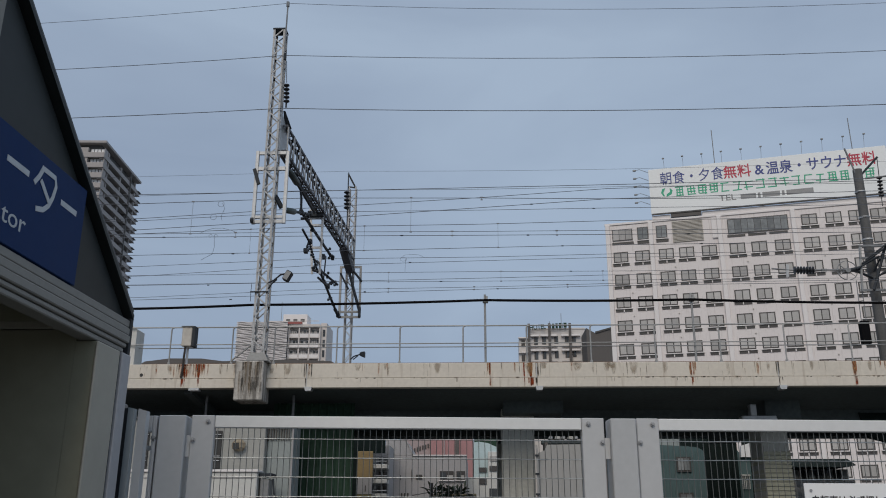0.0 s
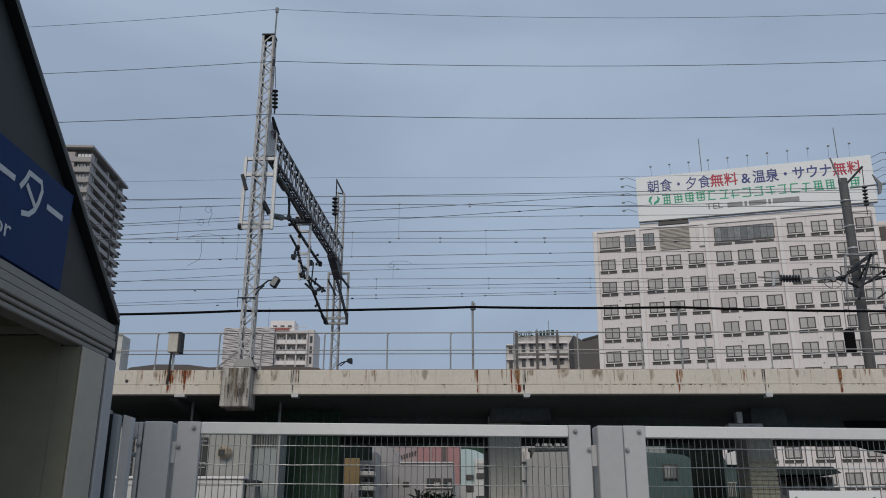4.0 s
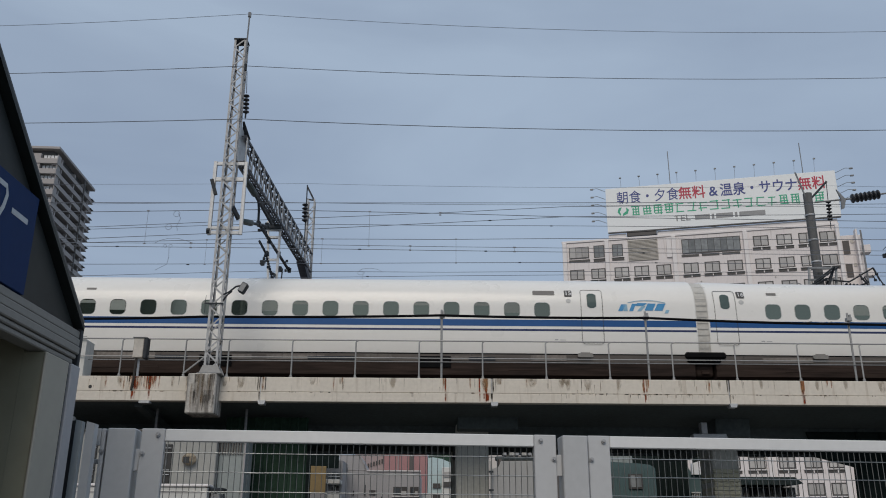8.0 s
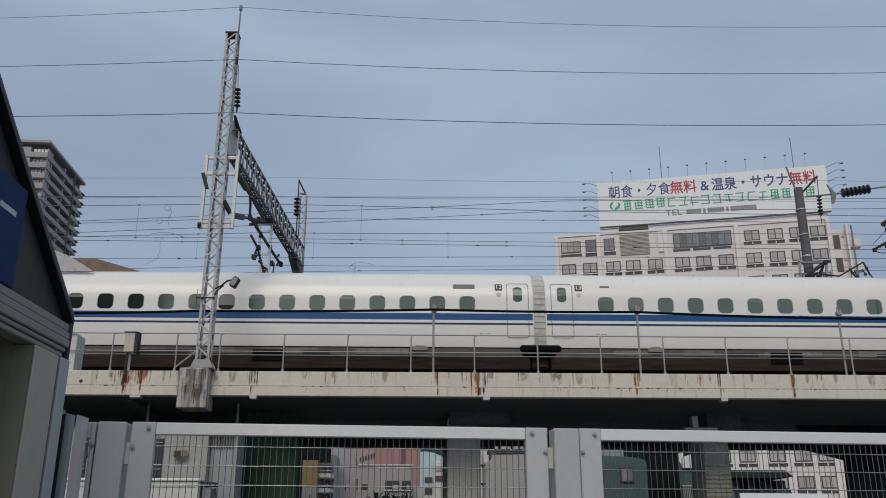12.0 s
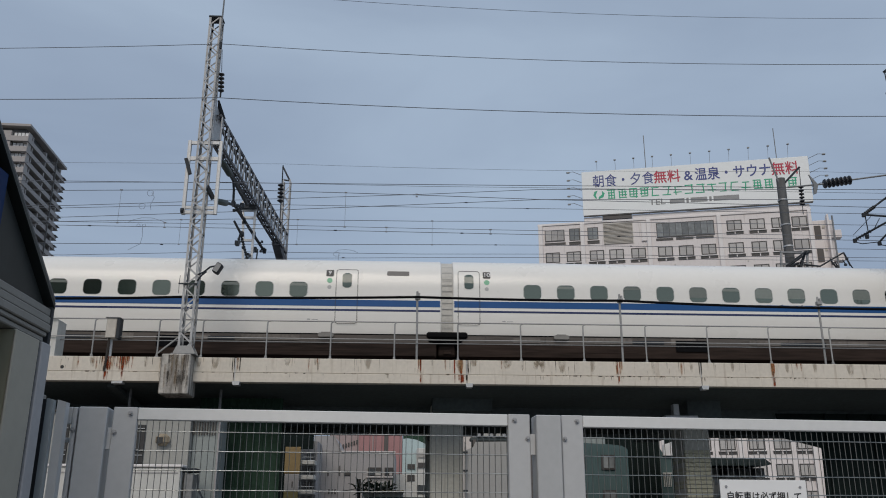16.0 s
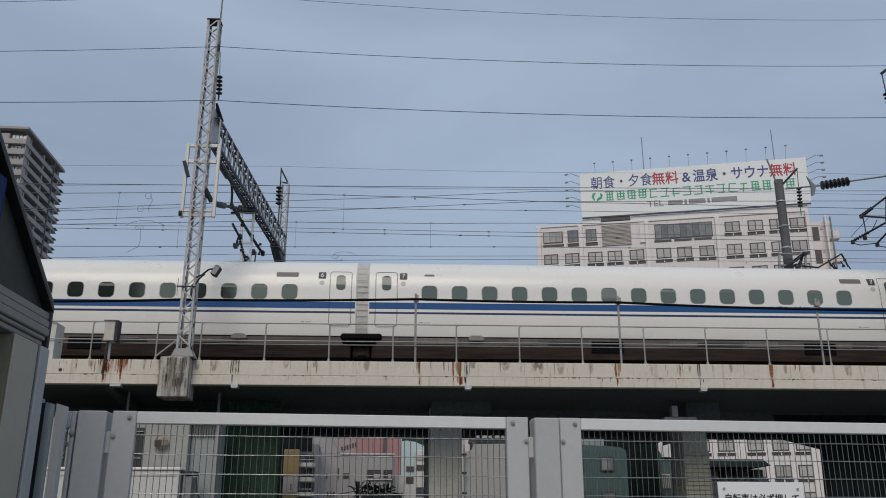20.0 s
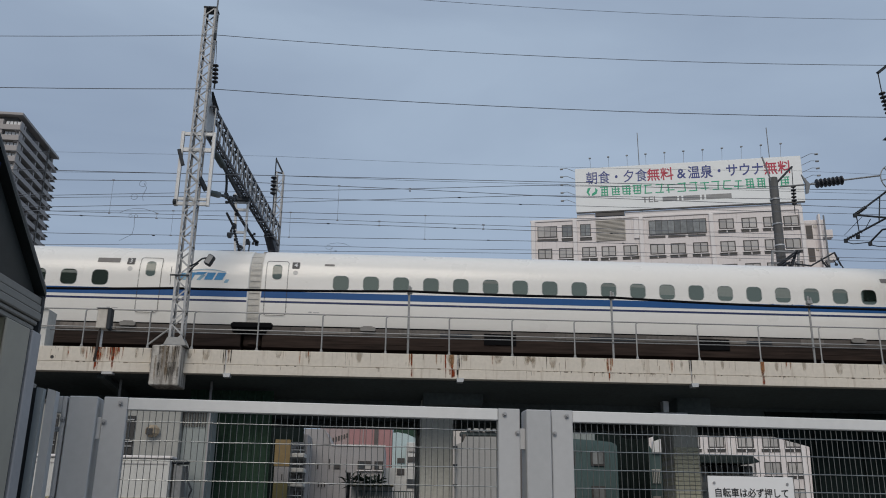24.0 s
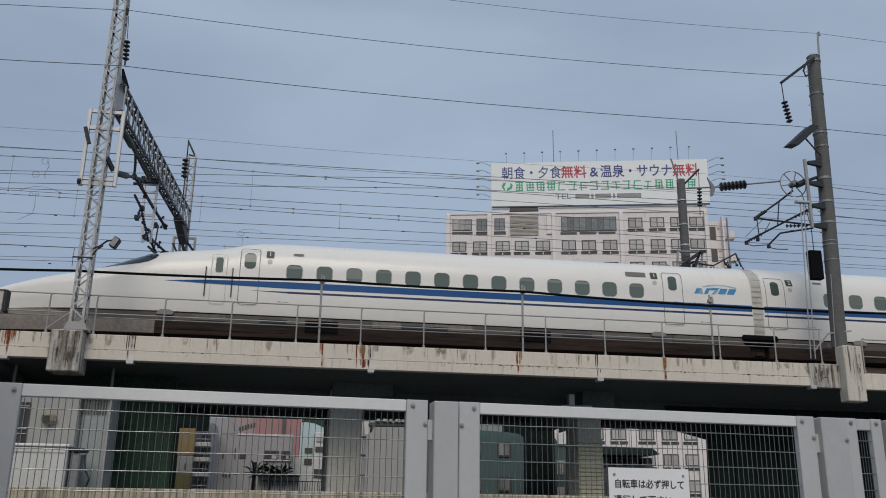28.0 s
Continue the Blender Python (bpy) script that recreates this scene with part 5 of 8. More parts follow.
overhead(30.5, 0.012, [(-60, 11.98), (-12.67, 11.96), (-6.44, 11.95), (0.34, 11.91), (4.83, 11.89), (70, 11.8)])
overhead(34.8, 0.013, [(-60, 12.47), (-14.37, 12.63), (-7.31, 12.71), (0.38, 12.82), (5.48, 12.88), (70, 13.11)])
overhead(39.25, 0.012, [(-60, 13.0), (-16.14, 13.48), (-8.22, 13.77), (0.42, 13.79), (6.16, 13.88), (70, 14.18)])
overhead(37.0, 0.011, [(-60, 11.6), (-15.17, 12.34), (-7.73, 12.75), (0.4, 12.92), (5.8, 13.01), (70, 13.33)])
overhead(39.25, 0.011, [(-60, 12.95), (-16.09, 13.02), (-8.18, 13.06), (0.42, 13.07), (6.11, 13.04), (70, 12.94)])
overhead(39.25, 0.012, [(-60, 12.44), (-16.04, 12.56), (-8.16, 12.63), (0.41, 12.75), (6.1, 12.85), (70, 13.19)])
overhead(39.25, 0.01, [(-60, 12.38), (-16.04, 12.53), (-8.16, 12.62), (0.41, 12.6), (6.09, 12.6), (70, 12.6)])
overhead(37.0, 0.01, [(-60, 10.81), (-15.06, 11.34), (-7.67, 11.63), (0.38, 11.7), (5.73, 11.81), (70, 12.21)])
overhead(37.0, 0.011, [(-60, 10.87), (-15.05, 11.23), (-7.66, 11.43), (0.38, 11.6), (5.73, 11.71), (70, 12.11)])
dropper(-10.81, 30.5, 12.1, 13.38)
dropper(-2.47, 30.5, 12.08, 13.43)
dropper(0.2, 31.6, 13.76, 13.84)
dropper(0.9, 34.8, 12.83, 13.88)
dropper(-4.8, 34.8, 12.75, 13.84)
dropper(-9.7, 34.8, 12.68, 13.75)
dropper(-0.92, 30.5, 11.92, 12.07)
dropper(2.97, 30.5, 11.9, 12.05)
dropper(-9.08, 30.5, 11.95, 12.11)
dropper(1.12, 39.25, 12.6, 13.07)
dropper(-4.19, 39.25, 12.61, 13.06)
dropper(5.89, 39.25, 12.6, 13.04)
dropper(3.98, 37.0, 11.67, 11.77)
dropper(-3.95, 37.0, 11.51, 11.66)
dropper(-0.14, 37.0, 11.59, 11.7)
# curled jumpers and splices
def jumper(pts):
    wire_thing("jumper_wire", pts, 0.007, "curled jumper wire between overhead lines")


JX = -1.18
jumper([(x + JX, 30.5, z) for x, z in ((-9.25, 12.11), (-9.05, 12.22), (-8.75, 12.30), (-8.4, 12.30), (-8.05, 12.2), (-7.85, 12.12))])
jumper([(-3.6, 39.25, 13.8), (-3.45, 39.25, 13.92), (-3.1, 39.25, 13.96), (-2.75, 39.25, 13.92), (-2.5, 39.25, 13.8)])
for x, y, z, r in ((-8.55 + JX, 30.5, 13.28, 0.12), (-9.16 + JX, 31.6, 13.16, 0.12), (-8.65 + JX, 30.5, 12.0, 0.06), (-8.85 + JX, 30.5, 12.0, 0.06)):
    jumper([(x + r * math.cos(k * 0.628), y, z + r * math.sin(k * 0.628)) for k in range(11)])
jumper([(x + JX, y, z) for x, y, z in ((-8.5, 30.5, 13.3), (-8.42, 30.6, 13.15), (-8.6, 30.8, 12.9), (-8.62, 31.0, 12.8))])
jumper([(x + JX, y, z) for x, y, z in ((-8.7, 30.5, 11.95), (-8.7, 30.6, 11.6), (-8.78, 30.7, 11.35), (-9.1, 30.8, 11.22), (-9.3, 31.0, 11.2))])
jumper([(-3.5 + 0.16 * math.cos(k * 0.628), 39.25, 13.72 + 0.1 * math.sin(k * 0.628)) for k in range(11)])
# small splice clamps on the lines
clip_mesh = Geo().tube([(-0.06, 0, 0), (-0.035, 0, 0), (0.035, 0, 0), (0.06, 0, 0)], [0.012, 0.024, 0.024, 0.012], 6).mesh("line_clamp", True)
for x, y, z in ((-11.8, 30.5, 11.96), (-11.0, 37.0, 11.22), (-10.4, 34.8, 12.65), (-12.8, 39.25, 12.52), (-1.7, 39.25, 12.6), (1.9, 30.5, 11.9), (3.6, 34.8, 12.86), (-3.0, 37.0, 12.86), (4.4, 39.25, 13.05), (-2.8, 30.5, 11.93), (5.2, 36.2, 15.05), (2.2, 32.5, 13.88), (-5.0, 37.0, 11.52), (6.2, 37.0, 11.74), (7.8, 30.5, 11.88), (8.6, 39.25, 12.6), (9.4, 34.8, 12.9), (0.9, 37.0, 11.61)):
    tagged(part("line_clamp", clip_mesh, M_ARM, at=(x, y, z)), "small dark clamp on an overhead line", "clamp", "clamps on the overhead lines")
jumper([(-3.4, 39.25, 13.75), (-3.42, 39.25, 13.06)])
# section insulator string beside the far pole
si = thing("tension_insulator", "long dark ribbed insulator in an overhead line", "insulator")
part("ribbed_insulator", insulators(Geo(), (14.4, 27.6, 12.95), (15.42, 27.55, 13.11), 7, 0.17), M_INSUL, si, smooth=True)
part("end_fitting", Geo().tube([(13.2, 27.8, 12.88), (14.4, 27.6, 12.95)], 0.03, 6), M_GALVDARK, si)
part("end_fitting", Geo().tube([(15.42, 27.55, 13.11), (16.6, 27.25, 13.2)], 0.03, 6), M_GALVDARK, si)
part("end_plate", Geo().plate([(14.02, 12.56), (14.12, 12.60), (14.22, 12.93), (13.93, 13.3), (14.05, 12.95)], 27.6, 27.66), M_GALVDARK, si)
wire_thing("stay_wire", [(-90, 28.6, 12.9), (13.2, 27.8, 12.88)], 0.012, "grey stay wire to the tensioner", 0.25)
wire_thing("stay_wire", [(18.4, 27.0, 13.0), (70, 29.0, 10.5)], 0.013, "grey stay wire from the pole")
wire_thing("stay_wire", [(18.4, 27.0, 11.9), (70, 29.5, 10.8)], 0.013, "grey stay wire from the pole")

# ---- mesh fence along the walkway ----
FY, FS = 3.85, 0.0807          # the fence line: y = FY + FS * x
FTOP = 2.015
FANG = math.degrees(math.atan(FS))
bolt_mesh = Geo().tube([(0, 0, 0), (0, -0.006, 0)], 0.0105, 10).tube([(0, -0.006, 0), (0, -0.013, 0)], [0.0075, 0.005], 6).mesh("bolt", True)


def fence_panel(x0, x1, sign=False):
    """A steel frame with welded wire mesh; x along the fence from its left end."""
    n = math.hypot(1, FS)
    w = (x1 - x0) * n
    f = thing("mesh_fence", "light grey steel fence panel with welded wire mesh", "fence", "fence panels along the walkway", at=(x0, FY + FS * x0, 0), rz=FANG)
    h0 = 0.12
    s, t = 0.098, 0.036
    part("stile", Geo().box(0, -t / 2, h0, s, t / 2, FTOP, 0.003), M_FENCE, f)
    part("stile", Geo().box(w - s, -t / 2, h0, w, t / 2, FTOP, 0.003), M_FENCE, f)
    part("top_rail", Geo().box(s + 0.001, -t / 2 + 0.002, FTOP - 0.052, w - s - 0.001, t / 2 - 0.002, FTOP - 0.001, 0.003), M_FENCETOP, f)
    part("bottom_rail", Geo().box(s + 0.001, -t / 2 + 0.002, h0, w - s - 0.001, t / 2 - 0.002, h0 + 0.05, 0.003), M_FENCE, f)
    k, x = 0, s + 0.013
    while x < w - s:
        lean = rng.uniform(-0.0015, 0.0015)
        part("mesh_wire", Geo().tube([(x + lean, 0.0, h0 + 0.05), (x, 0.0, FTOP - 0.05)], 0.0016, 6), M_FENCEUP, f, smooth=True)
        x += 0.0262
    z = FTOP - 0.098
    while z > h0 + 0.06:
        bend = [(s + (w - s * 2) * q / 16, -0.005, z + rng.uniform(-0.0012, 0.0012)) for q in range(17)]
        part("cross_wire", Geo().tube(bend, 0.0022, 6), M_FENCEWIRE, f, smooth=True)
        z -= 0.0795
    for bx, bz in ((0.07, FTOP - 0.026), (0.012, FTOP - 0.105), (w - 0.07, FTOP - 0.026), (w - 0.012, FTOP - 0.105), (0.012, 0.5), (w - 0.012, 0.5)):
        part("bolt", bolt_mesh, M_BOLT, f, at=(bx, -t / 2 - 0.0005, bz))
    for bx in (-0.012, w + 0.012):
        part("hinge_tab", Geo().box(bx - 0.011, -0.012, FTOP - 0.175, bx + 0.011, 0.004, FTOP - 0.085, 0.001), M_FENCE, f)
        part("hinge_tab", Geo().box(bx - 0.011, -0.012, 0.42, bx + 0.011, 0.004, 0.5, 0.001), M_FENCE, f)
    return f


def fence_post(x, width=0.112):
    p = thing("fence_post", "light grey square steel fence post", "post", "fence posts along the walkway", at=(x, FY + FS * x, 0), rz=FANG)
    part("shaft", Geo().box(0, -0.045, 0, width, 0.06, FTOP - 0.004, 0.004), M_FENCEPOST, p)
    part("base_plate", Geo().box(-0.04, -0.09, 0.0, width + 0.04, 0.1, 0.012), M_BOLT, p)
    return p


fence_panel(-1.24, 0.54)
fence_post(0.563)
fence_panel(0.683, 2.505)
fence_post(2.525, 0.147)
fence_post(-1.372, 0.115)
# narrow infill at the right end, its slot filled with dark mesh
nf = thing("mesh_fence", "narrow light grey fence infill with a dark mesh slot", "fence", at=(2.68, FY + FS * 2.68, 0), rz=FANG)
part("stile", Geo().box(-0.006, -0.018, 0.1, 0.067, 0.018, FTOP, 0.003), M_FENCE, nf)
part("stile", Geo().box(0.152, -0.018, 0.1, 0.215, 0.018, FTOP, 0.003), M_FENCE, nf)
part("top_rail", Geo().box(0.068, -0.016, FTOP - 0.058, 0.151, 0.016, FTOP - 0.002, 0.003), M_FENCE, nf)
for k in range(5):
    part("mesh_wire", Geo().tube([(0.079 + 0.015 * k, 0, 0.1), (0.079 + 0.015 * k, 0, FTOP - 0.05)], 0.0018, 5), M_FENCEUP, nf)
for k in range(20):
    part("cross_wire", Geo().tube([(0.067, -0.004, FTOP - 0.11 - 0.08 * k), (0.152, -0.004, FTOP - 0.11 - 0.08 * k)], 0.0022, 5), M_FENCEWIRE, nf)
for bx, bz in ((0.034, FTOP - 0.022), (-0.02, FTOP - 0.112), (0.182, FTOP - 0.022)):
    part("bolt", bolt_mesh, M_BOLT, nf, at=(bx, -0.0185 if bx > 0 else -0.0455, bz))
fence_post(2.91, 0.13)
fence_panel(3.06, 4.84)

# notice about bicycles, wired to the mesh
notice = thing("notice_board", "white notice plate with black lettering wired to the fence", "sign", at=(1.39, FY + FS * 1.39 - 0.03, 0), rz=FANG)
board = part("board", Geo().box(0, -0.002, 1.45, 0.405, 0.002, 1.742, 0.0008), M_SIGN, notice)
lettering("lettering", "自転車は必ず押して", 0.042, M_INK, board, pose(0.203, -0.003, 1.668), 0.0006, 0.345, 0.0006)
lettering("lettering", "通行して下さい。", 0.042, M_INK, board, pose(0.19, -0.003, 1.598), 0.0006, 0.31, 0.0006)
for bx, bz in ((0.028, 1.712), (0.375, 1.712), (0.028, 1.48), (0.375, 1.48)):
    part("rivet", Geo().tube([(bx, -0.002, bz), (bx, -0.006, bz)], 0.006, 8), M_BOLT, notice)

# side infill between the fence and the shelter
side = thing("side_panel", "folded blue-grey steel sheet between fence and shelter", "fence")
part("sheet", Geo().plate([(-1.452, 0), (-1.425, 0), (-1.425, FTOP + 0.005), (-1.452, FTOP + 0.012)], 3.56, 3.59), M_SHEETBLUE, side)
# dark strip stands in for the shaded slot beside the sheet
part("dark_slot", Geo().box(-1.476, 3.575, 0, -1.453, 3.60, FTOP + 0.01), M_ALUDARK, side)
part("sheet", Geo().plate([(-1.42, 0), (-1.385, 0), (-1.385, FTOP), (-1.42, FTOP + 0.01)], 3.59, 3.63), M_FENCE, side)
part("post", Geo().box(-1.51, 3.55, 0, -1.478, 3.62, FTOP + 0.03, 0.004), M_ALU, side)
part("stile", Geo().box(-1.396, 3.70, 0, -1.377, 3.735, FTOP - 0.006, 0.003), M_FENCEPOST, side)
part("top_plate", Geo().box(-1.436, 3.70, 1.94, -1.397, 3.735, FTOP - 0.006, 0.003), M_FENCEPOST, side)
part("lock_plate", Geo().box(-1.436, 3.72, 1.865, -1.397, 3.735, 1.885, 0.003), M_FENCEPOST, side)
for z in (FTOP - 0.10, 1.60, 0.8):
    part("bolt", bolt_mesh, M_BOLT, side, at=(-1.386, 3.6995, z))

# ---- lift shelter with a gable, seen along its side ----
SX = -1.43           # face of the gable
shelter = thing("lift_shelter", "aluminium-framed lift entrance shelter with dark gable and blue sign", "shelter")
EAVE_Y, EAVE_Z, MID_Y, MID_Z = 3.46, 2.39, 2.20, 3.285
STRIP = 2.264
# gable panel
g = Geo()
out = [(2 * MID_Y - EAVE_Y, EAVE_Z - 0.02), (EAVE_Y - 0.03, EAVE_Z - 0.02), (MID_Y, MID_Z - 0.04)]
g.add([(SX - 0.03, y, z) for y, z in out] + [(SX - 0.05, y, z) for y, z in out], [(0, 1, 2), (5, 4, 3), (0, 3, 4, 1), (1, 4, 5, 2), (2, 5, 3, 0)])
part("gable_panel", g, M_TINT, shelter, "dark tinted gable panel")
for s in (1, -1):
    y1 = MID_Y + s * (EAVE_Y - MID_Y)
    part("verge_trim", Geo().bar((SX - 0.026, MID_Y, MID_Z), (SX - 0.026, y1 + s * 0.0, EAVE_Z), 0.03, 0.014, (1, 0, 0)), M_ALUDARK, shelter)
    part("verge_cap", Geo().bar((SX - 0.018, MID_Y, MID_Z + 0.012), (SX - 0.018, y1 + s * 0.01, EAVE_Z + 0.010), 0.036, 0.014, (1, 0, 0)), M_VERGE, shelter)
    part("roof_sheet", Geo().add([(SX, MID_Y, MID_Z + 0.001), (SX, y1, EAVE_Z + 0.001), (SX - 1.7, y1, EAVE_Z + 0.001), (SX - 1.7, MID_Y, MID_Z + 0.001), (SX, MID_Y, MID_Z - 0.02), (SX, y1, EAVE_Z - 0.02), (SX - 1.7, y1, EAVE_Z - 0.02), (SX - 1.7, MID_Y, MID_Z - 0.02)], [(0, 1, 2, 3), (7, 6, 5, 4), (0, 4, 5, 1), (1, 5, 6, 2), (2, 6, 7, 3), (3, 7, 4, 0)]), M_TINT, shelter)
part("king_post", Geo().box(SX - 0.026, MID_Y - 0.045, EAVE_Z, SX - 0.006, MID_Y + 0.045, MID_Z - 0.08, 0.003), M_ALU, shelter)
# eaves beam in stepped mouldings
for k, (z0, z1, d) in enumerate(((2.336, 2.368, -0.013), (2.302, 2.333, -0.006), (2.268, 2.299, 0.002), (2.248, 2.265, -0.005), (2.225, 2.245, -0.012))):
    part("beam_moulding", Geo().box(SX - 0.08, 2 * MID_Y - EAVE_Y, z0, SX + d, EAVE_Y - 0.01 * k, z1, 0.004), M_ALU, shelter)
part("corner_bracket", Geo().box(SX - 0.06, EAVE_Y - 0.008, 2.215, SX - 0.004, EAVE_Y + 0.012, 2.40, 0.004), M_ALUDARK, shelter)
# posts
part("post", Geo().box(SX - 0.07, 3.385, 0, SX + 0.004, 3.465, 2.222, 0.004), M_POSTALU, shelter)
part("post_strip", Geo().box(SX - 0.06, 3.366, 0, SX - 0.008, 3.384, 2.222), M_ALUDARK, shelter)
part("post_panel", Geo().box(SX - 0.011, 3.158, 0, SX, 3.365, 2.222, 0.004), M_CREAM, shelter, "pale grey jamb panel")
part("post_return", Geo().box(SX - 0.12, 3.466, 0, SX - 0.03, 3.50, 2.215, 0.004), M_SHEETBLUE, shelter)
part("post", Geo().box(SX - 0.07, 2 * MID_Y - EAVE_Y, 0, SX - 0.004, 2 * MID_Y - EAVE_Y + 0.08, 2.222, 0.004), M_ALU, shelter)
# side wall inside, seen through the open front
part("side_wall", Geo().box(SX - 0.089, 3.163, 0, SX - 0.012, 3.34, 2.222), M_OLIVE, shelter)
part("side_wall", Geo().box(SX - 1.55, 3.163, 0, SX - 0.09, 3.34, STRIP), M_OLIVE, shelter, "dull olive side wall inside")
part("side_wall_top", Geo().box(SX - 1.55, 3.163, STRIP + 0.036, SX - 0.09, 3.34, 2.37), M_OLIVE, shelter)
part("head_strip", Geo().box(SX - 1.55, 3.158, STRIP + 0.006, SX - 0.09, 3.33, STRIP + 0.035, 0.002), M_CREAM, shelter)
part("inner_wall", Geo().box(SX - 1.6, 0.94, 0, SX - 1.551, 3.34, 2.6), M_OLIVE, shelter)
part("near_wall", Geo().box(SX - 1.55, 0.94, 0, SX - 0.07, 0.98, 2.6), M_OLIVE, shelter)
part("ceiling_panel", Geo().box(SX - 1.55, 0.98, 2.372, SX - 0.09, 3.34, 2.39), M_OLIVE, shelter)
# blue sign
sign = part("sign", Geo().box(SX - 0.028, 1.36, 2.372, SX - 0.010, 2.93, 2.735, 0.002), M_BLUE, shelter, "blue lift sign with white lettering")
lettering("lettering", "エレベ", 0.165, M_WHITEINK, sign, pose(SX - 0.0095, 2.09, 2.615, 0, 0, 90), 0.0006, 0.46)
lettering("lettering", "Elevator", 0.088, M_WHITEINK, sign, pose(SX - 0.0095, 2.362, 2.462, 0, 0, 90), 0.0006, 0.37)


def brush(strokes, w):
    """Rounded sign strokes; points run along the sign (y) and up (z)."""
    g = Geo()
    for pts in strokes:
        a, b = [], []
        for i, (y, z) in enumerate(pts):
            (ya, za), (yb, zb) = pts[max(i - 1, 0)], pts[min(i + 1, len(pts) - 1)]
            d = math.hypot(yb - ya, zb - za)
            ny, nz = -(zb - za) / d * w / 2, (yb - ya) / d * w / 2
            a.append((y + ny, z + nz))
            b.append((y - ny, z - nz))
        n = len(pts)
        x0 = SX - 0.0098 + 0.0005 * len(g.v) / 30
        x1 = x0 + 0.001
        g.add([(x, y, z) for x in (x0, x1) for y, z in a + b], [(k + o, k + 1 + o, n + k + 1 + o, n + k + o) for o in (0, 2 * n) for k in range(n - 1)])
    return g


part("lettering", brush([[(2.39, 2.632), (2.525, 2.632)]], 0.02), M_WHITEINK, sign)
part("lettering", brush([[(2.609, 2.692), (2.588, 2.652), (2.562, 2.619)], [(2.609, 2.686), (2.69, 2.686), (2.702, 2.659), (2.690, 2.614), (2.67, 2.578), (2.64, 2.553), (2.593, 2.541)], [(2.600, 2.643), (2.677, 2.585)]], 0.018), M_WHITEINK, sign)
part("lettering", brush([[(2.749, 2.622), (2.869, 2.622)]], 0.02), M_WHITEINK, sign)

# ---- white hotel with a roof billboard ----
HANG = math.degrees(math.atan(-0.245))
hotel = thing("hotel_building", "nine-storey off-white hotel with window bands and vertical ribs", "building", at=(14.28, 91.2, 0), rz=HANG)
ROOF = 33.9
part("wall", Geo().box(0, 0, 0, 28.7, 14, ROOF - 0.5, 0.05), M_HOTEL, hotel)
part("parapet_cap", Geo().box(-0.1, -0.1, ROOF - 0.5, 28.8, 0.4, ROOF - 0.25, 0.03), M_HOTELRIB, hotel)
part("wall", Geo().box(28.71, 1.2, 0, 31.2, 10, 32.6, 0.05), M_HOTEL, hotel, "set-back stair bay")
for u0, u1 in ((-0.02, 0.45), (4.6, 5.05), (11.75, 12.2), (19.15, 19.6), (26.0, 26.4), (28.35, 28.72)):
    part("rib", Geo().box(u0, -0.28, 0, u1, -0.001, ROOF - 0.52, 0.03), M_HOTELRIB, hotel)
win_w, win_h = 1.46, 1.10
fm = Geo().box(-0.05, -0.02, -0.05, win_w + 0.05, 0.0, win_h + 0.05)
frame_mesh = fm.mesh("window")
pane_mesh = Geo().box(0.07, -0.03, 0.08, win_w * 0.5 - 0.05, -0.0205, win_h - 0.07).mesh("pane")
slot_mesh = Geo().box(-0.14, -0.05, -0.46, win_w + 0.14, 0.0, -0.2).mesh("vent_slot")
sill_mesh = Geo().box(-0.16, -0.16, -0.17, win_w + 0.16, 0.0, -0.08, 0.01).mesh("window_sill")
slotbar_mesh = Geo().box(win_w * 0.5 - 0.05, -0.085, -0.48, win_w * 0.5 + 0.05, -0.045, -0.19).mesh("slot_mullion")
COLS = [0.75, 3.05, 5.57, 7.68, 10.02, 12.86, 15.04, 17.36, 20.18, 22.52, 24.7, 26.75]


def hotel_window(u, z, k):
    w = part("window", frame_mesh, M_FRAMEDARK, hotel, at=(u, -0.003, z))
    for x in (0.0, win_w * 0.5 - 0.02):
        part("pane", pane_mesh, M_PANE, w, at=(x, 0, 0))
    part("vent_slot", slot_mesh, M_FRAMEDARK, w)
    part("slot_mullion", slotbar_mesh, M_HOTELRIB, w)
    part("window_sill", sill_mesh, M_HOTELRIB, w)


for r in range(11):
    z = 29.12 - 2.55 * r
    for k, u in enumerate(COLS):
        if k == 11 and r > 6:
            continue
        hotel_window(u, z, k)
# top storey: wide window band and louvre
for u in (20.2, 22.55, 24.75, 26.8):
    hotel_window(u, 31.65, 0)
w = part("window", Geo().box(-0.06, -0.07, -0.06, 2.11, 0, 1.25), M_FRAMEDARK, hotel, at=(0.75, -0.003, 31.62))
for k in range(3):
    part("pane", Geo().box(0.02 + 0.68 * k, -0.08, 0.03, 0.65 + 0.68 * k, -0.0705, 1.17), M_PANE, w)
part("vent_slot", Geo().box(-0.1, -0.05, -0.48, 2.2, 0, -0.22), M_FRAMEDARK, w)
for u in (3.45, 5.45):
    w = part("window", Geo().box(-0.06, -0.07, -0.06, 1.1, 0, 1.38), M_FRAMEDARK, hotel, at=(u, -0.003, 31.55))
    part("pane", Geo().box(0.03, -0.08, 0.03, 0.49, -0.0705, 1.3), M_PANEMID, w)
    part("pane", Geo().box(0.55, -0.08, 0.03, 1.0, -0.0705, 1.3), M_PANEMID, w)
    part("vent_slot", Geo().box(-0.1, -0.05, -0.5, 1.2, 0, -0.18), M_FRAMEDARK, w)
    part("window_sill", Geo().box(-0.12, -0.14, -0.17, 1.2, 0, -0.08, 0.01), M_HOTELRIB, w)
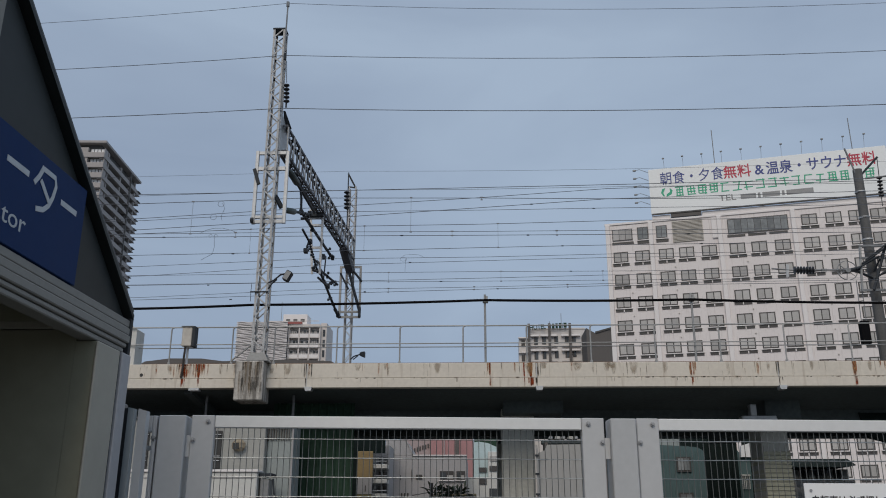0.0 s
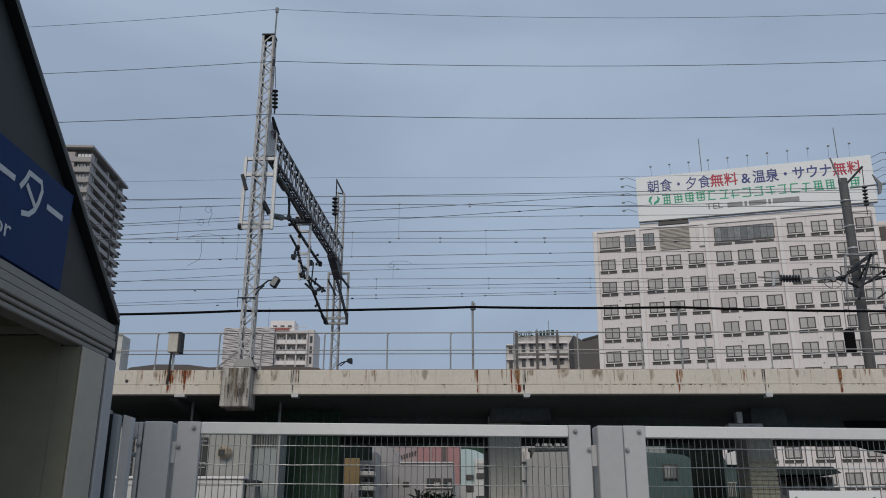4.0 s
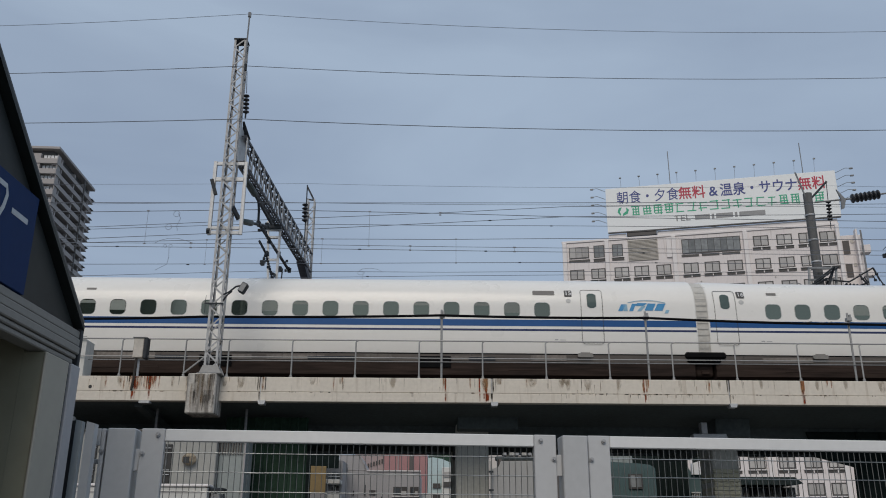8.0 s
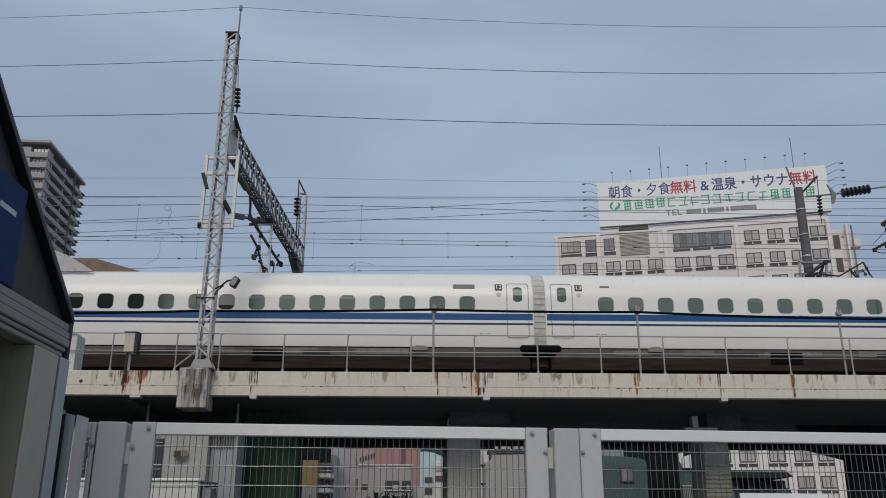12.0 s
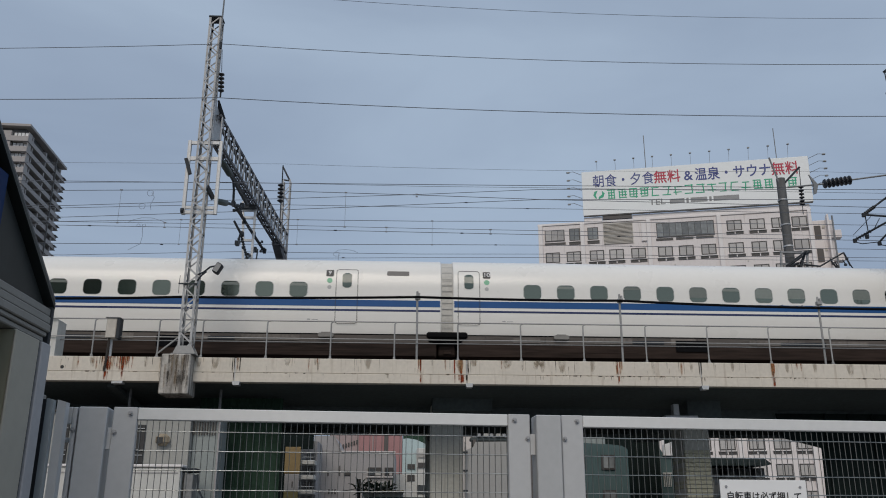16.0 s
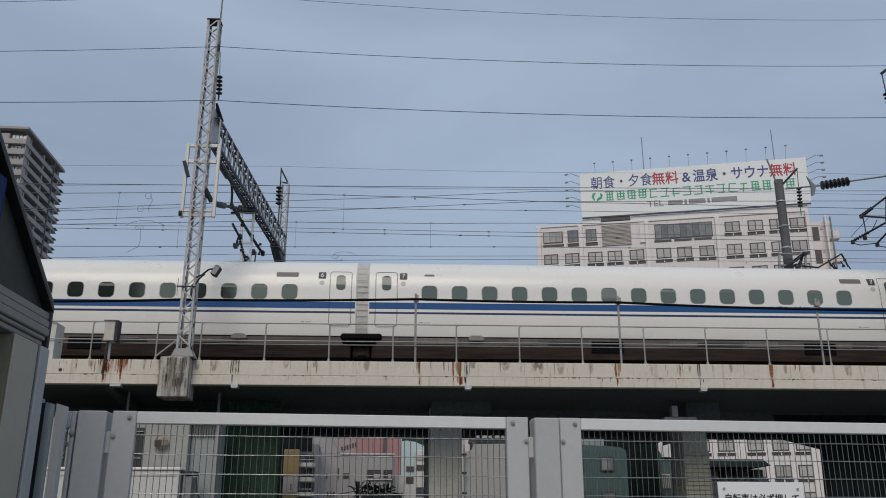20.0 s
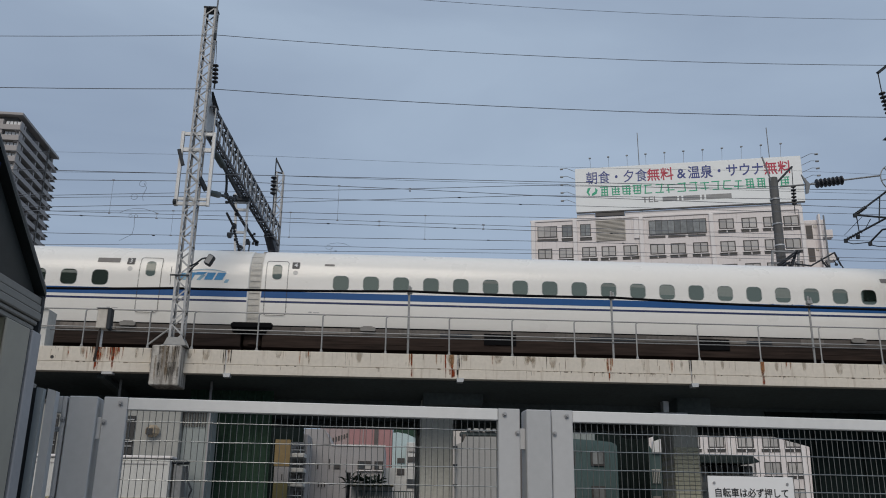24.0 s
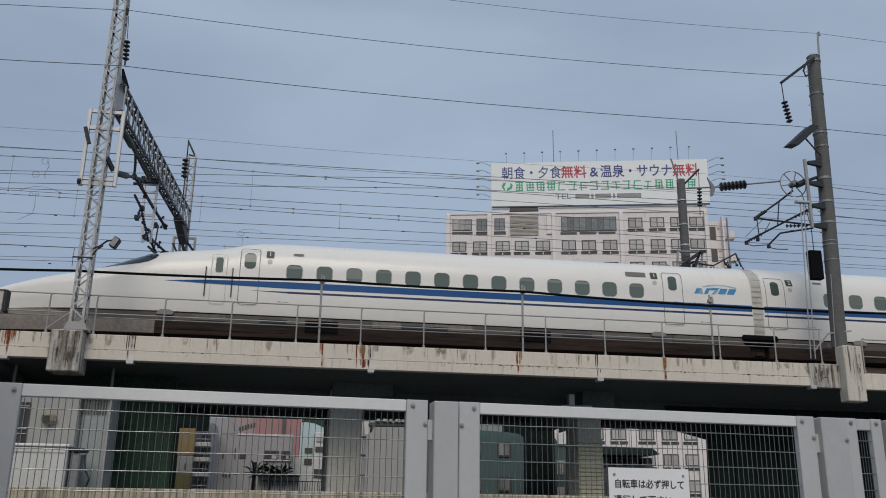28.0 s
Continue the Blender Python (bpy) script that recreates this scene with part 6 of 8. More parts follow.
w = part("window", Geo().box(12.8, -0.07, 31.3, 18.85, -0.003, 32.95), M_FRAMEDARK, hotel, "long band of windows")
for k in range(9):
    part("pane", Geo().box(12.88 + 0.66 * k, -0.085, 31.4, 13.48 + 0.66 * k, -0.0705, 32.85), M_PANEMID, w)
for k in range(3):
    part("vent_slot", Geo().box(12.7 + 2.1 * k, -0.05, 30.95, 14.5 + 2.1 * k, -0.003, 31.2), M_FRAMEDARK, w)
lv = part("louvre", Geo().box(7.1, -0.05, 30.85, 10.3, -0.003, 33.3), M_LOUVRE, hotel, "beige louvre screen")
for k in range(16):
    part("slat", Geo().box(7.15, -0.12, 30.9 + 0.15 * k, 10.25, -0.05, 30.97 + 0.15 * k, 0.01), M_LOUVRE, lv)
part("roof_gap", Geo().box(7.1, -0.13, 33.75, 10.3, 0.2, 34.25), M_FRAMEDARK, hotel)
part("recess", Geo().box(11.2, -0.18, 31.0, 11.74, -0.003, 33.3, 0.02), M_HOTELRIB, hotel)
rs = random.Random(2)
spot = Geo().box(-0.06, -0.1, -0.05, 0.06, 0, 0.05, 0.01).mesh("wall_spot")
for r in range(9):
    for k in (1, 3, 6, 9):
        part("wall_spot", spot, M_LOUVRE, hotel, at=(COLS[k] - 0.55, -0.003, 28.15 - 2.55 * r))
# stair bay with open landings
for k in range(11):
    z = 30.2 - 2.55 * k
    part("landing", Geo().box(30.57, 0.9, z + 0.3, 31.75, 1.9, z + 1.15, 0.03), M_HOTEL, hotel)
    part("opening", Geo().box(29.15, 1.16, z + 0.3, 29.8, 1.195, z + 1.8), M_DARKWALL, hotel)
    part("wall_vent", Geo().box(29.95, 1.13, z + 1.5, 30.25, 1.195, z + 1.8), M_LOUVRE, hotel)
part("stair_post", Geo().box(30.36, 0.42, 0, 30.56, 1.18, 33.0, 0.02), M_HOTELRIB, hotel)
part("drain_pipe", Geo().tube([(30.9, 0.45, 0), (30.9, 0.45, 32.8)], 0.09, 8), M_GALVDARK, hotel, smooth=True)

part("upper_parapet", Geo().box(10.35, 0.02, ROOF - 0.249, 28.75, 0.4, 34.14, 0.03), M_HOTELRIB, hotel)
part("upper_parapet", Geo().box(5.1, 0.02, ROOF - 0.249, 7.05, 0.4, 34.14, 0.03), M_HOTELRIB, hotel)

# billboard on the roof
bb = thing("billboard", "long white roof billboard with navy, red and green lettering", "billboard", at=(14.28, 91.2, 0), rz=HANG)
sheet = part("sheet", Geo().box(5.05, -0.25, 34.28, 29.15, -0.05, 39.5, 0.02), M_BOARD, bb)
part("dark_foot", Geo().box(5.1, -0.2, 34.16, 29.1, -0.04, 34.279), M_FRAMEDARK, bb)
for u, txt, m, wd, bold in ((9.6, "朝食・夕食", M_NAVY, 6.7, 0.006), (14.35, "無料", M_RED, 2.85, 0.02), (16.6, "&", M_NAVY, 0.95, 0.02), (21.3, "温泉・サウナ", M_NAVY, 7.9, 0.02), (26.7, "無料", M_RED, 2.85, 0.02)):
    lettering("lettering", txt, 1.58, m, sheet, pose(u, -0.262, 38.16), 0.01, wd, bold)
# name line and number line as plain shapes
u = 7.75
gl = random.Random(5)
for k in range(17):
    dense = k < 4 or k > 12
    w, y0, y1 = 1.0, -0.27, -0.2505
    rows_at = (36.1, 36.42, 36.74, 37.06) if dense else ((36.08, 37.0) if k % 3 else (36.3, 36.92))
    for z in rows_at:
        a = gl.uniform(0, 0.16)
        part("name_shape", Geo().box(u + a, y0, z, u + w - gl.uniform(0, 0.16), y1, z + 0.11), M_SIGNGREEN, sheet)
    for j in range(3 if dense else 1):
        x = u + (0.12 + 0.32 * j + gl.uniform(-0.05, 0.05) if dense else gl.choice((0.15, 0.45, 0.72)))
        z0, z1 = 36.0 + gl.uniform(0, 0.3), 37.18 - gl.uniform(0, 0.25)
        lean = gl.uniform(-0.04, 0.04) if dense else gl.uniform(-0.22, 0.1)
        part("name_shape", Geo().plate([(x + lean, z0), (x + lean + 0.12, z0), (x + 0.12, z1), (x, z1)], y0 - 0.002, y1), M_SIGNGREEN, sheet)
    u += 1.19
g = Geo().plate([(6.25, 36.6), (6.55, 36.15), (6.62, 36.3), (6.5, 36.6), (6.75, 37.15), (6.4, 37.05)], -0.27, -0.2505).plate([(6.8, 36.1), (7.35, 36.35), (7.5, 36.8), (7.2, 37.1), (7.22, 36.65), (6.85, 36.4)], -0.27, -0.2505)
part("emblem", g, M_SIGNGREEN, sheet)
lettering("lettering", "TEL", 0.95, M_GALVDARK, sheet, pose(13.1, -0.262, 35.33), 0.008, 1.75, 0.01)
for u0, u1 in ((14.45, 16.0), (16.2, 16.45), (16.65, 18.4), (18.6, 18.85), (19.05, 21.7)):
    part("number_bar", Geo().box(u0, -0.262, 35.05, u1, -0.2505, 35.6), M_GALVDARK, sheet)
for k in range(11):
    u, dz = 6.78 + 2.04 * k, 0.036 * (k - 10)
    a = thing("billboard_lamp", "thin lamp on an arm above the billboard", "lamp", "billboard lamps", at=(14.28, 91.2, 0), rz=HANG)
    part("arm", Geo().tube([(u, 0.0, 39.45), (u + 0.02, -0.3, 40.4 + dz), (u - 0.03, -0.8, 40.8 + dz)], 0.020, 5), M_GALV, a)
    part("head", Geo().box(u - 0.14, -0.95, 40.72 + dz, u + 0.10, -0.75, 40.84 + dz, 0.02), M_GALVDARK, a)
for u, s in ((5.0, -1), (29.2, 1)):
    for k in range(5):
        z = 39.25 - (0.82 if s > 0 else 0.95) * k
        a = thing("billboard_lamp", "thin lamp on an arm beside the billboard", "lamp", "billboard lamps", at=(14.28, 91.2, 0), rz=HANG)
        part("arm", Geo().tube([(u, -0.1, z), (u + s * 0.9, -0.6, z + 0.25), (u + s * 1.5, -0.8, z + 0.1)], 0.03, 5), M_GALVDARK, a)
        part("head", Geo().box(u + s * 1.25, -0.95, z - 0.02, u + s * 1.6, -0.75, z + 0.14, 0.03), M_GALVDARK, a)
for u, z1 in ((12.35, 44.1), (26.4, 43.7)):
    single("antenna", Geo().tube([(14.28 + u * 0.971 + 0.2, 91.2 - u * 0.238 + 1.2, 34), (14.28 + u * 0.971 + 0.15, 91.2 - u * 0.238 + 1.2, z1)], 0.05, 5), M_GALVDARK, "thin roof antenna behind the billboard", "antenna")

# ---- other buildings above the viaduct ----
def slab_block(name, label, x, y, rz, w, d, h, material, floors, first, pitch, cols, win, pane, rail=None, side=True):
    """A building with a grid of windows on its near face (local y = 0) and its right side."""
    b = thing(name, label, "building", at=(x, y, 0), rz=rz)
    part("wall", Geo().box(0, 0, 0, w, d, h, 0.05), material, b)
    part("roof_edge", Geo().box(-0.12, -0.12, h, w + 0.12, d + 0.12, h + 0.3, 0.03), material, b)
    ww, wh = win
    fr = Geo().box(-0.07, -0.06, -0.07, ww + 0.07, 0, wh + 0.07).mesh("window")
    pn = Geo().box(0, -0.075, 0, ww / 2 - 0.03, -0.0605, wh).mesh("pane")
    for f in range(floors):
        for c in cols:
            o = part("window", fr, M_FRAMEDARK, b, at=(c, -0.003, first - pitch * f))
            part("pane", pn, pane, o)
            part("pane", pn, pane, o, at=(ww / 2 + 0.03, 0, 0))
    return b


# small grey hotel: projecting bays with ledges, pilasters, the hotel's own name kept as plain bars
ub = slab_block("small_hotel_building", "low grey hotel with small dark windows and ledges", 10.3, 170, -2, 11.0, 14, 39.2, M_URB, 0, 0, 3, (), (0.8, 1.2), M_PANE)
part("side_block", Geo().box(-2.1, 1.5, 0, -0.02, 12, 38.1, 0.05), M_URB, ub)
ub_win = Geo().box(0, -0.12, 0, 0.75, -0.003, 1.45).mesh("window")
ub_pane = Geo().box(0.32, -0.16, 0.05, 0.7, -0.1205, 1.4).mesh("pane")
for f in range(6):
    z = 36.1 - 2.95 * f
    for u in (0.9, 2.5, 4.9, 7.0, 8.4):
        o = part("window", ub_win, M_FRAMEDARK, ub, at=(u, 0, z + 0.06 * u))
        part("pane", ub_pane, M_PANEDARK, o)
    for u0, u1 in ((0.2, 1.9), (2.1, 5.4), (6.3, 10.0)):
        part("ledge", Geo().box(u0, -0.75, z + 1.62, u1, -0.003, z + 1.95, 0.04), M_HOTELRIB, ub)
        part("ledge_shadow_gap", Geo().box(u0, -0.5, z - 0.45, u1, -0.003, z - 0.2, 0.03), M_URB, ub)
    part("window", Geo().box(-1.6, 1.4, z, -0.9, 1.497, z + 1.3), M_FRAMEDARK, ub)
    part("ledge", Geo().box(-2.2, 0.9, z + 1.6, -0.1, 1.497, z + 1.85, 0.03), M_HOTELRIB, ub)
for u in (-0.35, 3.7, 7.75):
    part("pilaster", Geo().box(u, -0.95, 0, u + 0.5, -0.76, 40.3, 0.04), M_DARKWALL, ub)
for k, (u0, u1) in enumerate(((3.75, 4.3), (4.5, 5.0), (5.2, 5.65), (5.85, 6.3), (6.45, 6.6), (6.8, 7.4))):
    part("sign_bar", Geo().box(u0, -0.9, 38.9 + 0.07 * u0, u1, -0.8, 39.9 + 0.07 * u0), M_GREENNET, ub)
lettering("roof_letters", "HOTEL", 1.35, M_GREENNET, ub, pose(1.65, -0.85, 39.52, 0, -4, 0), 0.05, 3.2, 0.03)
part("antenna", Geo().tube([(6.6, 3, 39.2), (6.6, 3, 43.2)], 0.06, 5), M_GALVDARK, ub)
part("antenna", Geo().tube([(4.2, 3, 39.2), (4.2, 3, 41.6)], 0.06, 5), M_GALVDARK, ub)
dw = thing("dark_wall_building", "dark brown windowless building beside the white hotel", "building")
part("wall", Geo().plate([(20.35, 0), (25.2, 0), (25.2, 37.2), (22.0, 36.3), (20.35, 37.3)], 160, 168), M_DARKWALL, dw)
part("coping", Geo().bar((22.0, 159.95, 36.4), (25.2, 159.95, 37.3), 0.3, 0.3), M_FRAMEDARK, dw)

ap = thing("apartment_building", "pale apartment house with stacked balconies and red roof trim", "building")
part("wall", Geo().box(-56.1, 250.9, 0, -46.8, 262, 58.9, 0.05), M_URB, ap)
for k in range(4):
    part("divider", Geo().box(-56.15 + 3.07 * k, 249.7, 0, -55.75 + 3.07 * k, 250.89, 58.9, 0.04), M_APT, ap)
for f in range(8):
    z = 58.2 - 3.1 * f
    part("floor_slab", Geo().box(-56.2, 249.6, z - 0.25, -46.7, 250.89, z, 0.03), M_APT, ap)
    if f:
        for k in range(3):
            part("balcony", Geo().box(-55.72 + 3.07 * k, 249.62, z + 0.001, -53.1 + 3.07 * k, 249.8, z + 1.05, 0.03), M_HOTELRIB, ap)
            w = part("window", Geo().box(-55.5 + 3.07 * k, 250.8, z + 0.1, -54.1 + 3.07 * k, 250.89, z + 2.3), M_FRAMEDARK, ap)
            for q in range(2):
                part("pane", Geo().box(-55.4 + 3.07 * k + 0.65 * q, 250.76, z + 0.2, -54.85 + 3.07 * k + 0.65 * q, 250.799, z + 2.2), M_PANE if (k + f + q) % 3 else M_PANEDARK, w)
            part("side_window", Geo().box(-53.9 + 3.07 * k, 250.8, z + 0.9, -53.3 + 3.07 * k, 250.89, z + 2.2), M_PANEDARK, ap)
            part("balcony_rail", Geo().box(-55.72 + 3.07 * k, 249.66, z + 1.2, -53.1 + 3.07 * k, 249.74, z + 1.28), M_HOTELRIB, ap)
part("parapet", Geo().box(-56.2, 249.6, 58.3, -46.7, 251, 59.0, 0.05), M_APT, ap)
part("side_wing", Geo().box(-46.69, 251, 0, -44.9, 262, 59.6, 0.05), M_APT, ap)
for f in range(6):
    part("window", Geo().box(-46.0, 250.9, 55.5 - 3.1 * f, -45.3, 250.995, 57.6 - 3.1 * f), M_PANEDARK, ap)
part("roof_trim", Geo().box(-60.0, 249.2, 59.01, -52.0, 249.5, 59.7), M_APTRED, ap)
part("roof_rail", Geo().box(-62.0, 249.1, 59.75, -47.0, 249.2, 59.95), M_APT, ap)
hut2 = part("roof_hut", Geo().box(-58.4, 252, 59.0, -51.1, 258, 62.6, 0.05), M_HOTELRIB, ap)
for k in range(3):
    part("window", Geo().box(-57.5 + 2.2 * k, 251.9, 60.2, -56.3 + 2.2 * k, 251.995, 61.1), M_FRAMEDARK, hut2)
part("antenna", Geo().tube([(-59.0, 252, 59), (-59.0, 252, 66.5)], 0.07, 5), M_GALVDARK, ap)
sl = thing("slatted_building", "building clad in wavy white horizontal slats", "building")
part("wall", Geo().box(-71.0, 248, 0, -56.3, 260, 59.4), M_GREYWALL, sl)
for k in range(34):
    z = 46 + 0.40 * k
    a = [(-71.2 + 0.8 * j, z + 0.10 * math.sin(j * 1.1 + k * 1.7)) for j in range(20)]
    part("slat", Geo().plate(a + [(x, zz + 0.2) for x, zz in a[::-1]], 247.7, 247.95), M_SLAT, sl)

lr_ = thing("low_roof_building", "low hall with a wide shallow brown roof behind the viaduct", "building")
part("wall", Geo().box(-54, 140, 0, -24, 165, 26.5, 0.05), M_MAUVE, lr_)
part("roof", Geo().plate([(-56, 26.5), (-22.5, 26.5), (-23.8, 27.25), (-30.5, 27.6), (-41.7, 27.35), (-45.2, 27.8), (-50.4, 27.85), (-54.6, 27.35)], 138.5, 166), M_DARKWALL, lr_)

# tall apartment tower
tw = thing("apartment_tower", "tall brown-grey apartment tower with stacked balconies", "building", at=(-119.0, 250.0, 0), rz=3)
TZ = 120.0
DP = 34.5
# wall behind the balconies, darkened for the recess shade
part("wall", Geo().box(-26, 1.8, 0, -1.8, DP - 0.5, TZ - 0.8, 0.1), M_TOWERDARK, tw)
part("roof_slab", Geo().box(-26.2, -0.3, TZ - 0.9, 0.3, DP + 0.3, TZ, 0.1), M_TOWER, tw)
for f in range(26):
    z = TZ - 5.75 - 3.5 * f
    part("balcony", Geo().box(-26, 0.0, z, 0.0, 0.5, z + 1.75, 0.08), M_TOWER, tw)
    for k in range(4):
        part("window", Geo().box(-5.0 + 1.1 * k, 1.6, z + 1.8, -4.15 + 1.1 * k, 1.79, z + 3.4), M_SIGN, tw)
    part("pier", Geo().box(-8.8, 0.3, z + 1.751, -5.4, 1.79, z + 3.499), M_TOWER, tw)
    part("balcony", Geo().box(-0.5, 0.51, z, 0.0, DP, z + 1.55, 0.08), M_TOWER, tw)
    part("floor_slab", Geo().box(-1.79, 0.51, z - 0.25, 0.25, DP + 0.1, z - 0.001, 0.04), M_TOWER, tw)
    for y in (4.2, 16.0, 24.6):
        part("divider", Geo().box(-1.75, y, z + 1.551, -0.15, y + 0.7, z + 3.24), M_TOWER, tw)
    part("corner_panel", Geo().box(-0.3, 0.5, z + 1.552, -0.1, 3.2, z + 3.24), M_TOWER, tw)
    part("end_fin", Geo().box(-0.6, DP - 4.5, z + 1.552, -0.05, DP - 3.9, z + 3.24), M_TOWER, tw)
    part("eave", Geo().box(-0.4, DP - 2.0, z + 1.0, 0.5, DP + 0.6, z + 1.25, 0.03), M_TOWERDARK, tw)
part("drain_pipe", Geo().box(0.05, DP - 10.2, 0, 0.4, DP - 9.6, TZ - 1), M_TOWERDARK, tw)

# ---- buildings across the street, mirrored in the train's windows ----
ob_ = thing("office_building", "dark grey office block across the street, mirrored in windows", "building")
part("wall", Geo().box(-62, -31, 0, -27.7, -25, 26.5, 0.05), M_DARKWALL, ob_)
part("roof_edge", Geo().box(-62.15, -31.15, 26.501, -27.6, -24.85, 26.9, 0.03), M_DARKWALL, ob_)
for f in range(6):
    for k in range(8):
        part("window", Geo().box(-61 + 4.1 * k, -24.999, 3.2 + 3.5 * f, -58 + 4.1 * k, -24.94, 4.9 + 3.5 * f), M_CABGLASS, ob_)
st_ = thing("slim_tower", "slim dark stair tower across the street, mirrored in windows", "building")
part("wall", Geo().box(-21.9, -27, 0, -17.5, -25, 26.0, 0.05), M_DARKWALL, st_)
part("roof_edge", Geo().box(-22.0, -27.1, 26.001, -17.4, -24.9, 26.3, 0.03), M_DARKWALL, st_)
for f in range(7):
    part("window", Geo().box(-19.4, -24.999, 2.6 + 3.4 * f, -18.2, -24.95, 4.2 + 3.4 * f), M_CABGLASS, st_)

# ---- street scene under the viaduct ----
shed = thing("white_house", "white rendered house wall with small barred window", "building")
part("wall", Geo().box(-12.8, 26.1, 0, -6.38, 27.6, 4.66, 0.02), M_HOUSE, shed)
part("wall", Geo().box(-6.37, 26.4, 0, -5.62, 27.6, 4.66, 0.02), M_RETURN, shed, "pale grey return wall")
part("wall_edge", Geo().tube([(-5.60, 26.36, 0), (-5.60, 26.36, 4.62)], 0.03, 6), M_GREYWALL, shed, smooth=True)
part("gutter", Geo().box(-12.8, 26.0, 4.661, -5.6, 27.6, 4.72, 0.02), M_DARKWALL, shed)
for wx in (-7.95, -10.15):
    wnd = part("window", Geo().box(wx, 26.04, 3.2, wx + 0.27, 26.096, 4.3), M_GAP, shed)
    for zb in (3.42, 3.55, 4.18):
        part("window_bar", Geo().box(wx + 0.01, 26.0, zb, wx + 0.26, 26.03, zb + 0.02), M_GALV, wnd)
    part("window_bar", Geo().box(wx + 0.13, 26.0, 3.2, wx + 0.145, 26.039, 4.3), M_GALVDARK, wnd)
for k in range(9):
    part("louvre", Geo().box(-6.36 + 0.078 * k, 26.34, 4.05, -6.33 + 0.078 * k, 26.399, 4.55), M_DARKWALL, shed)
ac = thing("vent_hood", "small rounded beige vent hood on the white wall", "vent", at=(-7.33, 25.86, 3.66))
part("hood", Geo().box(0, 0, 0.03, 0.40, 0.238, 0.38, 0.11), M_HOODBROWN, ac)
part("mouth", Geo().box(0.06, -0.012, 0.09, 0.24, -0.001, 0.27), M_GAP, ac)
wb = thing("white_tank", "white steel box standing before the house", "tank")
part("body", Geo().box(-10.2, 25.2, 0, -6.32, 25.7, 3.04, 0.03), M_WHITEWALL, wb)
part("lid", Geo().box(-10.25, 25.15, 3.041, -6.28, 25.74, 3.12, 0.02), M_HOTELRIB, wb)
part("seam", Geo().box(-10.1, 25.185, 2.88, -6.4, 25.197, 2.91), M_GREYWALL, wb)
part("plinth_line", Geo().box(-10.1, 25.18, 1.94, -6.35, 25.198, 1.99), M_GREYWALL, wb)
part("meter_box", Geo().box(-6.26, 25.35, 0, -6.0, 25.8, 2.87, 0.02), M_GALVDARK, wb)
part("meter_lid", Geo().box(-6.3, 25.3, 2.92, -5.92, 25.85, 3.03, 0.02), M_ARM, wb)
part("hose", Geo().tube([(-5.9, 25.4, 2.87), (-5.85, 25.35, 2.48), (-5.7, 25.3, 2.23), (-5.8, 25.3, 1.88), (-5.3, 25.3, 1.6)], 0.03, 6), M_ARM, wb, smooth=True)
single("low_wall", Geo().box(-20, 22.4, 0, 18, 22.9, 1.95, 0.03), M_SANDY, "weathered sandy low concrete wall along the viaduct foot", "wall", kind="structure")
nt_ = thing("sheeting_wall", "dark green sheeting hung under the viaduct", "sheeting")
part("sheet", Geo().box(-6.75, 28.6, 0, -4.08, 28.64, 5.45), M_GREENNET, nt_)
for k in range(10):
    part("fold", Geo().tube([(-6.6 + 0.27 * k, 28.595, 0), (-6.58 + 0.27 * k, 28.57, 5.45)], 0.045, 6), M_GREENNET, nt_, smooth=True)
part("sheet", Geo().box(-14.0, 34.2, 0, -8.2, 34.3, 5.4), M_GREENNET, nt_)
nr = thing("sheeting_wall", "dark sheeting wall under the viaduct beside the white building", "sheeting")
# sloped upper left corner stands in for the darkness under the girder
part("sheet", Geo().plate([(14.3, 0), (28, 0), (28, 5.3), (12.9, 5.3), (13.1, 4.45), (14.4, 4.12)], 30.2, 30.26), M_NETSHADE, nr)
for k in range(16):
    part("fold", Geo().tube([(14.6 + 0.84 * k, 30.19, 0), (14.62 + 0.84 * k, 30.16, 5.3)], 0.05, 6), M_NETSHADE, nr, smooth=True)
# plain near-black sheets added to fill the gap
dk = thing("dark_gap_fill", "near-black sheets filling the gap between teal house and pier", "sheeting")
part("sheet", Geo().box(11.35, 45.2, 0, 13.0, 45.3, 6.3), M_NETSHADE, dk)
part("sheet", Geo().box(11.2, 56.4, 0, 15.0, 56.5, 9.0), M_NETSHADE, dk)
part("sheet", Geo().box(13.85, 47.2, 0, 15.0, 47.25, 6.6), M_NETSHADE, dk)
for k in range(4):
    part("fold", Geo().tube([(11.6 + 0.38 * k, 45.18, 0), (11.62 + 0.38 * k, 45.15, 6.3)], 0.06, 6), M_NETSHADE, dk, smooth=True)
yb = thing("ochre_panel", "ochre coloured board above grey boxes", "panel")
part("board", Geo().box(-6.27, 45.7, 3.98, -5.48, 45.83, 5.32, 0.02), M_YELLOW, yb)
part("board", Geo().box(-6.24, 45.7, 0.0, -5.52, 45.83, 3.15, 0.02), M_OLIVEBOARD, yb)
part("panel", Geo().box(-6.24, 45.7, 3.16, -5.50, 45.83, 3.97, 0.02), M_GREYWALL, yb)
part("dent", Geo().box(-5.86, 45.69, 3.3, -5.8, 45.699, 3.6), M_DARKWALL, yb)
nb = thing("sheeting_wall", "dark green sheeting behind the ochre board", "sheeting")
part("sheet", Geo().box(-9.0, 45.86, 0, -5.62, 45.9, 6.6), M_NETSHADE, nb)
part("sheet", Geo().box(-5.619, 45.86, 5.22, -4.86, 45.9, 6.6), M_NETSHADE, nb)
bs = thing("balcony_stack", "stack of small white balconies with dark openings", "building")
part("wall", Geo().box(-6.0, 47.0, 0, -4.75, 49.5, 5.75, 0.03), M_GREYWALL, bs)
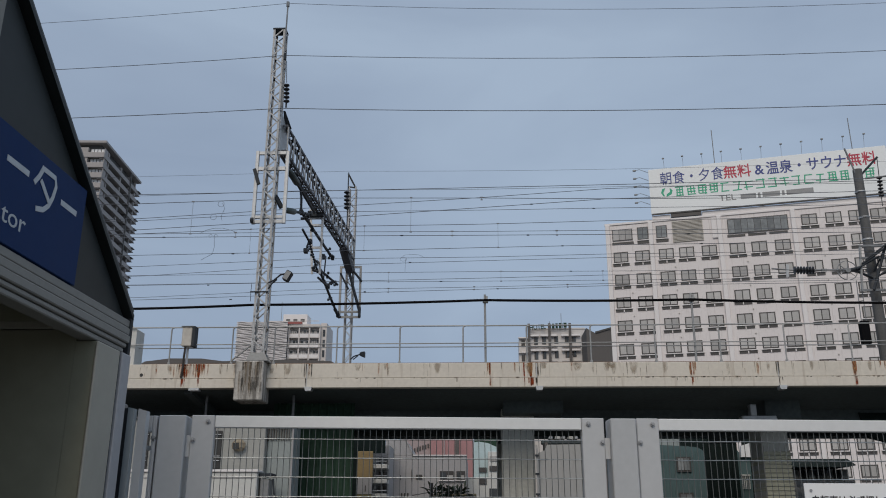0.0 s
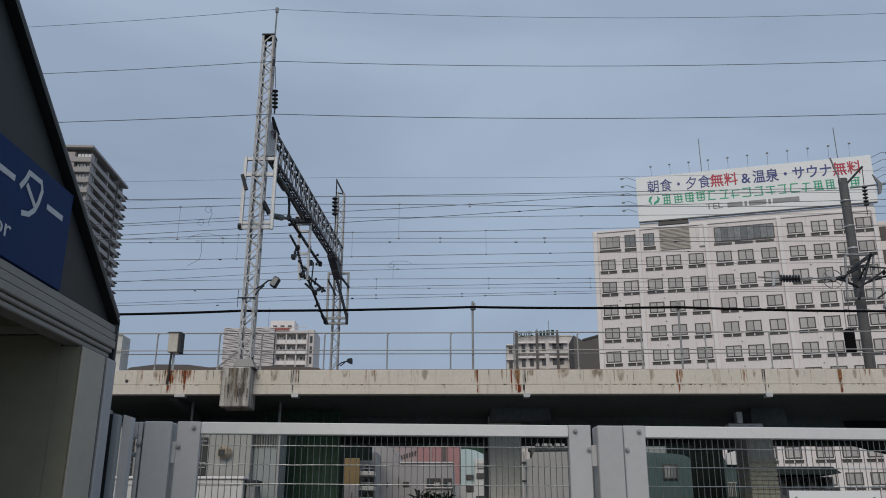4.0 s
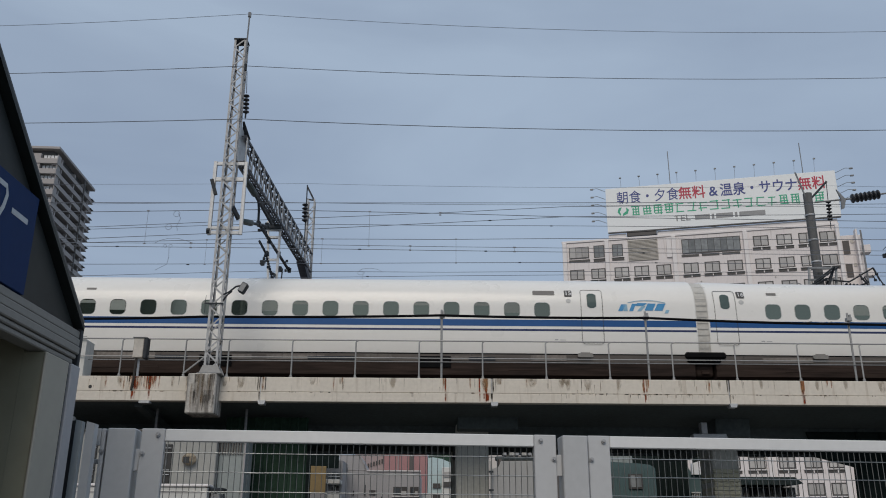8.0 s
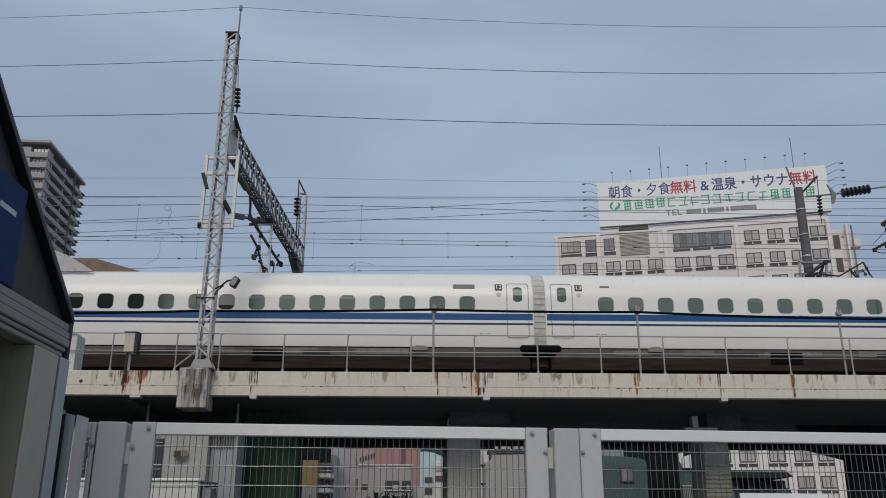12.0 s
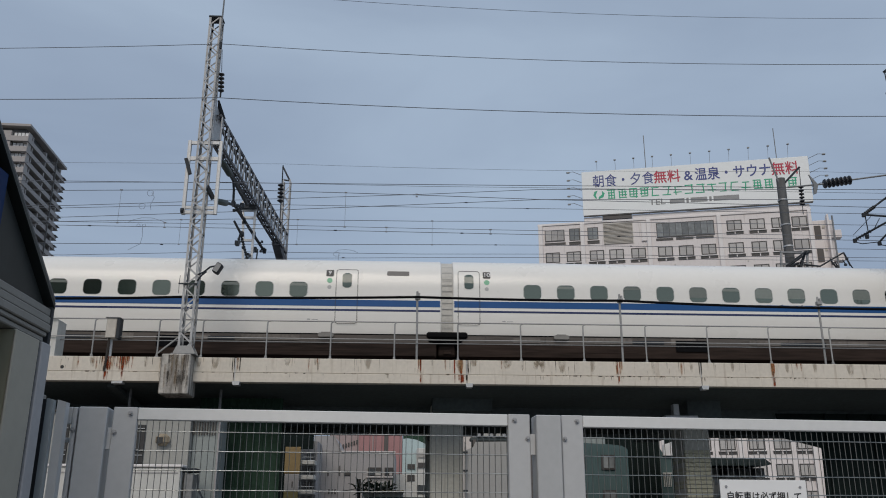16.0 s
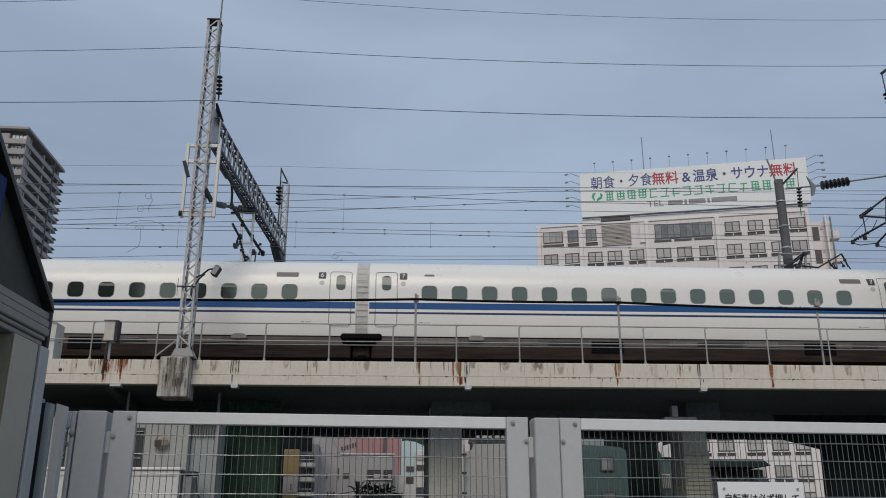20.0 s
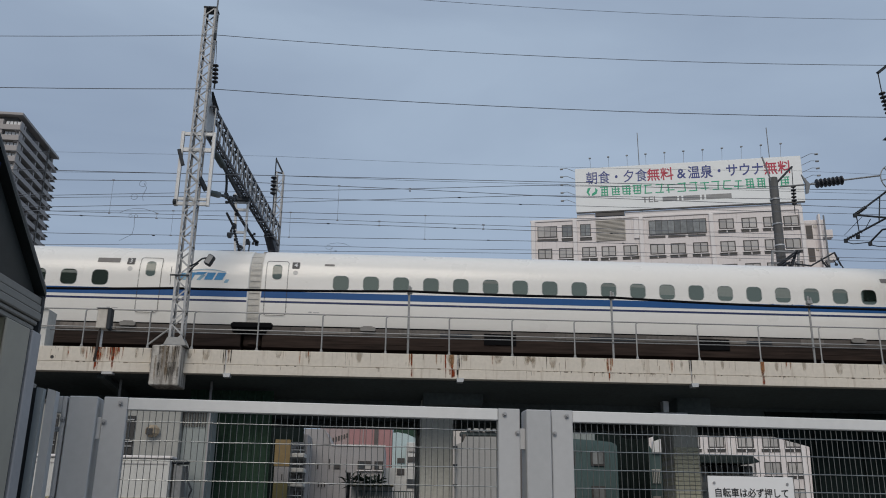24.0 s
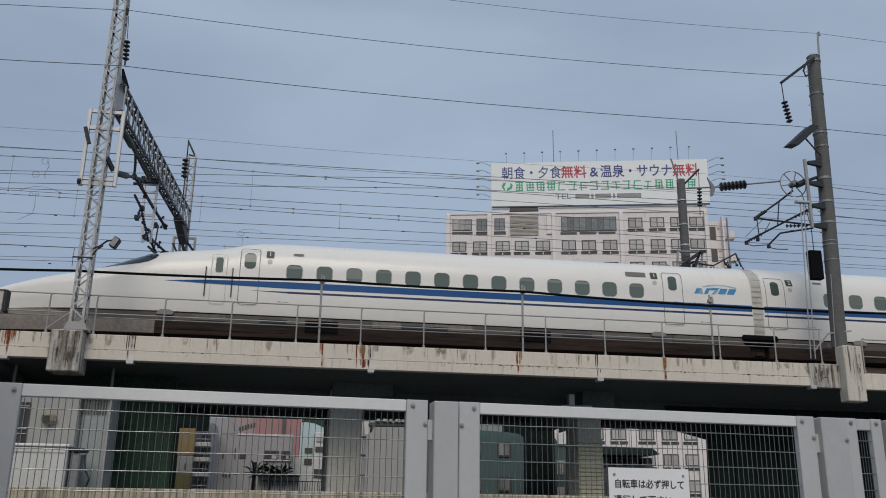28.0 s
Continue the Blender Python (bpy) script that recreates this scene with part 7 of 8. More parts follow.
for z in (4.47, 3.73, 3.0, 2.2):
    part("balcony", Geo().box(-5.58, 46.0, z, -4.76, 46.99, z + 0.21, 0.02), M_WHITEWALL, bs)
    part("opening", Geo().box(-5.3, 46.9, z + 0.26, -4.85, 46.995, z + 0.62), M_DARKWALL, bs)
    part("opening_post", Geo().box(-5.12, 46.88, z + 0.26, -5.07, 46.899, z + 0.62), M_WHITEWALL, bs)
    part("rail", Geo().tube([(-5.6, 46.02, z + 0.36), (-4.78, 46.02, z + 0.36)], 0.02, 5), M_GALV, bs)
gb = thing("grey_house", "grey rendered house with small dark windows", "building")
part("wall", Geo().box(-5.27, 50, 0, -0.71, 57, 5.45, 0.03), M_GREYWALL, gb)
part("upper_wall", Geo().plate([(-5.28, 5.451), (-3.72, 5.451), (-4.15, 6.3), (-5.28, 6.3)], 50.0, 55), M_GREYWALL, gb)
part("ledge", Geo().box(-3.72, 49.93, 5.40, -0.68, 49.999, 5.47), M_SLAT, gb)
part("gable_trim", Geo().bar((-4.14, 49.97, 6.3), (-3.70, 49.97, 5.46), 0.05, 0.05), M_GREYWALL, gb)
for x0, x1, z0, z1 in ((-5.02, -4.79, 5.40, 5.62), (-4.45, -4.38, 4.1, 4.35), (-3.80, -3.75, 4.1, 4.66), (-3.53, -3.19, 4.14, 4.38), (-4.36, -4.29, 3.13, 3.38), (-4.2, -4.12, 3.13, 3.38), (-4.02, -3.95, 3.13, 3.38)):
    part("window", Geo().box(x0, 49.93, z0, x1, 49.997, z1), M_FRAMEDARK, gb)
for x0, x1 in ((-2.20, -1.42), (-1.27, -0.79)):
    o = part("window", Geo().box(x0, 49.9, 4.1, x1, 49.997, 4.57), M_FRAMEDARK, gb)
    part("pane", Geo().box(x0 + 0.05, 49.88, 4.14, (x0 + x1) / 2 - 0.03, 49.8995, 4.5), M_PANEDARK, o)
    part("pane", Geo().box((x0 + x1) / 2 + 0.03, 49.88, 4.14, x1 - 0.05, 49.8995, 4.34), M_PANE, o)
    part("sill", Geo().box(x0 - 0.06, 49.86, 4.03, x1 + 0.06, 49.998, 4.09), M_SLAT, o)
pk = thing("pink_building", "dusty pink building with a row of slit windows", "building")
part("wall", Geo().box(-5.3, 60.4, 0, -3.31, 68, 7.6, 0.03), M_MAUVE, pk, "mauve-grey wing with slit windows")
part("wall", Geo().box(-3.30, 60, 0, -0.38, 66, 7.6, 0.03), M_PINK, pk)
for k in range(7):
    part("window", Geo().box(-4.62 + 0.185 * k, 60.34, 6.38 + 0.06 * k, -4.52 + 0.185 * k, 60.397, 6.66 + 0.06 * k), M_FRAMEDARK, pk)
part("pipe", Geo().box(-1.60, 59.9, 3, -1.34, 59.997, 7.5), M_DARKWALL, pk)
part("downpipe", Geo().tube([(-2.35, 59.93, 0), (-2.35, 59.93, 7.55)], 0.05, 6), M_MAUVE, pk, smooth=True)
pb = thing("pale_blue_building", "pale blue-grey building with a sloping roof edge", "building")
# added dark green backing that closes the view above the roof
part("dark_backing", Geo().box(-0.35, 66.01, 0, 2.6, 66.3, 8.6), M_GREENNET, pb, "dark green backing above the sloping roof")
part("wall", Geo().plate([(-0.35, 0), (1.5, 0), (1.5, 6.64), (0.6, 7.03), (0.0, 7.12), (-0.35, 7.08)], 60, 66), M_PALEBLUE, pb)
part("wall", Geo().box(0.60, 58.6, 0, 1.42, 59.9, 6.35, 0.03), M_WHITEWALL, pb, "cream stair wing")
part("window", Geo().box(0.0, 59.9, 5.1, 0.5, 59.997, 5.41), M_FRAMEDARK, pb)
part("window", Geo().box(0.68, 58.5, 5.1, 1.2, 58.597, 5.42), M_FRAMEDARK, pb)
part("window", Geo().box(0.72, 58.5, 5.75, 1.3, 58.597, 6.05), M_PANE, pb)
part("ledge", Geo().box(-0.4, 59.6, 4.35, 0.6, 59.999, 4.5), M_WHITEWALL, pb)
hut = thing("low_shop", "low cream shop front with striped awning and railings", "building")
part("wall", Geo().box(-0.7, 54, 0, 1.35, 57.4, 4.45, 0.02), M_WHITEWALL, hut)
part("awning", Geo().box(-2.35, 46.0, 3.1, -0.15, 47.4, 3.22, 0.02), M_SANDY, hut)
part("front", Geo().box(-2.3, 46.6, 0, -0.2, 48.5, 3.09, 0.02), M_WHITEWALL, hut)
part("window", Geo().box(0.0, 53.93, 4.05, 0.45, 53.997, 4.4), M_FRAMEDARK, hut)
part("window", Geo().box(0.6, 53.93, 3.3, 1.2, 53.997, 3.8), M_PANEDARK, hut)
part("top_rail", Geo().box(-1.9, 43.0, 2.74, 0.85, 43.04, 2.78), M_TEAL, hut)
for k in range(24):
    part("baluster", Geo().box(-1.9 + 0.117 * k, 43.0, 0, -1.87 + 0.117 * k, 43.03, 2.74), M_TEAL, hut)
pl = thing("potted_palm", "dark spiky plant before the grey house", "plant")
leaf = Geo()
lr = random.Random(11)
for k in range(110):
    a, e, ln = lr.uniform(0, 6.28), lr.uniform(-0.1, 1.2), lr.uniform(0.35, 0.8)
    bx, by = -1.55 + lr.uniform(-0.85, 0.85), 44.0 + lr.uniform(-0.25, 0.25)
    p = Vector((bx, by, 3.18 + lr.uniform(-0.15, 0.15)))
    d = Vector((math.cos(a) * math.cos(e), math.sin(a) * math.cos(e), math.sin(e)))
    s_ = d.cross(Vector((0, 0, 1))).normalized() * 0.05
    leaf.add([p - s_ * 0.4, p + s_ * 0.4, p + d * ln * 0.6 + s_, p + d * ln + Vector((0, 0, -0.12)), p + d * ln * 0.6 - s_], [(0, 1, 2, 3, 4)])
part("leaves", leaf, M_PLANT, pl)
part("stem", Geo().tube([(-2.38, 44.0, 0), (-2.35, 44.0, 3.65)], 0.10, 6), M_DARKWALL, pl, smooth=True)
part("stem", Geo().tube([(-1.5, 44.0, 0), (-1.6, 44.0, 3.2)], 0.06, 6), M_DARKWALL, pl, smooth=True)
part("stem", Geo().tube([(-3.3, 44.0, 3.05), (-2.45, 44.0, 3.2), (-1.6, 44.0, 3.2), (-0.3, 44.0, 3.1)], 0.02, 5), M_DARKWALL, pl)
gs = thing("grey_site_panel", "pale grey sheet panel between the piers", "panel")
part("sheet", Geo().plate([(1.82, 0), (3.65, 0), (3.65, 4.04), (2.12, 4.02), (2.04, 3.85), (1.82, 3.76)], 27.6, 27.68), M_SITE, gs)
for k in range(4):
    part("sheet_rib", Geo().box(2.2 + 0.36 * k, 27.585, 0, 2.23 + 0.36 * k, 27.599, 4.0), M_SITE, gs)
part("shelf_roof", Geo().box(2.0, 28.2, 4.1, 3.75, 28.6, 4.22, 0.02), M_SOFFIT, gs)
# small pale boxes, added as bright bits above the panel
for k in range(5):
    part("pale_piece", Geo().box(2.22 + 0.2 * k, 28.1, 4.23, 2.34 + 0.2 * k + 0.05 * (k % 2), 28.5, 4.33, 0.02), M_WHITEWALL if k % 2 else M_GALV, gs)
part("bracket", Geo().box(2.05, 27.69, 3.9, 2.15, 28.5, 4.099), M_DARKWALL, gs)
part("standpipe", Geo().tube([(1.79, 27.45, 0), (1.79, 27.45, 3.87), (1.79, 27.65, 4.0)], 0.035, 6), M_SITE, gs, smooth=True)
for z in (2.5, 3.1, 3.65):
    part("pipe_clip", Geo().box(1.72, 27.36, z, 1.86, 27.44, z + 0.055), M_ARM, gs)
tb = thing("teal_building", "teal-grey corrugated building with dark-framed windows", "building")
part("wall", Geo().plate([(8.0, 0), (12.55, 0), (12.55, 5.62), (12.45, 5.74), (12.2, 5.86), (11.6, 5.93), (9.8, 6.02), (8.0, 6.05)], 50, 56), M_TEAL, tb)
for k in range(29):
    part("rib", Geo().box(8.03 + 0.155 * k, 49.97, 0, 8.07 + 0.155 * k, 49.999, 5.72), M_TEAL, tb)
for x0, x1 in ((9.25, 10.05), (10.97, 11.77)):
    for z in (4.53, 2.6, 0.7):
        o = part("window", Geo().box(x0, 49.9, z, x1, 49.969, z + 0.82), M_FRAMEDARK, tb)
        part("pane", Geo().box(x0 + 0.09, 49.88, z + 0.09, (x0 + x1) / 2 - 0.02, 49.8995, z + 0.73), M_PANEMID, o)
        part("pane", Geo().box((x0 + x1) / 2 + 0.02, 49.88, z + 0.09, x1 - 0.09, 49.8995, z + 0.73), M_PANEMID, o)
part("upper_storey", Geo().box(9.0, 53, 6.06, 11.95, 56, 7.5, 0.03), M_RETURN, tb)
for k in range(13):
    part("upper_rib", Geo().box(9.1 + 0.225 * k, 52.95, 6.1, 9.15 + 0.225 * k, 52.999, 7.4), M_RETURN, tb)
th = thing("tiled_house", "small house with a dark tiled overhanging roof", "house")
part("wall", Geo().box(15.2, 44, 0, 17.9, 48, 4.3, 0.03), M_WHITEWALL, th)
rf = part("roof", Geo().plate([(14.7, 4.76), (17.75, 4.76), (18.15, 4.46), (17.75, 4.38), (14.7, 4.38)], 43.55, 49), M_ROOF, th)
for k in range(14):
    part("tile_ridge", Geo().box(14.8 + 0.21 * k, 43.51, 4.40, 14.86 + 0.21 * k, 43.549, 4.75), M_ROOF, rf)
for x0, m in ((15.25, M_PANE), (15.6, M_PANEDARK), (15.95, M_PANEMID), (16.3, M_PANEDARK), (16.75, M_PANEMID), (17.15, M_PANEDARK)):
    part("window", Geo().box(x0, 43.9, 3.85, x0 + 0.3, 43.997, 4.25), m, th)
part("balcony_rail", Geo().box(15.2, 43.6, 3.45, 18.0, 43.65, 3.72), M_GALV, th)
ws = thing("white_sign_column", "slim grey stair tower with white sloping top under the viaduct", "building")
part("column", Geo().plate([(13.08, 0), (13.85, 0), (13.85, 5.1), (13.42, 5.1), (13.15, 5.55), (13.08, 5.4)], 46, 47), M_TEAL, ws)
for k in range(5):
    part("stair_baluster", Geo().box(13.32 + 0.09 * k, 45.9, 3.45, 13.35 + 0.09 * k, 45.995, 4.1), M_WHITEWALL, ws)
part("stair_rail", Geo().box(13.28, 45.86, 4.1, 13.75, 45.995, 4.16), M_WHITEWALL, ws)
part("corner_pipe", Geo().tube([(13.12, 45.94, 0), (13.12, 45.94, 5.3)], 0.05, 6), M_RETURN, ws, smooth=True)
part("board", Geo().plate([(13.36, 5.02), (13.83, 5.02), (13.86, 5.72), (13.40, 5.58)], 45.8, 45.99), M_SIGN, ws)
part("window", Geo().box(13.3, 45.9, 2.2, 13.7, 45.995, 2.8), M_PANE, ws)

# ---- the train: sixteen coupled cars, one thing that moves along the near track ----
TY = 30.5
train = thing("train", "white high-speed train of sixteen cars with blue stripes", "train")
HALF = [(1.61, 0.80), (1.628, 0.88), (1.662, 1.08), (1.681, 1.28), (1.685, 1.5), (1.685, 2.3), (1.675, 2.5), (1.63, 2.75), (1.53, 2.98), (1.36, 3.2), (1.10, 3.40), (0.75, 3.54), (0.38, 3.61), (0.0, 3.63)]


SILL = 0.10             # how far the white side reaches below the floor line


def section(x, w=1.0, h=3.63, low=0.80):
    """One body section at x; w scales the width, h is the roof height."""
    pts = []
    for y, z in HALF:
        if z <= 0.9:
            zz = low - SILL + (z - 0.80)
        else:
            zz = low + 0.1 + (z - 0.9) * (h - low - 0.1) / (3.63 - 0.9)
        pts.append((y * w, zz))
    ring = [(x, -y, z) for y, z in pts] + [(x, y, z) for y, z in pts[-2::-1]]
    return ring


# body shells: u runs from the left end of a car
mid_body = Geo().loft([section(0.20, 0.985, 3.60), section(0.23), section(12.5), section(24.77), section(24.80, 0.985, 3.60)]).mesh("car_body", True)
NOSE = [(17.2, 1.0, 3.55, 0.80), (18.0, 1.0, 3.52, 0.80), (18.5, 1.0, 3.44, 0.80), (19.0, 1.0, 3.31, 0.80), (19.5, 1.0, 3.21, 0.80), (20.2, 1.0, 3.14, 0.80), (21.0, 0.995, 3.05, 0.80), (21.5, 0.99, 2.96, 0.80), (21.8, 0.985, 2.87, 0.80), (22.4, 0.97, 2.62, 0.80), (23.0, 0.95, 2.38, 0.80),
        (23.6, 0.93, 2.22, 0.80), (24.2, 0.90, 2.08, 0.79), (24.8, 0.85, 1.95, 0.78), (25.4, 0.78, 1.80, 0.77), (26.0, 0.69, 1.63, 0.75), (26.5, 0.58, 1.47, 0.73), (26.9, 0.45, 1.31, 0.71), (27.2, 0.30, 1.15, 0.70), (27.35, 0.10, 0.94, 0.74)]
end_body = Geo().loft([section(0.20, 0.985, 3.58), section(0.23, 1.0, 3.61), section(2.0, 1.0, 3.57), section(9.0, 1.0, 3.55)] + [section(x, w, h, lo) for x, w, h, lo in NOSE]).mesh("car_body", True)


def skirt_ring(x, w, lo=-0.11):
    half = [(1.56, 0.66), (1.585, 0.45), (1.588, 0.2), (1.58, -0.04), (1.45, lo)]
    return [(x, -y * w, z) for y, z in half] + [(x, y * w, z) for y, z in half[::-1]]


def skirt(stations):
    return Geo().loft([skirt_ring(x, w) for x, w in stations]).mesh("skirt", True)


upper_band = Geo().loft([[(x, -1.592, 0.395), (x, -1.602, 0.42), (x, -1.622, 0.655), (x, 1.622, 0.655), (x, 1.602, 0.42), (x, 1.592, 0.395)] for x in (0.5, 24.5)]).mesh("side_cover")
upper_band_end = Geo().loft([[(x, -1.592 * w, 0.395), (x, -1.602 * w, 0.42), (x, -1.622 * w, 0.655), (x, 1.622 * w, 0.655), (x, 1.602 * w, 0.42), (x, 1.592 * w, 0.395)] for x, w in ((0.5, 1), (21.2, 0.995), (22.4, 0.97), (23.6, 0.92), (24.8, 0.82))]).mesh("side_cover")
skirt_mid = skirt([(0.36, 0.97), (0.5, 1.0), (24.5, 1.0), (24.64, 0.97)])
skirt_end = skirt([(0.36, 0.97), (0.5, 1.0), (21.2, 0.995)])
nose_skirt = Geo().loft([[(x, y, lift + z * (1 - lift / 0.66)) for _, y, z in skirt_ring(x, w, -0.05)] for x, w, lift in ((21.21, 0.995, 0), (22.4, 0.97, 0), (23.6, 0.93, 0), (24.8, 0.86, 0), (25.6, 0.78, 0), (26.2, 0.70, 0), (26.7, 0.60, 0), (27.1, 0.48, 0.03), (27.35, 0.36, 0.08), (27.5, 0.22, 0.17), (27.55, 0.1, 0.3))]).mesh("skirt", True)

S0 = -1.689            # near side plane, in the train's space
WIDTH = {0.45: 0.53, 0.54: 0.60}
win_mesh = {k: Geo().plate(rounded(-w / 2, 1.945, w / 2, 2.465, 0.15), 0.0, -0.004).mesh("window") for k, w in WIDTH.items()}
seal_mesh = {k: Geo().plate(rounded(-w / 2 - 0.015, 1.93, w / 2 + 0.015, 2.48, 0.16), 0.002, -0.001).mesh("window_seal") for k, w in WIDTH.items()}
shade = random.Random(21)
blind_mesh = {}
for k, w in WIDTH.items():
    blind_mesh[k, 0] = Geo().plate([(-w / 2 + 0.012, 2.335), (w / 2 - 0.012, 2.335), (w / 2 - 0.05, 2.43), (-w / 2 + 0.05, 2.43)], -0.0045, -0.0060).mesh("window_blind")
    blind_mesh[k, 1] = Geo().plate([(-w / 2 + 0.006, 2.095), (w / 2 - 0.006, 2.095), (w / 2 - 0.012, 2.335), (w / 2 - 0.07, 2.44), (-w / 2 + 0.07, 2.44), (-w / 2 + 0.012, 2.335)], -0.0045, -0.0060).mesh("window_blind")
RISE = 0.17            # height of doors and marks above the window line


def hug(me):
    """Bend a flat plate on to the rounded shoulder of the body."""
    zs, ys = [z for _, z in HALF], [y for y, _ in HALF]
    for v in me.vertices:
        if v.co.z > 2.3:
            v.co.y += 1.685 - float(np.interp(v.co.z, zs, ys))
    return me


def plate_of(name, x0, z0, x1, z1, rad, depth):
    """A rounded plate in rows, so that it can bend over the shoulder."""
    pts = rounded(x0, z0, x1, z1, rad)
    right = sorted((z, x) for x, z in pts if x > (x0 + x1) / 2)
    rows_z = [z0 + (z1 - z0) * k / 12 for k in range(13)]
    g = Geo()
    half = [(float(np.interp(q, [z for z, _ in right], [x for _, x in right])), q) for q in rows_z]
    cx = (x0 + x1) / 2
    g.loft([[(2 * cx - x, 0.0, z), (x, 0.0, z), (x, -depth, z), (2 * cx - x, -depth, z)] for x, z in half])
    return hug(g.mesh(name))


end_glass = plate_of("door_window", -0.19, 2.10 + RISE, 0.19, 2.66 + RISE, 0.12, 0.006)
door_glass = plate_of("door_window", -0.16, 2.12 + RISE, 0.16, 2.66 + RISE, 0.10, 0.006)
def door_outline(h, z0, z1):
    g = Geo()
    def ring(e):
        pts = rounded(-h + e, z0 + e, h - e, z1 - e, 0.10 - e, 6)
        n = len(pts) // 4
        out = []
        for k in range(4):
            out += pts[k * n:(k + 1) * n]
            p, q = pts[(k + 1) * n - 1], pts[((k + 1) * n) % len(pts)]
            if k in (0, 2):
                out += [(p[0] + (q[0] - p[0]) * j / 14, p[1] + (q[1] - p[1]) * j / 14) for j in range(1, 14)]
        return out

    dl, di = ring(0.0), ring(0.018)
    nn = len(dl)
    g.add([(x, -0.004, z) for x, z in dl] + [(x, -0.004, z) for x, z in di], [(i, (i + 1) % nn, (i + 1) % nn + nn, i + nn) for i in range(nn)])
    return hug(g.mesh("door"))


door_mesh, narrow_door, cab_door = door_outline(0.38, 1.02, 2.98), door_outline(0.33, 1.02, 3.0), door_outline(0.26, 1.0, 2.72)
plate_mesh = plate_of("number_plate", -0.13, 2.52 + RISE, 0.13, 2.78 + RISE, 0.02, 0.004)
mark_mesh = plate_of("round_mark", -0.085, 2.285 + RISE, 0.085, 2.455 + RISE, 0.084, 0.004)
green_mark = plate_of("round_mark", -0.095, 2.275 + RISE, 0.095, 2.465 + RISE, 0.094, 0.004)
low_mark = plate_of("round_mark", -0.07, 2.06 + RISE, 0.07, 2.20 + RISE, 0.069, 0.004)
vent_mesh = plate_of("destination_display", -0.38, 2.58 + RISE, 0.38, 2.76 + RISE, 0.02, 0.004)
small_vent = plate_of("reservation_display", -0.17, 2.66 + RISE, 0.17, 2.74 + RISE, 0.015, 0.004)
hatch_mesh = Geo().plate(rounded(-0.26, 0.56, 0.26, 0.70, 0.05), -0.08, -0.14).box(-0.16, -0.13, 0.705, 0.16, -0.08, 0.73).mesh("step_cover")
grille_mesh = Geo().box(-0.55, -0.02, 0.20, 0.55, 0.02, 0.58).mesh("vent_grille")
hood_ring = lambda x, k: [(x, y * k, z if z < 3.5 else z - 0.02) for _, y, z in section(0, 0.975, 3.60)]
hood_mesh = Geo()
hood_mesh.loft([hood_ring(-0.195, 1.0), hood_ring(-0.15, 0.995), hood_ring(0.15, 0.995), hood_ring(0.195, 1.0)])
hood_mesh = hood_mesh.mesh("gangway_hood")
hood_seam = Geo().box(-0.18, -1.668, 0, 0.18, -1.65, 0.010).mesh("hood_seam")
coupler_mesh = Geo().box(-0.70, -1.70, 0.55, 0.70, 1.70, 0.78, 0.06).box(-0.64, -1.69, 0.42, 0.52, 1.69, 0.549, 0.05).mesh("coupler_cover")

coupler_low = Geo().box(-0.30, -1.40, -0.02, 0.30, 1.40, 0.46, 0.05).box(-0.12, -1.46, 0.05, 0.16, -1.405, 0.2, 0.02).mesh("coupler")


def emblem(car, u0, s=-1):
    """Slanting blue bars under a thin arc, a plain stand-in for the type mark."""
    def b(x0, x1, z0, z1, m, sl=0.12):
        z0, z1 = 2.19 + (z0 - 2.22) * 1.2, 2.19 + (z1 - 2.22) * 1.2
        g = Geo().plate([(u0 + x0, z0), (u0 + x1, z0), (u0 + x1 + sl, z1), (u0 + x0 + sl, z1)], S0 - 0.006, S0 + 0.0)
        part("emblem", g, m, car)
    b(0.0, 0.16, 2.22, 2.42, M_LOGO)
    b(0.20, 0.34, 2.22, 2.42, M_LOGOPALE, -0.02)
    b(0.38, 0.52, 2.22, 2.44, M_LOGO)
    b(0.56, 0.90, 2.38, 2.46, M_LOGO)
    b(0.66, 0.80, 2.22, 2.37, M_LOGOPALE, 0.16)
    b(0.92, 1.20, 2.24, 2.45, M_LOGO)
    b(1.26, 1.54, 2.24, 2.45, M_LOGO)
    b(1.60, 1.72, 2.16, 2.26, M_LOGOPALE, 0.06)
    arc = [(u0 + 0.35 + 1.3 * k / 10, 2.50 + 0.09 * math.sin(math.pi * k / 10)) for k in range(11)]
    part("emblem", Geo().plate(arc + [(x, z - 0.018) for x, z in arc[::-1]], S0 - 0.006, S0), M_LOGOPALE, car)


def stripes(car, a, b, nose=0):
    """Blue band and navy line on both sides between a and b."""
    for s in (-1, 1):
        y0, y1 = s * 1.6855, s * 1.6885
        part("blue_stripe", Geo().box(a, y0, 1.63, b, y1, 1.86), M_TRAINBLUE, car)
        part("navy_line", Geo().box(a, y0, 1.462, b, y1, 1.532), M_TRAINNAVY, car)


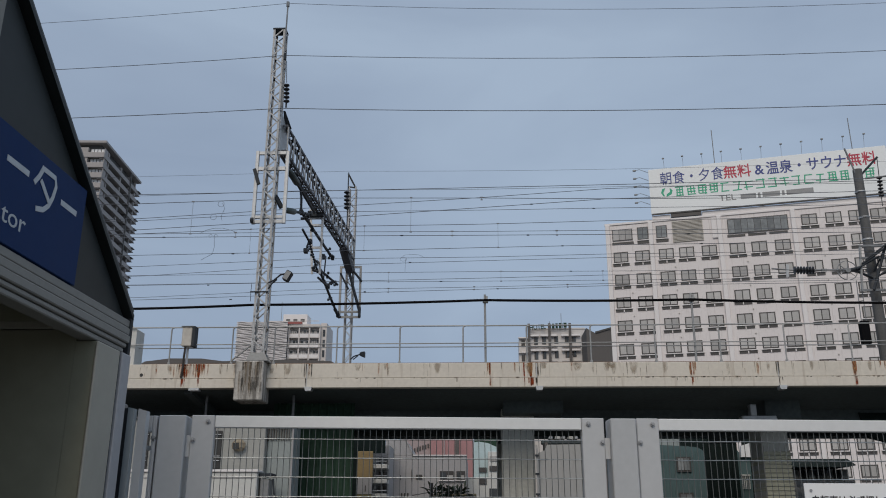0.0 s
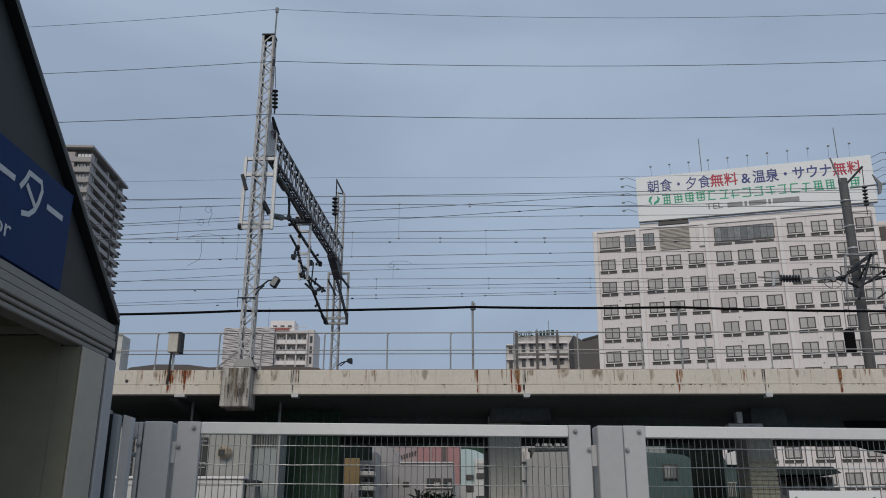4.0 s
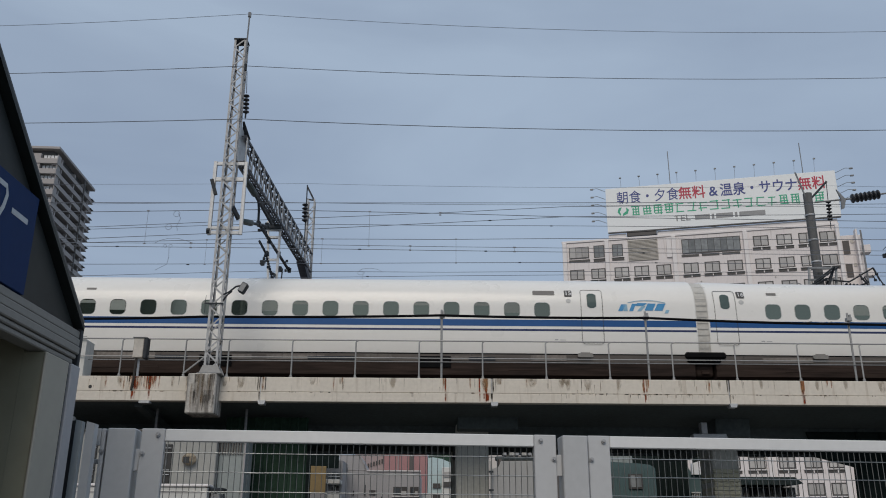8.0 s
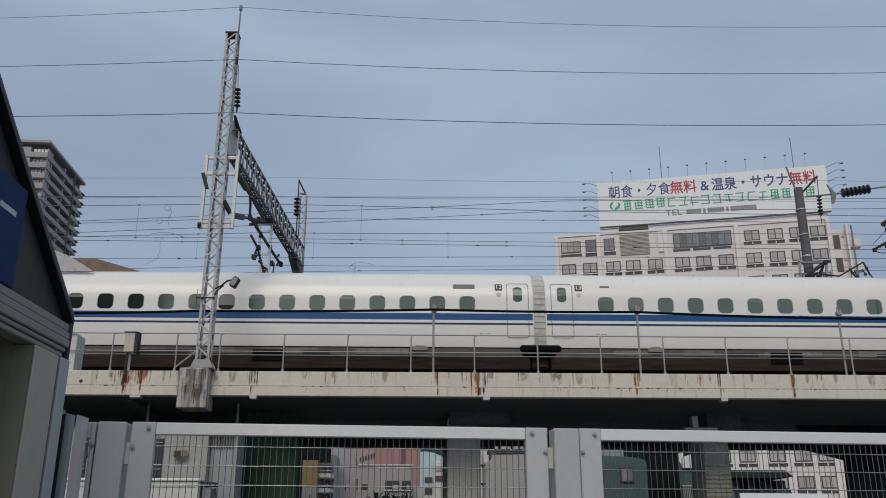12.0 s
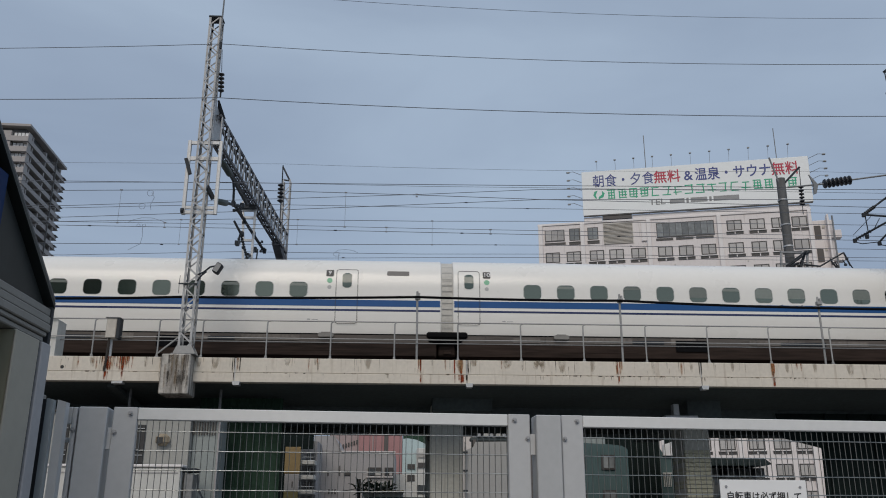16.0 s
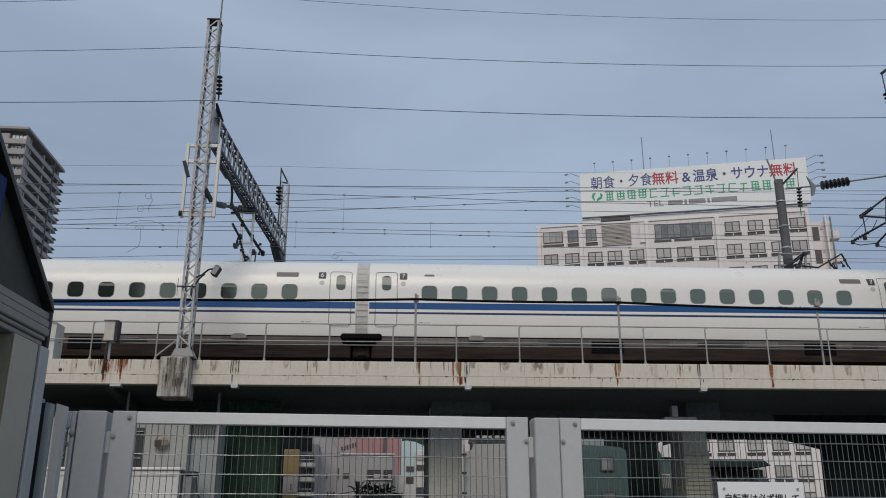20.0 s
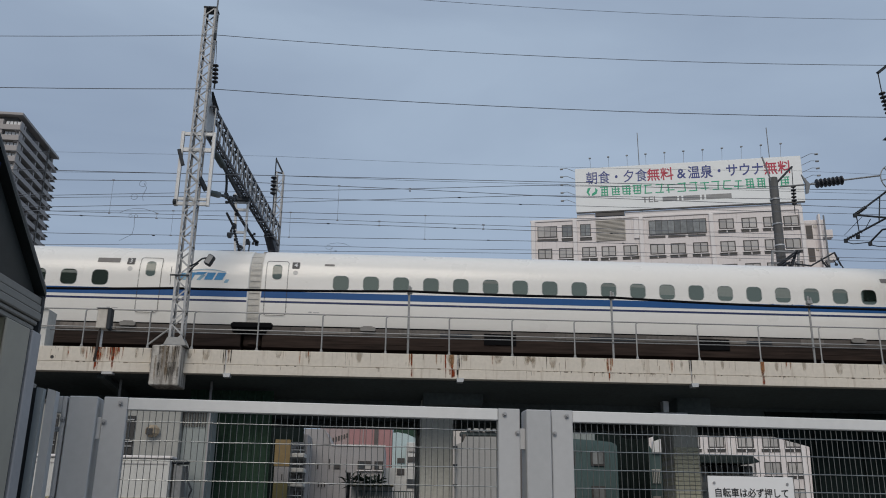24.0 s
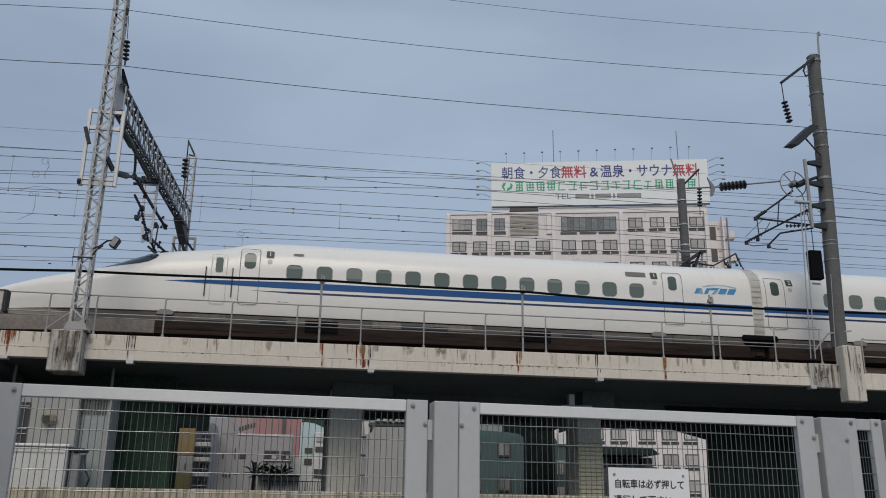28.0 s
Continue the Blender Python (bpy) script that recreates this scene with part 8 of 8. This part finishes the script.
# car layouts: doors, windows (first, count, pitch), numbers, emblems; u from the left end
ODD = dict(doors=[1.8, 21.45], win=(3.15, 17, 1.04), num=[2.4, 20.75], extra=[(0.5, 0.30)], vent=[20.0], small=[3.2], emb=22.35, w=0.45)
EVEN = dict(doors=[0.73, 24.25], win=(2.92, 20, 1.031), num=[1.35, 23.6], extra=[], vent=[22.4], small=[2.5], emb=None, w=0.45)
LONG = dict(doors=[0.78, 21.45], win=(2.3, 18, 1.04), num=[1.38, 20.75], extra=[], vent=[20.0], small=[2.3], emb=22.35, w=0.45)
LAYOUT = {
    2: EVEN, 3: ODD, 4: EVEN, 5: {**LONG, "emb": None}, 6: EVEN, 12: EVEN, 13: LONG, 14: EVEN,
    15: dict(doors=[2.5, 21.2], win=(3.88, 16, 1.04), num=[3.15, 20.4], extra=[(1.04, 0.5)], vent=[19.55], small=[3.9], emb=22.1, w=0.45),
    7: dict(doors=[0.82, 18.55, 21.85], win=(2.3, 15, 1.04), num=[1.4, 17.95], extra=[], vent=[17.2], small=[2.3], emb=22.55, w=0.45),
    8: dict(doors=[24.2], win=(4.0, 17, 1.16), num=[23.6], extra=[(1.2, 0.45)], vent=[22.55], small=[], emb=None, w=0.54),
    9: dict(doors=[21.55], win=(2.5, 16, 1.16), num=[20.95], extra=[], vent=[23.3], small=[], emb=None, w=0.54),
    10: dict(doors=[0.75], win=(2.95, 17, 1.16), num=[1.37], extra=[(23.65, 0.45)], vent=[21.5], small=[], emb=None, w=0.54),
    11: dict(doors=[0.75, 3.88], win=(5.3, 13, 1.04), num=[4.45], extra=[(19.9, 0.45), (21.0, 0.45)], vent=[22.0], small=[5.2], emb=1.45, w=0.45),
}
END = dict(doors=[0.82, 18.30], win=(2.47, 15, 1.02), num=[1.4, 17.65], extra=[], vent=[16.6], small=[2.5], emb=None, w=0.45)
TAIL = dict(doors=[3.26, 18.30], win=(4.64, 13, 1.014), num=[3.93, 17.65], extra=[], vent=[4.62], small=[16.7], emb=None, w=0.45)
digits = {}


seam_mesh = Geo().box(-0.008, -0.004, 0.43, 0.008, 0.02, 0.65).mesh("cover_seam")
mark_bar = Geo().box(-0.16, -0.002, 1.15, -0.05, 0.004, 1.185).box(0.0, -0.002, 1.15, 0.2, 0.004, 1.17).mesh("maker_mark")
sill_line = Geo().box(0.5, -0.014, 0.657, 24.5, 0.01, 0.698).mesh("sill_line")
sill_end = Geo().box(0.5, -0.014, 0.657, 20.6, 0.01, 0.698).mesh("sill_line")


pan = random.Random(31)


def car_details(car, no, lay, flip=False):
    first, count, pitch = lay["win"]
    green = no in (8, 9, 10)
    for s in (-1, 1):
        rz = 0 if s < 0 else 180
        y = s * 1.687
        for k in range(count):
            u = first + pitch * k
            part("window_seal", seal_mesh[lay["w"]], M_SEAL, car, at=(u, y, 0), rz=rz)
            w = part("window", win_mesh[lay["w"]], M_GLASS, car, at=(u, y, 0), rz=rz)
            if s < 0 or no == 1:
                pick = shade.random()
                if pick < 0.42:
                    part("window_blind", blind_mesh[lay["w"], 0 if pick < 0.28 else 1], M_BLIND, w)
        for u, w in lay["extra"]:
            part("window", Geo().plate(rounded(-w / 2, 2.02, w / 2, 2.45, 0.1), 0.0, -0.004), M_GLASS, car, at=(u, y, 0), rz=rz)
        for u in lay["doors"]:
            part("door", narrow_door if no in (1, 16) and u > 10 else door_mesh, M_GAP, car, at=(u, y, 0), rz=rz)
            wide = no in (1, 16) and u > 10
            part("door_window", end_glass if wide else door_glass, M_DOORGLASS, car, at=(u, y + s * 0.003, 0), rz=rz)
        for u in lay["num"]:
            part("number_plate", plate_mesh, M_PLATE, car, at=(u, y + s * 0.001, 0), rz=rz)
            me = digits.get(no)
            if me is None:
                ob = lettering("car_number", str(no), 0.24, M_SIGN, car, pose(u, y + s * 0.006, 0, 0, 0, rz) @ pose(0, 0.060, 2.65 + RISE, -20), 0.001)
                digits[no] = ob.data
            else:
                part("car_number", me, None, car).matrix_basis = pose(u, y + s * 0.006, 0, 0, 0, rz) @ pose(0, 0.060, 2.65 + RISE, -20)
            part("round_mark", green_mark if green else mark_mesh, M_GREEN if green else M_SEAL, car, at=(u, y, 0), rz=rz)
            if green:
                part("round_mark", low_mark, M_SEAL, car, at=(u, y, 0), rz=rz)
        for u in lay["doors"]:
            part("maker_mark", mark_bar, M_COVER, car, at=(u - 1.15 if u > 3 else u + 1.3, s * 1.672, 0), rz=rz)
        for u in lay["vent"]:
            part("destination_display", vent_mesh, M_DISPLAY, car, at=(u, y, 0), rz=rz)
        for u in lay["small"]:
            part("reservation_display", small_vent, M_DISPLAY, car, at=(u, y, 0), rz=rz)
        part("sill_line", sill_end if no in (1, 16) else sill_line, M_BLACK, car, at=(0 if s < 0 else (21.1 if no in (1, 16) else 25.0), s * 1.60, 0), rz=rz)
        if s < 0 or no == 1:
            for k in range(11):
                part("cover_seam", seam_mesh, M_GAP, car, at=(1.3 + 1.75 * k + 0.3 * (k % 3), s * 1.622, 0), rz=rz)
            for k in range(7):
                u, w = 2.9 + 2.75 * k + pan.uniform(-0.4, 0.4), pan.uniform(0.8, 2.0)
                if abs(u - 3.9) > 0.5 and u + w / 2 < 21:
                    part("cover_panel", Geo().box(-w / 2, -0.008, 0.44, w / 2, 0.03, pan.choice((0.60, 0.64)), 0.004), M_SKIRTPALE, car, at=(u, s * 1.618, 0), rz=rz)
            for u, w in ((6.9, 1.1), (12.3, 1.6), (17.4, 0.9)):
                part("louvre_panel", Geo().box(-w / 2, -0.006, 0.44, w / 2, 0.03, 0.56, 0.004), M_ARM, car, at=(u, s * 1.622, 0), rz=rz)
        for u in (3.9, 20.9):
            part("step_cover", hatch_mesh, M_STEP, car, at=(u, s * 1.585, 0), rz=rz)
        for u in (8.4, 15.8):
            part("vent_grille", grille_mesh, M_BLACK, car, at=(u, s * 1.612, 0), rz=rz)
    for u in ((4.6, 18.9) if no in (1, 16) else (4.6, 20.2)):
        part("bogie_cover", Geo().box(u - 2.0, -1.594, 0.02, u + 2.0, 1.594, 0.335, 0.1), M_BOGIE, car)


def u_of(no):
    return 0.0 if no == 1 else 27.35 + 25.0 * (no - 2)


for no in range(1, 17):
    u0 = u_of(no)
    if no in (1, 16):
        lay = END if no == 16 else TAIL
        at, rz = ((u0, 0, 0), 0) if no == 16 else ((27.35, 0, 0), 180)
        car = part("car", end_body, M_TRAIN, train, "white end car with long tapering nose", at=at, rz=rz)
        part("skirt", skirt_end, M_BOGIE, car)
        part("nose_skirt", nose_skirt, M_SKIRTPALE, car, "dusty grey valance under the nose")
        part("side_cover", upper_band_end, M_SKIRT, car)
        stripes(car, 0.24, 17.0)
        car_details(car, no, lay)
        for s in (-1, 1):
            y = s * 1.687
            # stripe runs out in a point along the nose
            g = Geo().add([(17.0, s * 1.6855, 1.63), (17.0, s * 1.6855, 1.86), (19.8, s * 1.688, 1.80), (21.0, s * 1.676, 1.72), (19.8, s * 1.688, 1.675), (17.0, s * 1.692, 1.63), (17.0, s * 1.692, 1.86), (19.8, s * 1.695, 1.80), (21.0, s * 1.69, 1.72), (19.8, s * 1.695, 1.675)],
                          [(0, 1, 2, 3, 4), (9, 8, 7, 6, 5), (0, 5, 6, 1), (1, 6, 7, 2), (2, 7, 8, 3), (3, 8, 9, 4), (4, 9, 5, 0)])
            part("blue_stripe", g, M_TRAINBLUE, car)
            g = Geo().plate([(17.0, 1.47), (18.25, 1.515), (17.0, 1.525)], s * 1.6855, s * 1.692)
            part("navy_line", g, M_TRAINNAVY, car)
            part("door", cab_door, M_SEAL, car, at=(19.3, y, 0), rz=0 if s < 0 else 180)
            part("door_window", Geo().plate(rounded(-0.12, 2.08, 0.12, 2.60, 0.06), 0.05, -0.006), M_GLASS, car, at=(19.3, y, 0), rz=0 if s < 0 else 180)
            for u in (18.85, 19.72):
                part("grab_rail", Geo().tube([(u, s * 1.70, 1.25), (u, s * 1.715, 1.3), (u, s * 1.715, 2.2), (u, s * 1.70, 2.25)], 0.02, 6), M_GAP, car, smooth=True)
        # cab glass: a shell just proud of the nose
        st = []
        for k in range(13):
            x = 21.34 + 1.9 * (k / 12) ** 1.35
            w = np.interp(x, [n[0] for n in NOSE], [n[1] for n in NOSE])
            h = np.interp(x, [n[0] for n in NOSE], [n[2] for n in NOSE])
            full = section(x, float(w) * 1.004, float(h) + 0.012)
            lo_z = float(np.interp(x, [21.34, 21.42, 21.6, 21.96, 22.5, 23.05, 23.3], [2.66, 2.50, 2.38, 2.28, 2.22, 2.20, 2.22]))
            near = [Vector(p) for p in full[:14]]
            # the lower edge of the glass on each side, then over the top
            zs = [p.z for p in near]
            yy = float(np.interp(lo_z, zs, [p.y for p in near]))
            reach = float(np.interp(x, [21.34, 21.40, 21.52, 21.7, 22.0], [0.03, 0.35, 0.66, 0.86, 1.0]))
            edge = []
            for j in range(7):
                zt = lo_z + (h + 0.012 - lo_z) * (j / 6) * reach
                edge.append(Vector((x, float(np.interp(zt, zs, [p.y for p in near])), zt)))
            st.append(edge)
        for s in (1, -1):
            g = Geo()
            rows_ = [[(p.x, p.y * s - s * 0.006, p.z + 0.004) for p in e] for e in st]
            g.loft(rows_, closed=False)
            part("cab_window", g, M_CABGLASS, car, "dark wrap-round cab window", smooth=True)
    else:
        car = part("car", mid_body, M_TRAIN, train, "white car with blue stripe and small rounded windows", at=(u0, 0, 0))
        part("skirt", skirt_mid, M_BOGIE, car)
        part("side_cover", upper_band, M_SKIRT, car)
        stripes(car, 0.24, 24.76)
        car_details(car, no, LAYOUT[no])
        if LAYOUT[no]["emb"]:
            emblem(car, LAYOUT[no]["emb"])
    if no == 1:
        # the mark of the tail car sits beside its gangway, on the side that faces the walkway
        for x0, x1, z0, z1, sl, mt in ((0.0, 0.16, 2.22, 2.42, 0.12, M_LOGO), (0.20, 0.34, 2.22, 2.42, -0.02, M_LOGOPALE), (0.38, 0.52, 2.22, 2.44, 0.12, M_LOGO), (0.56, 0.90, 2.38, 2.46, 0.12, M_LOGO), (0.66, 0.80, 2.22, 2.37, 0.16, M_LOGOPALE), (0.92, 1.20, 2.24, 2.45, 0.12, M_LOGO), (1.26, 1.54, 2.24, 2.45, 0.12, M_LOGO)):
            part("emblem", Geo().plate([(-(x0 - 2.45), z0), (-(x1 - 2.45), z0), (-(x1 + sl - 2.45), z1), (-(x0 + sl - 2.45), z1)], 1.687, 1.694), mt, car)
        arc = [(2.10 - 1.3 * k / 10, 2.50 + 0.09 * math.sin(math.pi * k / 10)) for k in range(11)]
        part("emblem", Geo().plate(arc + [(x, z - 0.018) for x, z in arc[::-1]], 1.687, 1.694), M_LOGOPALE, car)
# gangway hoods between the cars
for no in range(1, 16):
    u = 27.35 + 25.0 * (no - 1)
    hood = part("gangway_hood", hood_mesh, M_HOOD, train, "grey ribbed gangway hood", at=(u, 0, 0))
    for k in range(11):
        part("hood_seam", hood_seam, M_COVER, hood, at=(0, 0, 0.95 + 0.21 * k))
    part("coupler_cover", coupler_mesh, M_BLACK, hood)
    part("coupler", coupler_low, M_BOGIE, hood)
# roof shields and fairings round the pantographs, and cable covers between two cars
SHIELD = [(-2.9, 3.30), (-2.66, 3.50), (-2.1, 3.80), (-1.58, 4.10), (-1.2, 4.26), (-0.9, 4.34), (-0.4, 4.40), (0.5, 4.40), (1.0, 4.34), (1.5, 4.21), (2.15, 3.93), (2.7, 3.62), (3.1, 3.36)]
for no, uc, s, skew_ in ((12, 6.35, 1, 1.0), (5, 18.55, -1, 1.08)):
    u = u_of(no) + uc
    for y in (-1.32, 1.32):
        g, o = Geo(), math.copysign(1, y)
        rows_ = []
        for d, k in ((-0.07, 0.985), (-0.04, 1.0), (0.04, 1.0), (0.07, 0.985)):
            rows_.append([(u + x * skew_ * k, y + d - o * 0.10 * (z - 3.3), 3.3 + (z - 3.3) * k) for x, z in SHIELD])
        g.loft(rows_)
        part("pantograph_shield", g, M_COVER, train, "grey domed side shield on the roof", smooth=True)
    prof = ((0.4, 0.6, 0.12), (1.2, 0.9, 0.55), (1.9, 1.0, 0.76), (2.6, 1.0, 0.72), (3.4, 0.9, 0.5), (4.3, 0.7, 0.26), (5.2, 0.5, 0.06))
    g = Geo().loft([[(u + s * (x + 0.2), -0.75 * w, 3.4), (u + s * (x + 0.2), -0.66 * w, 3.4 + h * 0.7), (u + s * (x + 0.2), -0.4 * w, 3.4 + h), (u + s * (x + 0.2), 0.4 * w, 3.4 + h), (u + s * (x + 0.2), 0.66 * w, 3.4 + h * 0.7), (u + s * (x + 0.2), 0.75 * w, 3.4)] for x, w, h in prof])
    part("pantograph_fairing", g, M_FAIRING, train, "brown dusty roof fairing", smooth=True)
    g = Geo().tube([(u - 0.6, 0, 3.6), (u - 0.9, 0, 4.2), (u + 0.1, 0, 4.9)], 0.05, 6).tube([(u + 0.1, -0.6, 4.92), (u + 0.1, 0.6, 4.92)], 0.04, 6)
    part("pantograph", g, M_ARM, train, smooth=True)
uj = 27.35 + 25.0 * 7
for s in (-1, 1):
    g = Geo().loft([[(uj + s * x, -0.5 * w, 3.5), (uj + s * x, -0.4 * w, 3.5 + h), (uj + s * x, 0.4 * w, 3.5 + h), (uj + s * x, 0.5 * w, 3.5)] for x, w, h in ((0.95, 0.8, 0.42), (1.3, 1.0, 0.54), (2.2, 1.0, 0.42), (3.6, 0.6, 0.1))])
    part("cable_cover", g, M_COVERBROWN, train, "dark brown roof cable cover")
    part("cable_head", Geo().tube([(uj + s * 1.0, 0, 3.72), (uj + s * 0.25, 0, 4.05)], [0.14, 0.08], 8), M_ARM, train, smooth=True)
part("cable_loop", Geo().tube([(uj - 0.25, 0, 4.05), (uj - 0.1, 0, 3.8), (uj + 0.1, 0, 3.8), (uj + 0.25, 0, 4.05)], 0.03, 6), M_ARM, train, smooth=True)


def motions():
    """The train's run along the near track: seconds and the place of its tail nose."""
    run = [(0.0, -489.6), (1.0, -475.4), (2.0, -461.0), (3.0, -446.4), (4.0, -431.5), (5.0, -416.05), (5.5, -408.39), (6.0, -400.62), (7.0, -384.64), (8.0, -368.12), (9.0, -351.18), (10.0, -333.90), (11.0, -316.27), (12.0, -298.45),
           (13.0, -280.45), (14.0, -262.35), (15.0, -244.14), (16.0, -226.07), (17.0, -207.96), (18.0, -189.9), (19.0, -171.89), (20.0, -153.93), (21.0, -136.01), (22.0, -118.1), (23.0, -100.23), (24.0, -82.37), (25.0, -64.48), (26.0, -46.68), (27.0, -28.92), (27.4, -21.8), (28.0, -11.23)]
    walk(train, [(t, pose(x, TY, RAILZ)) for t, x in run])


motions()
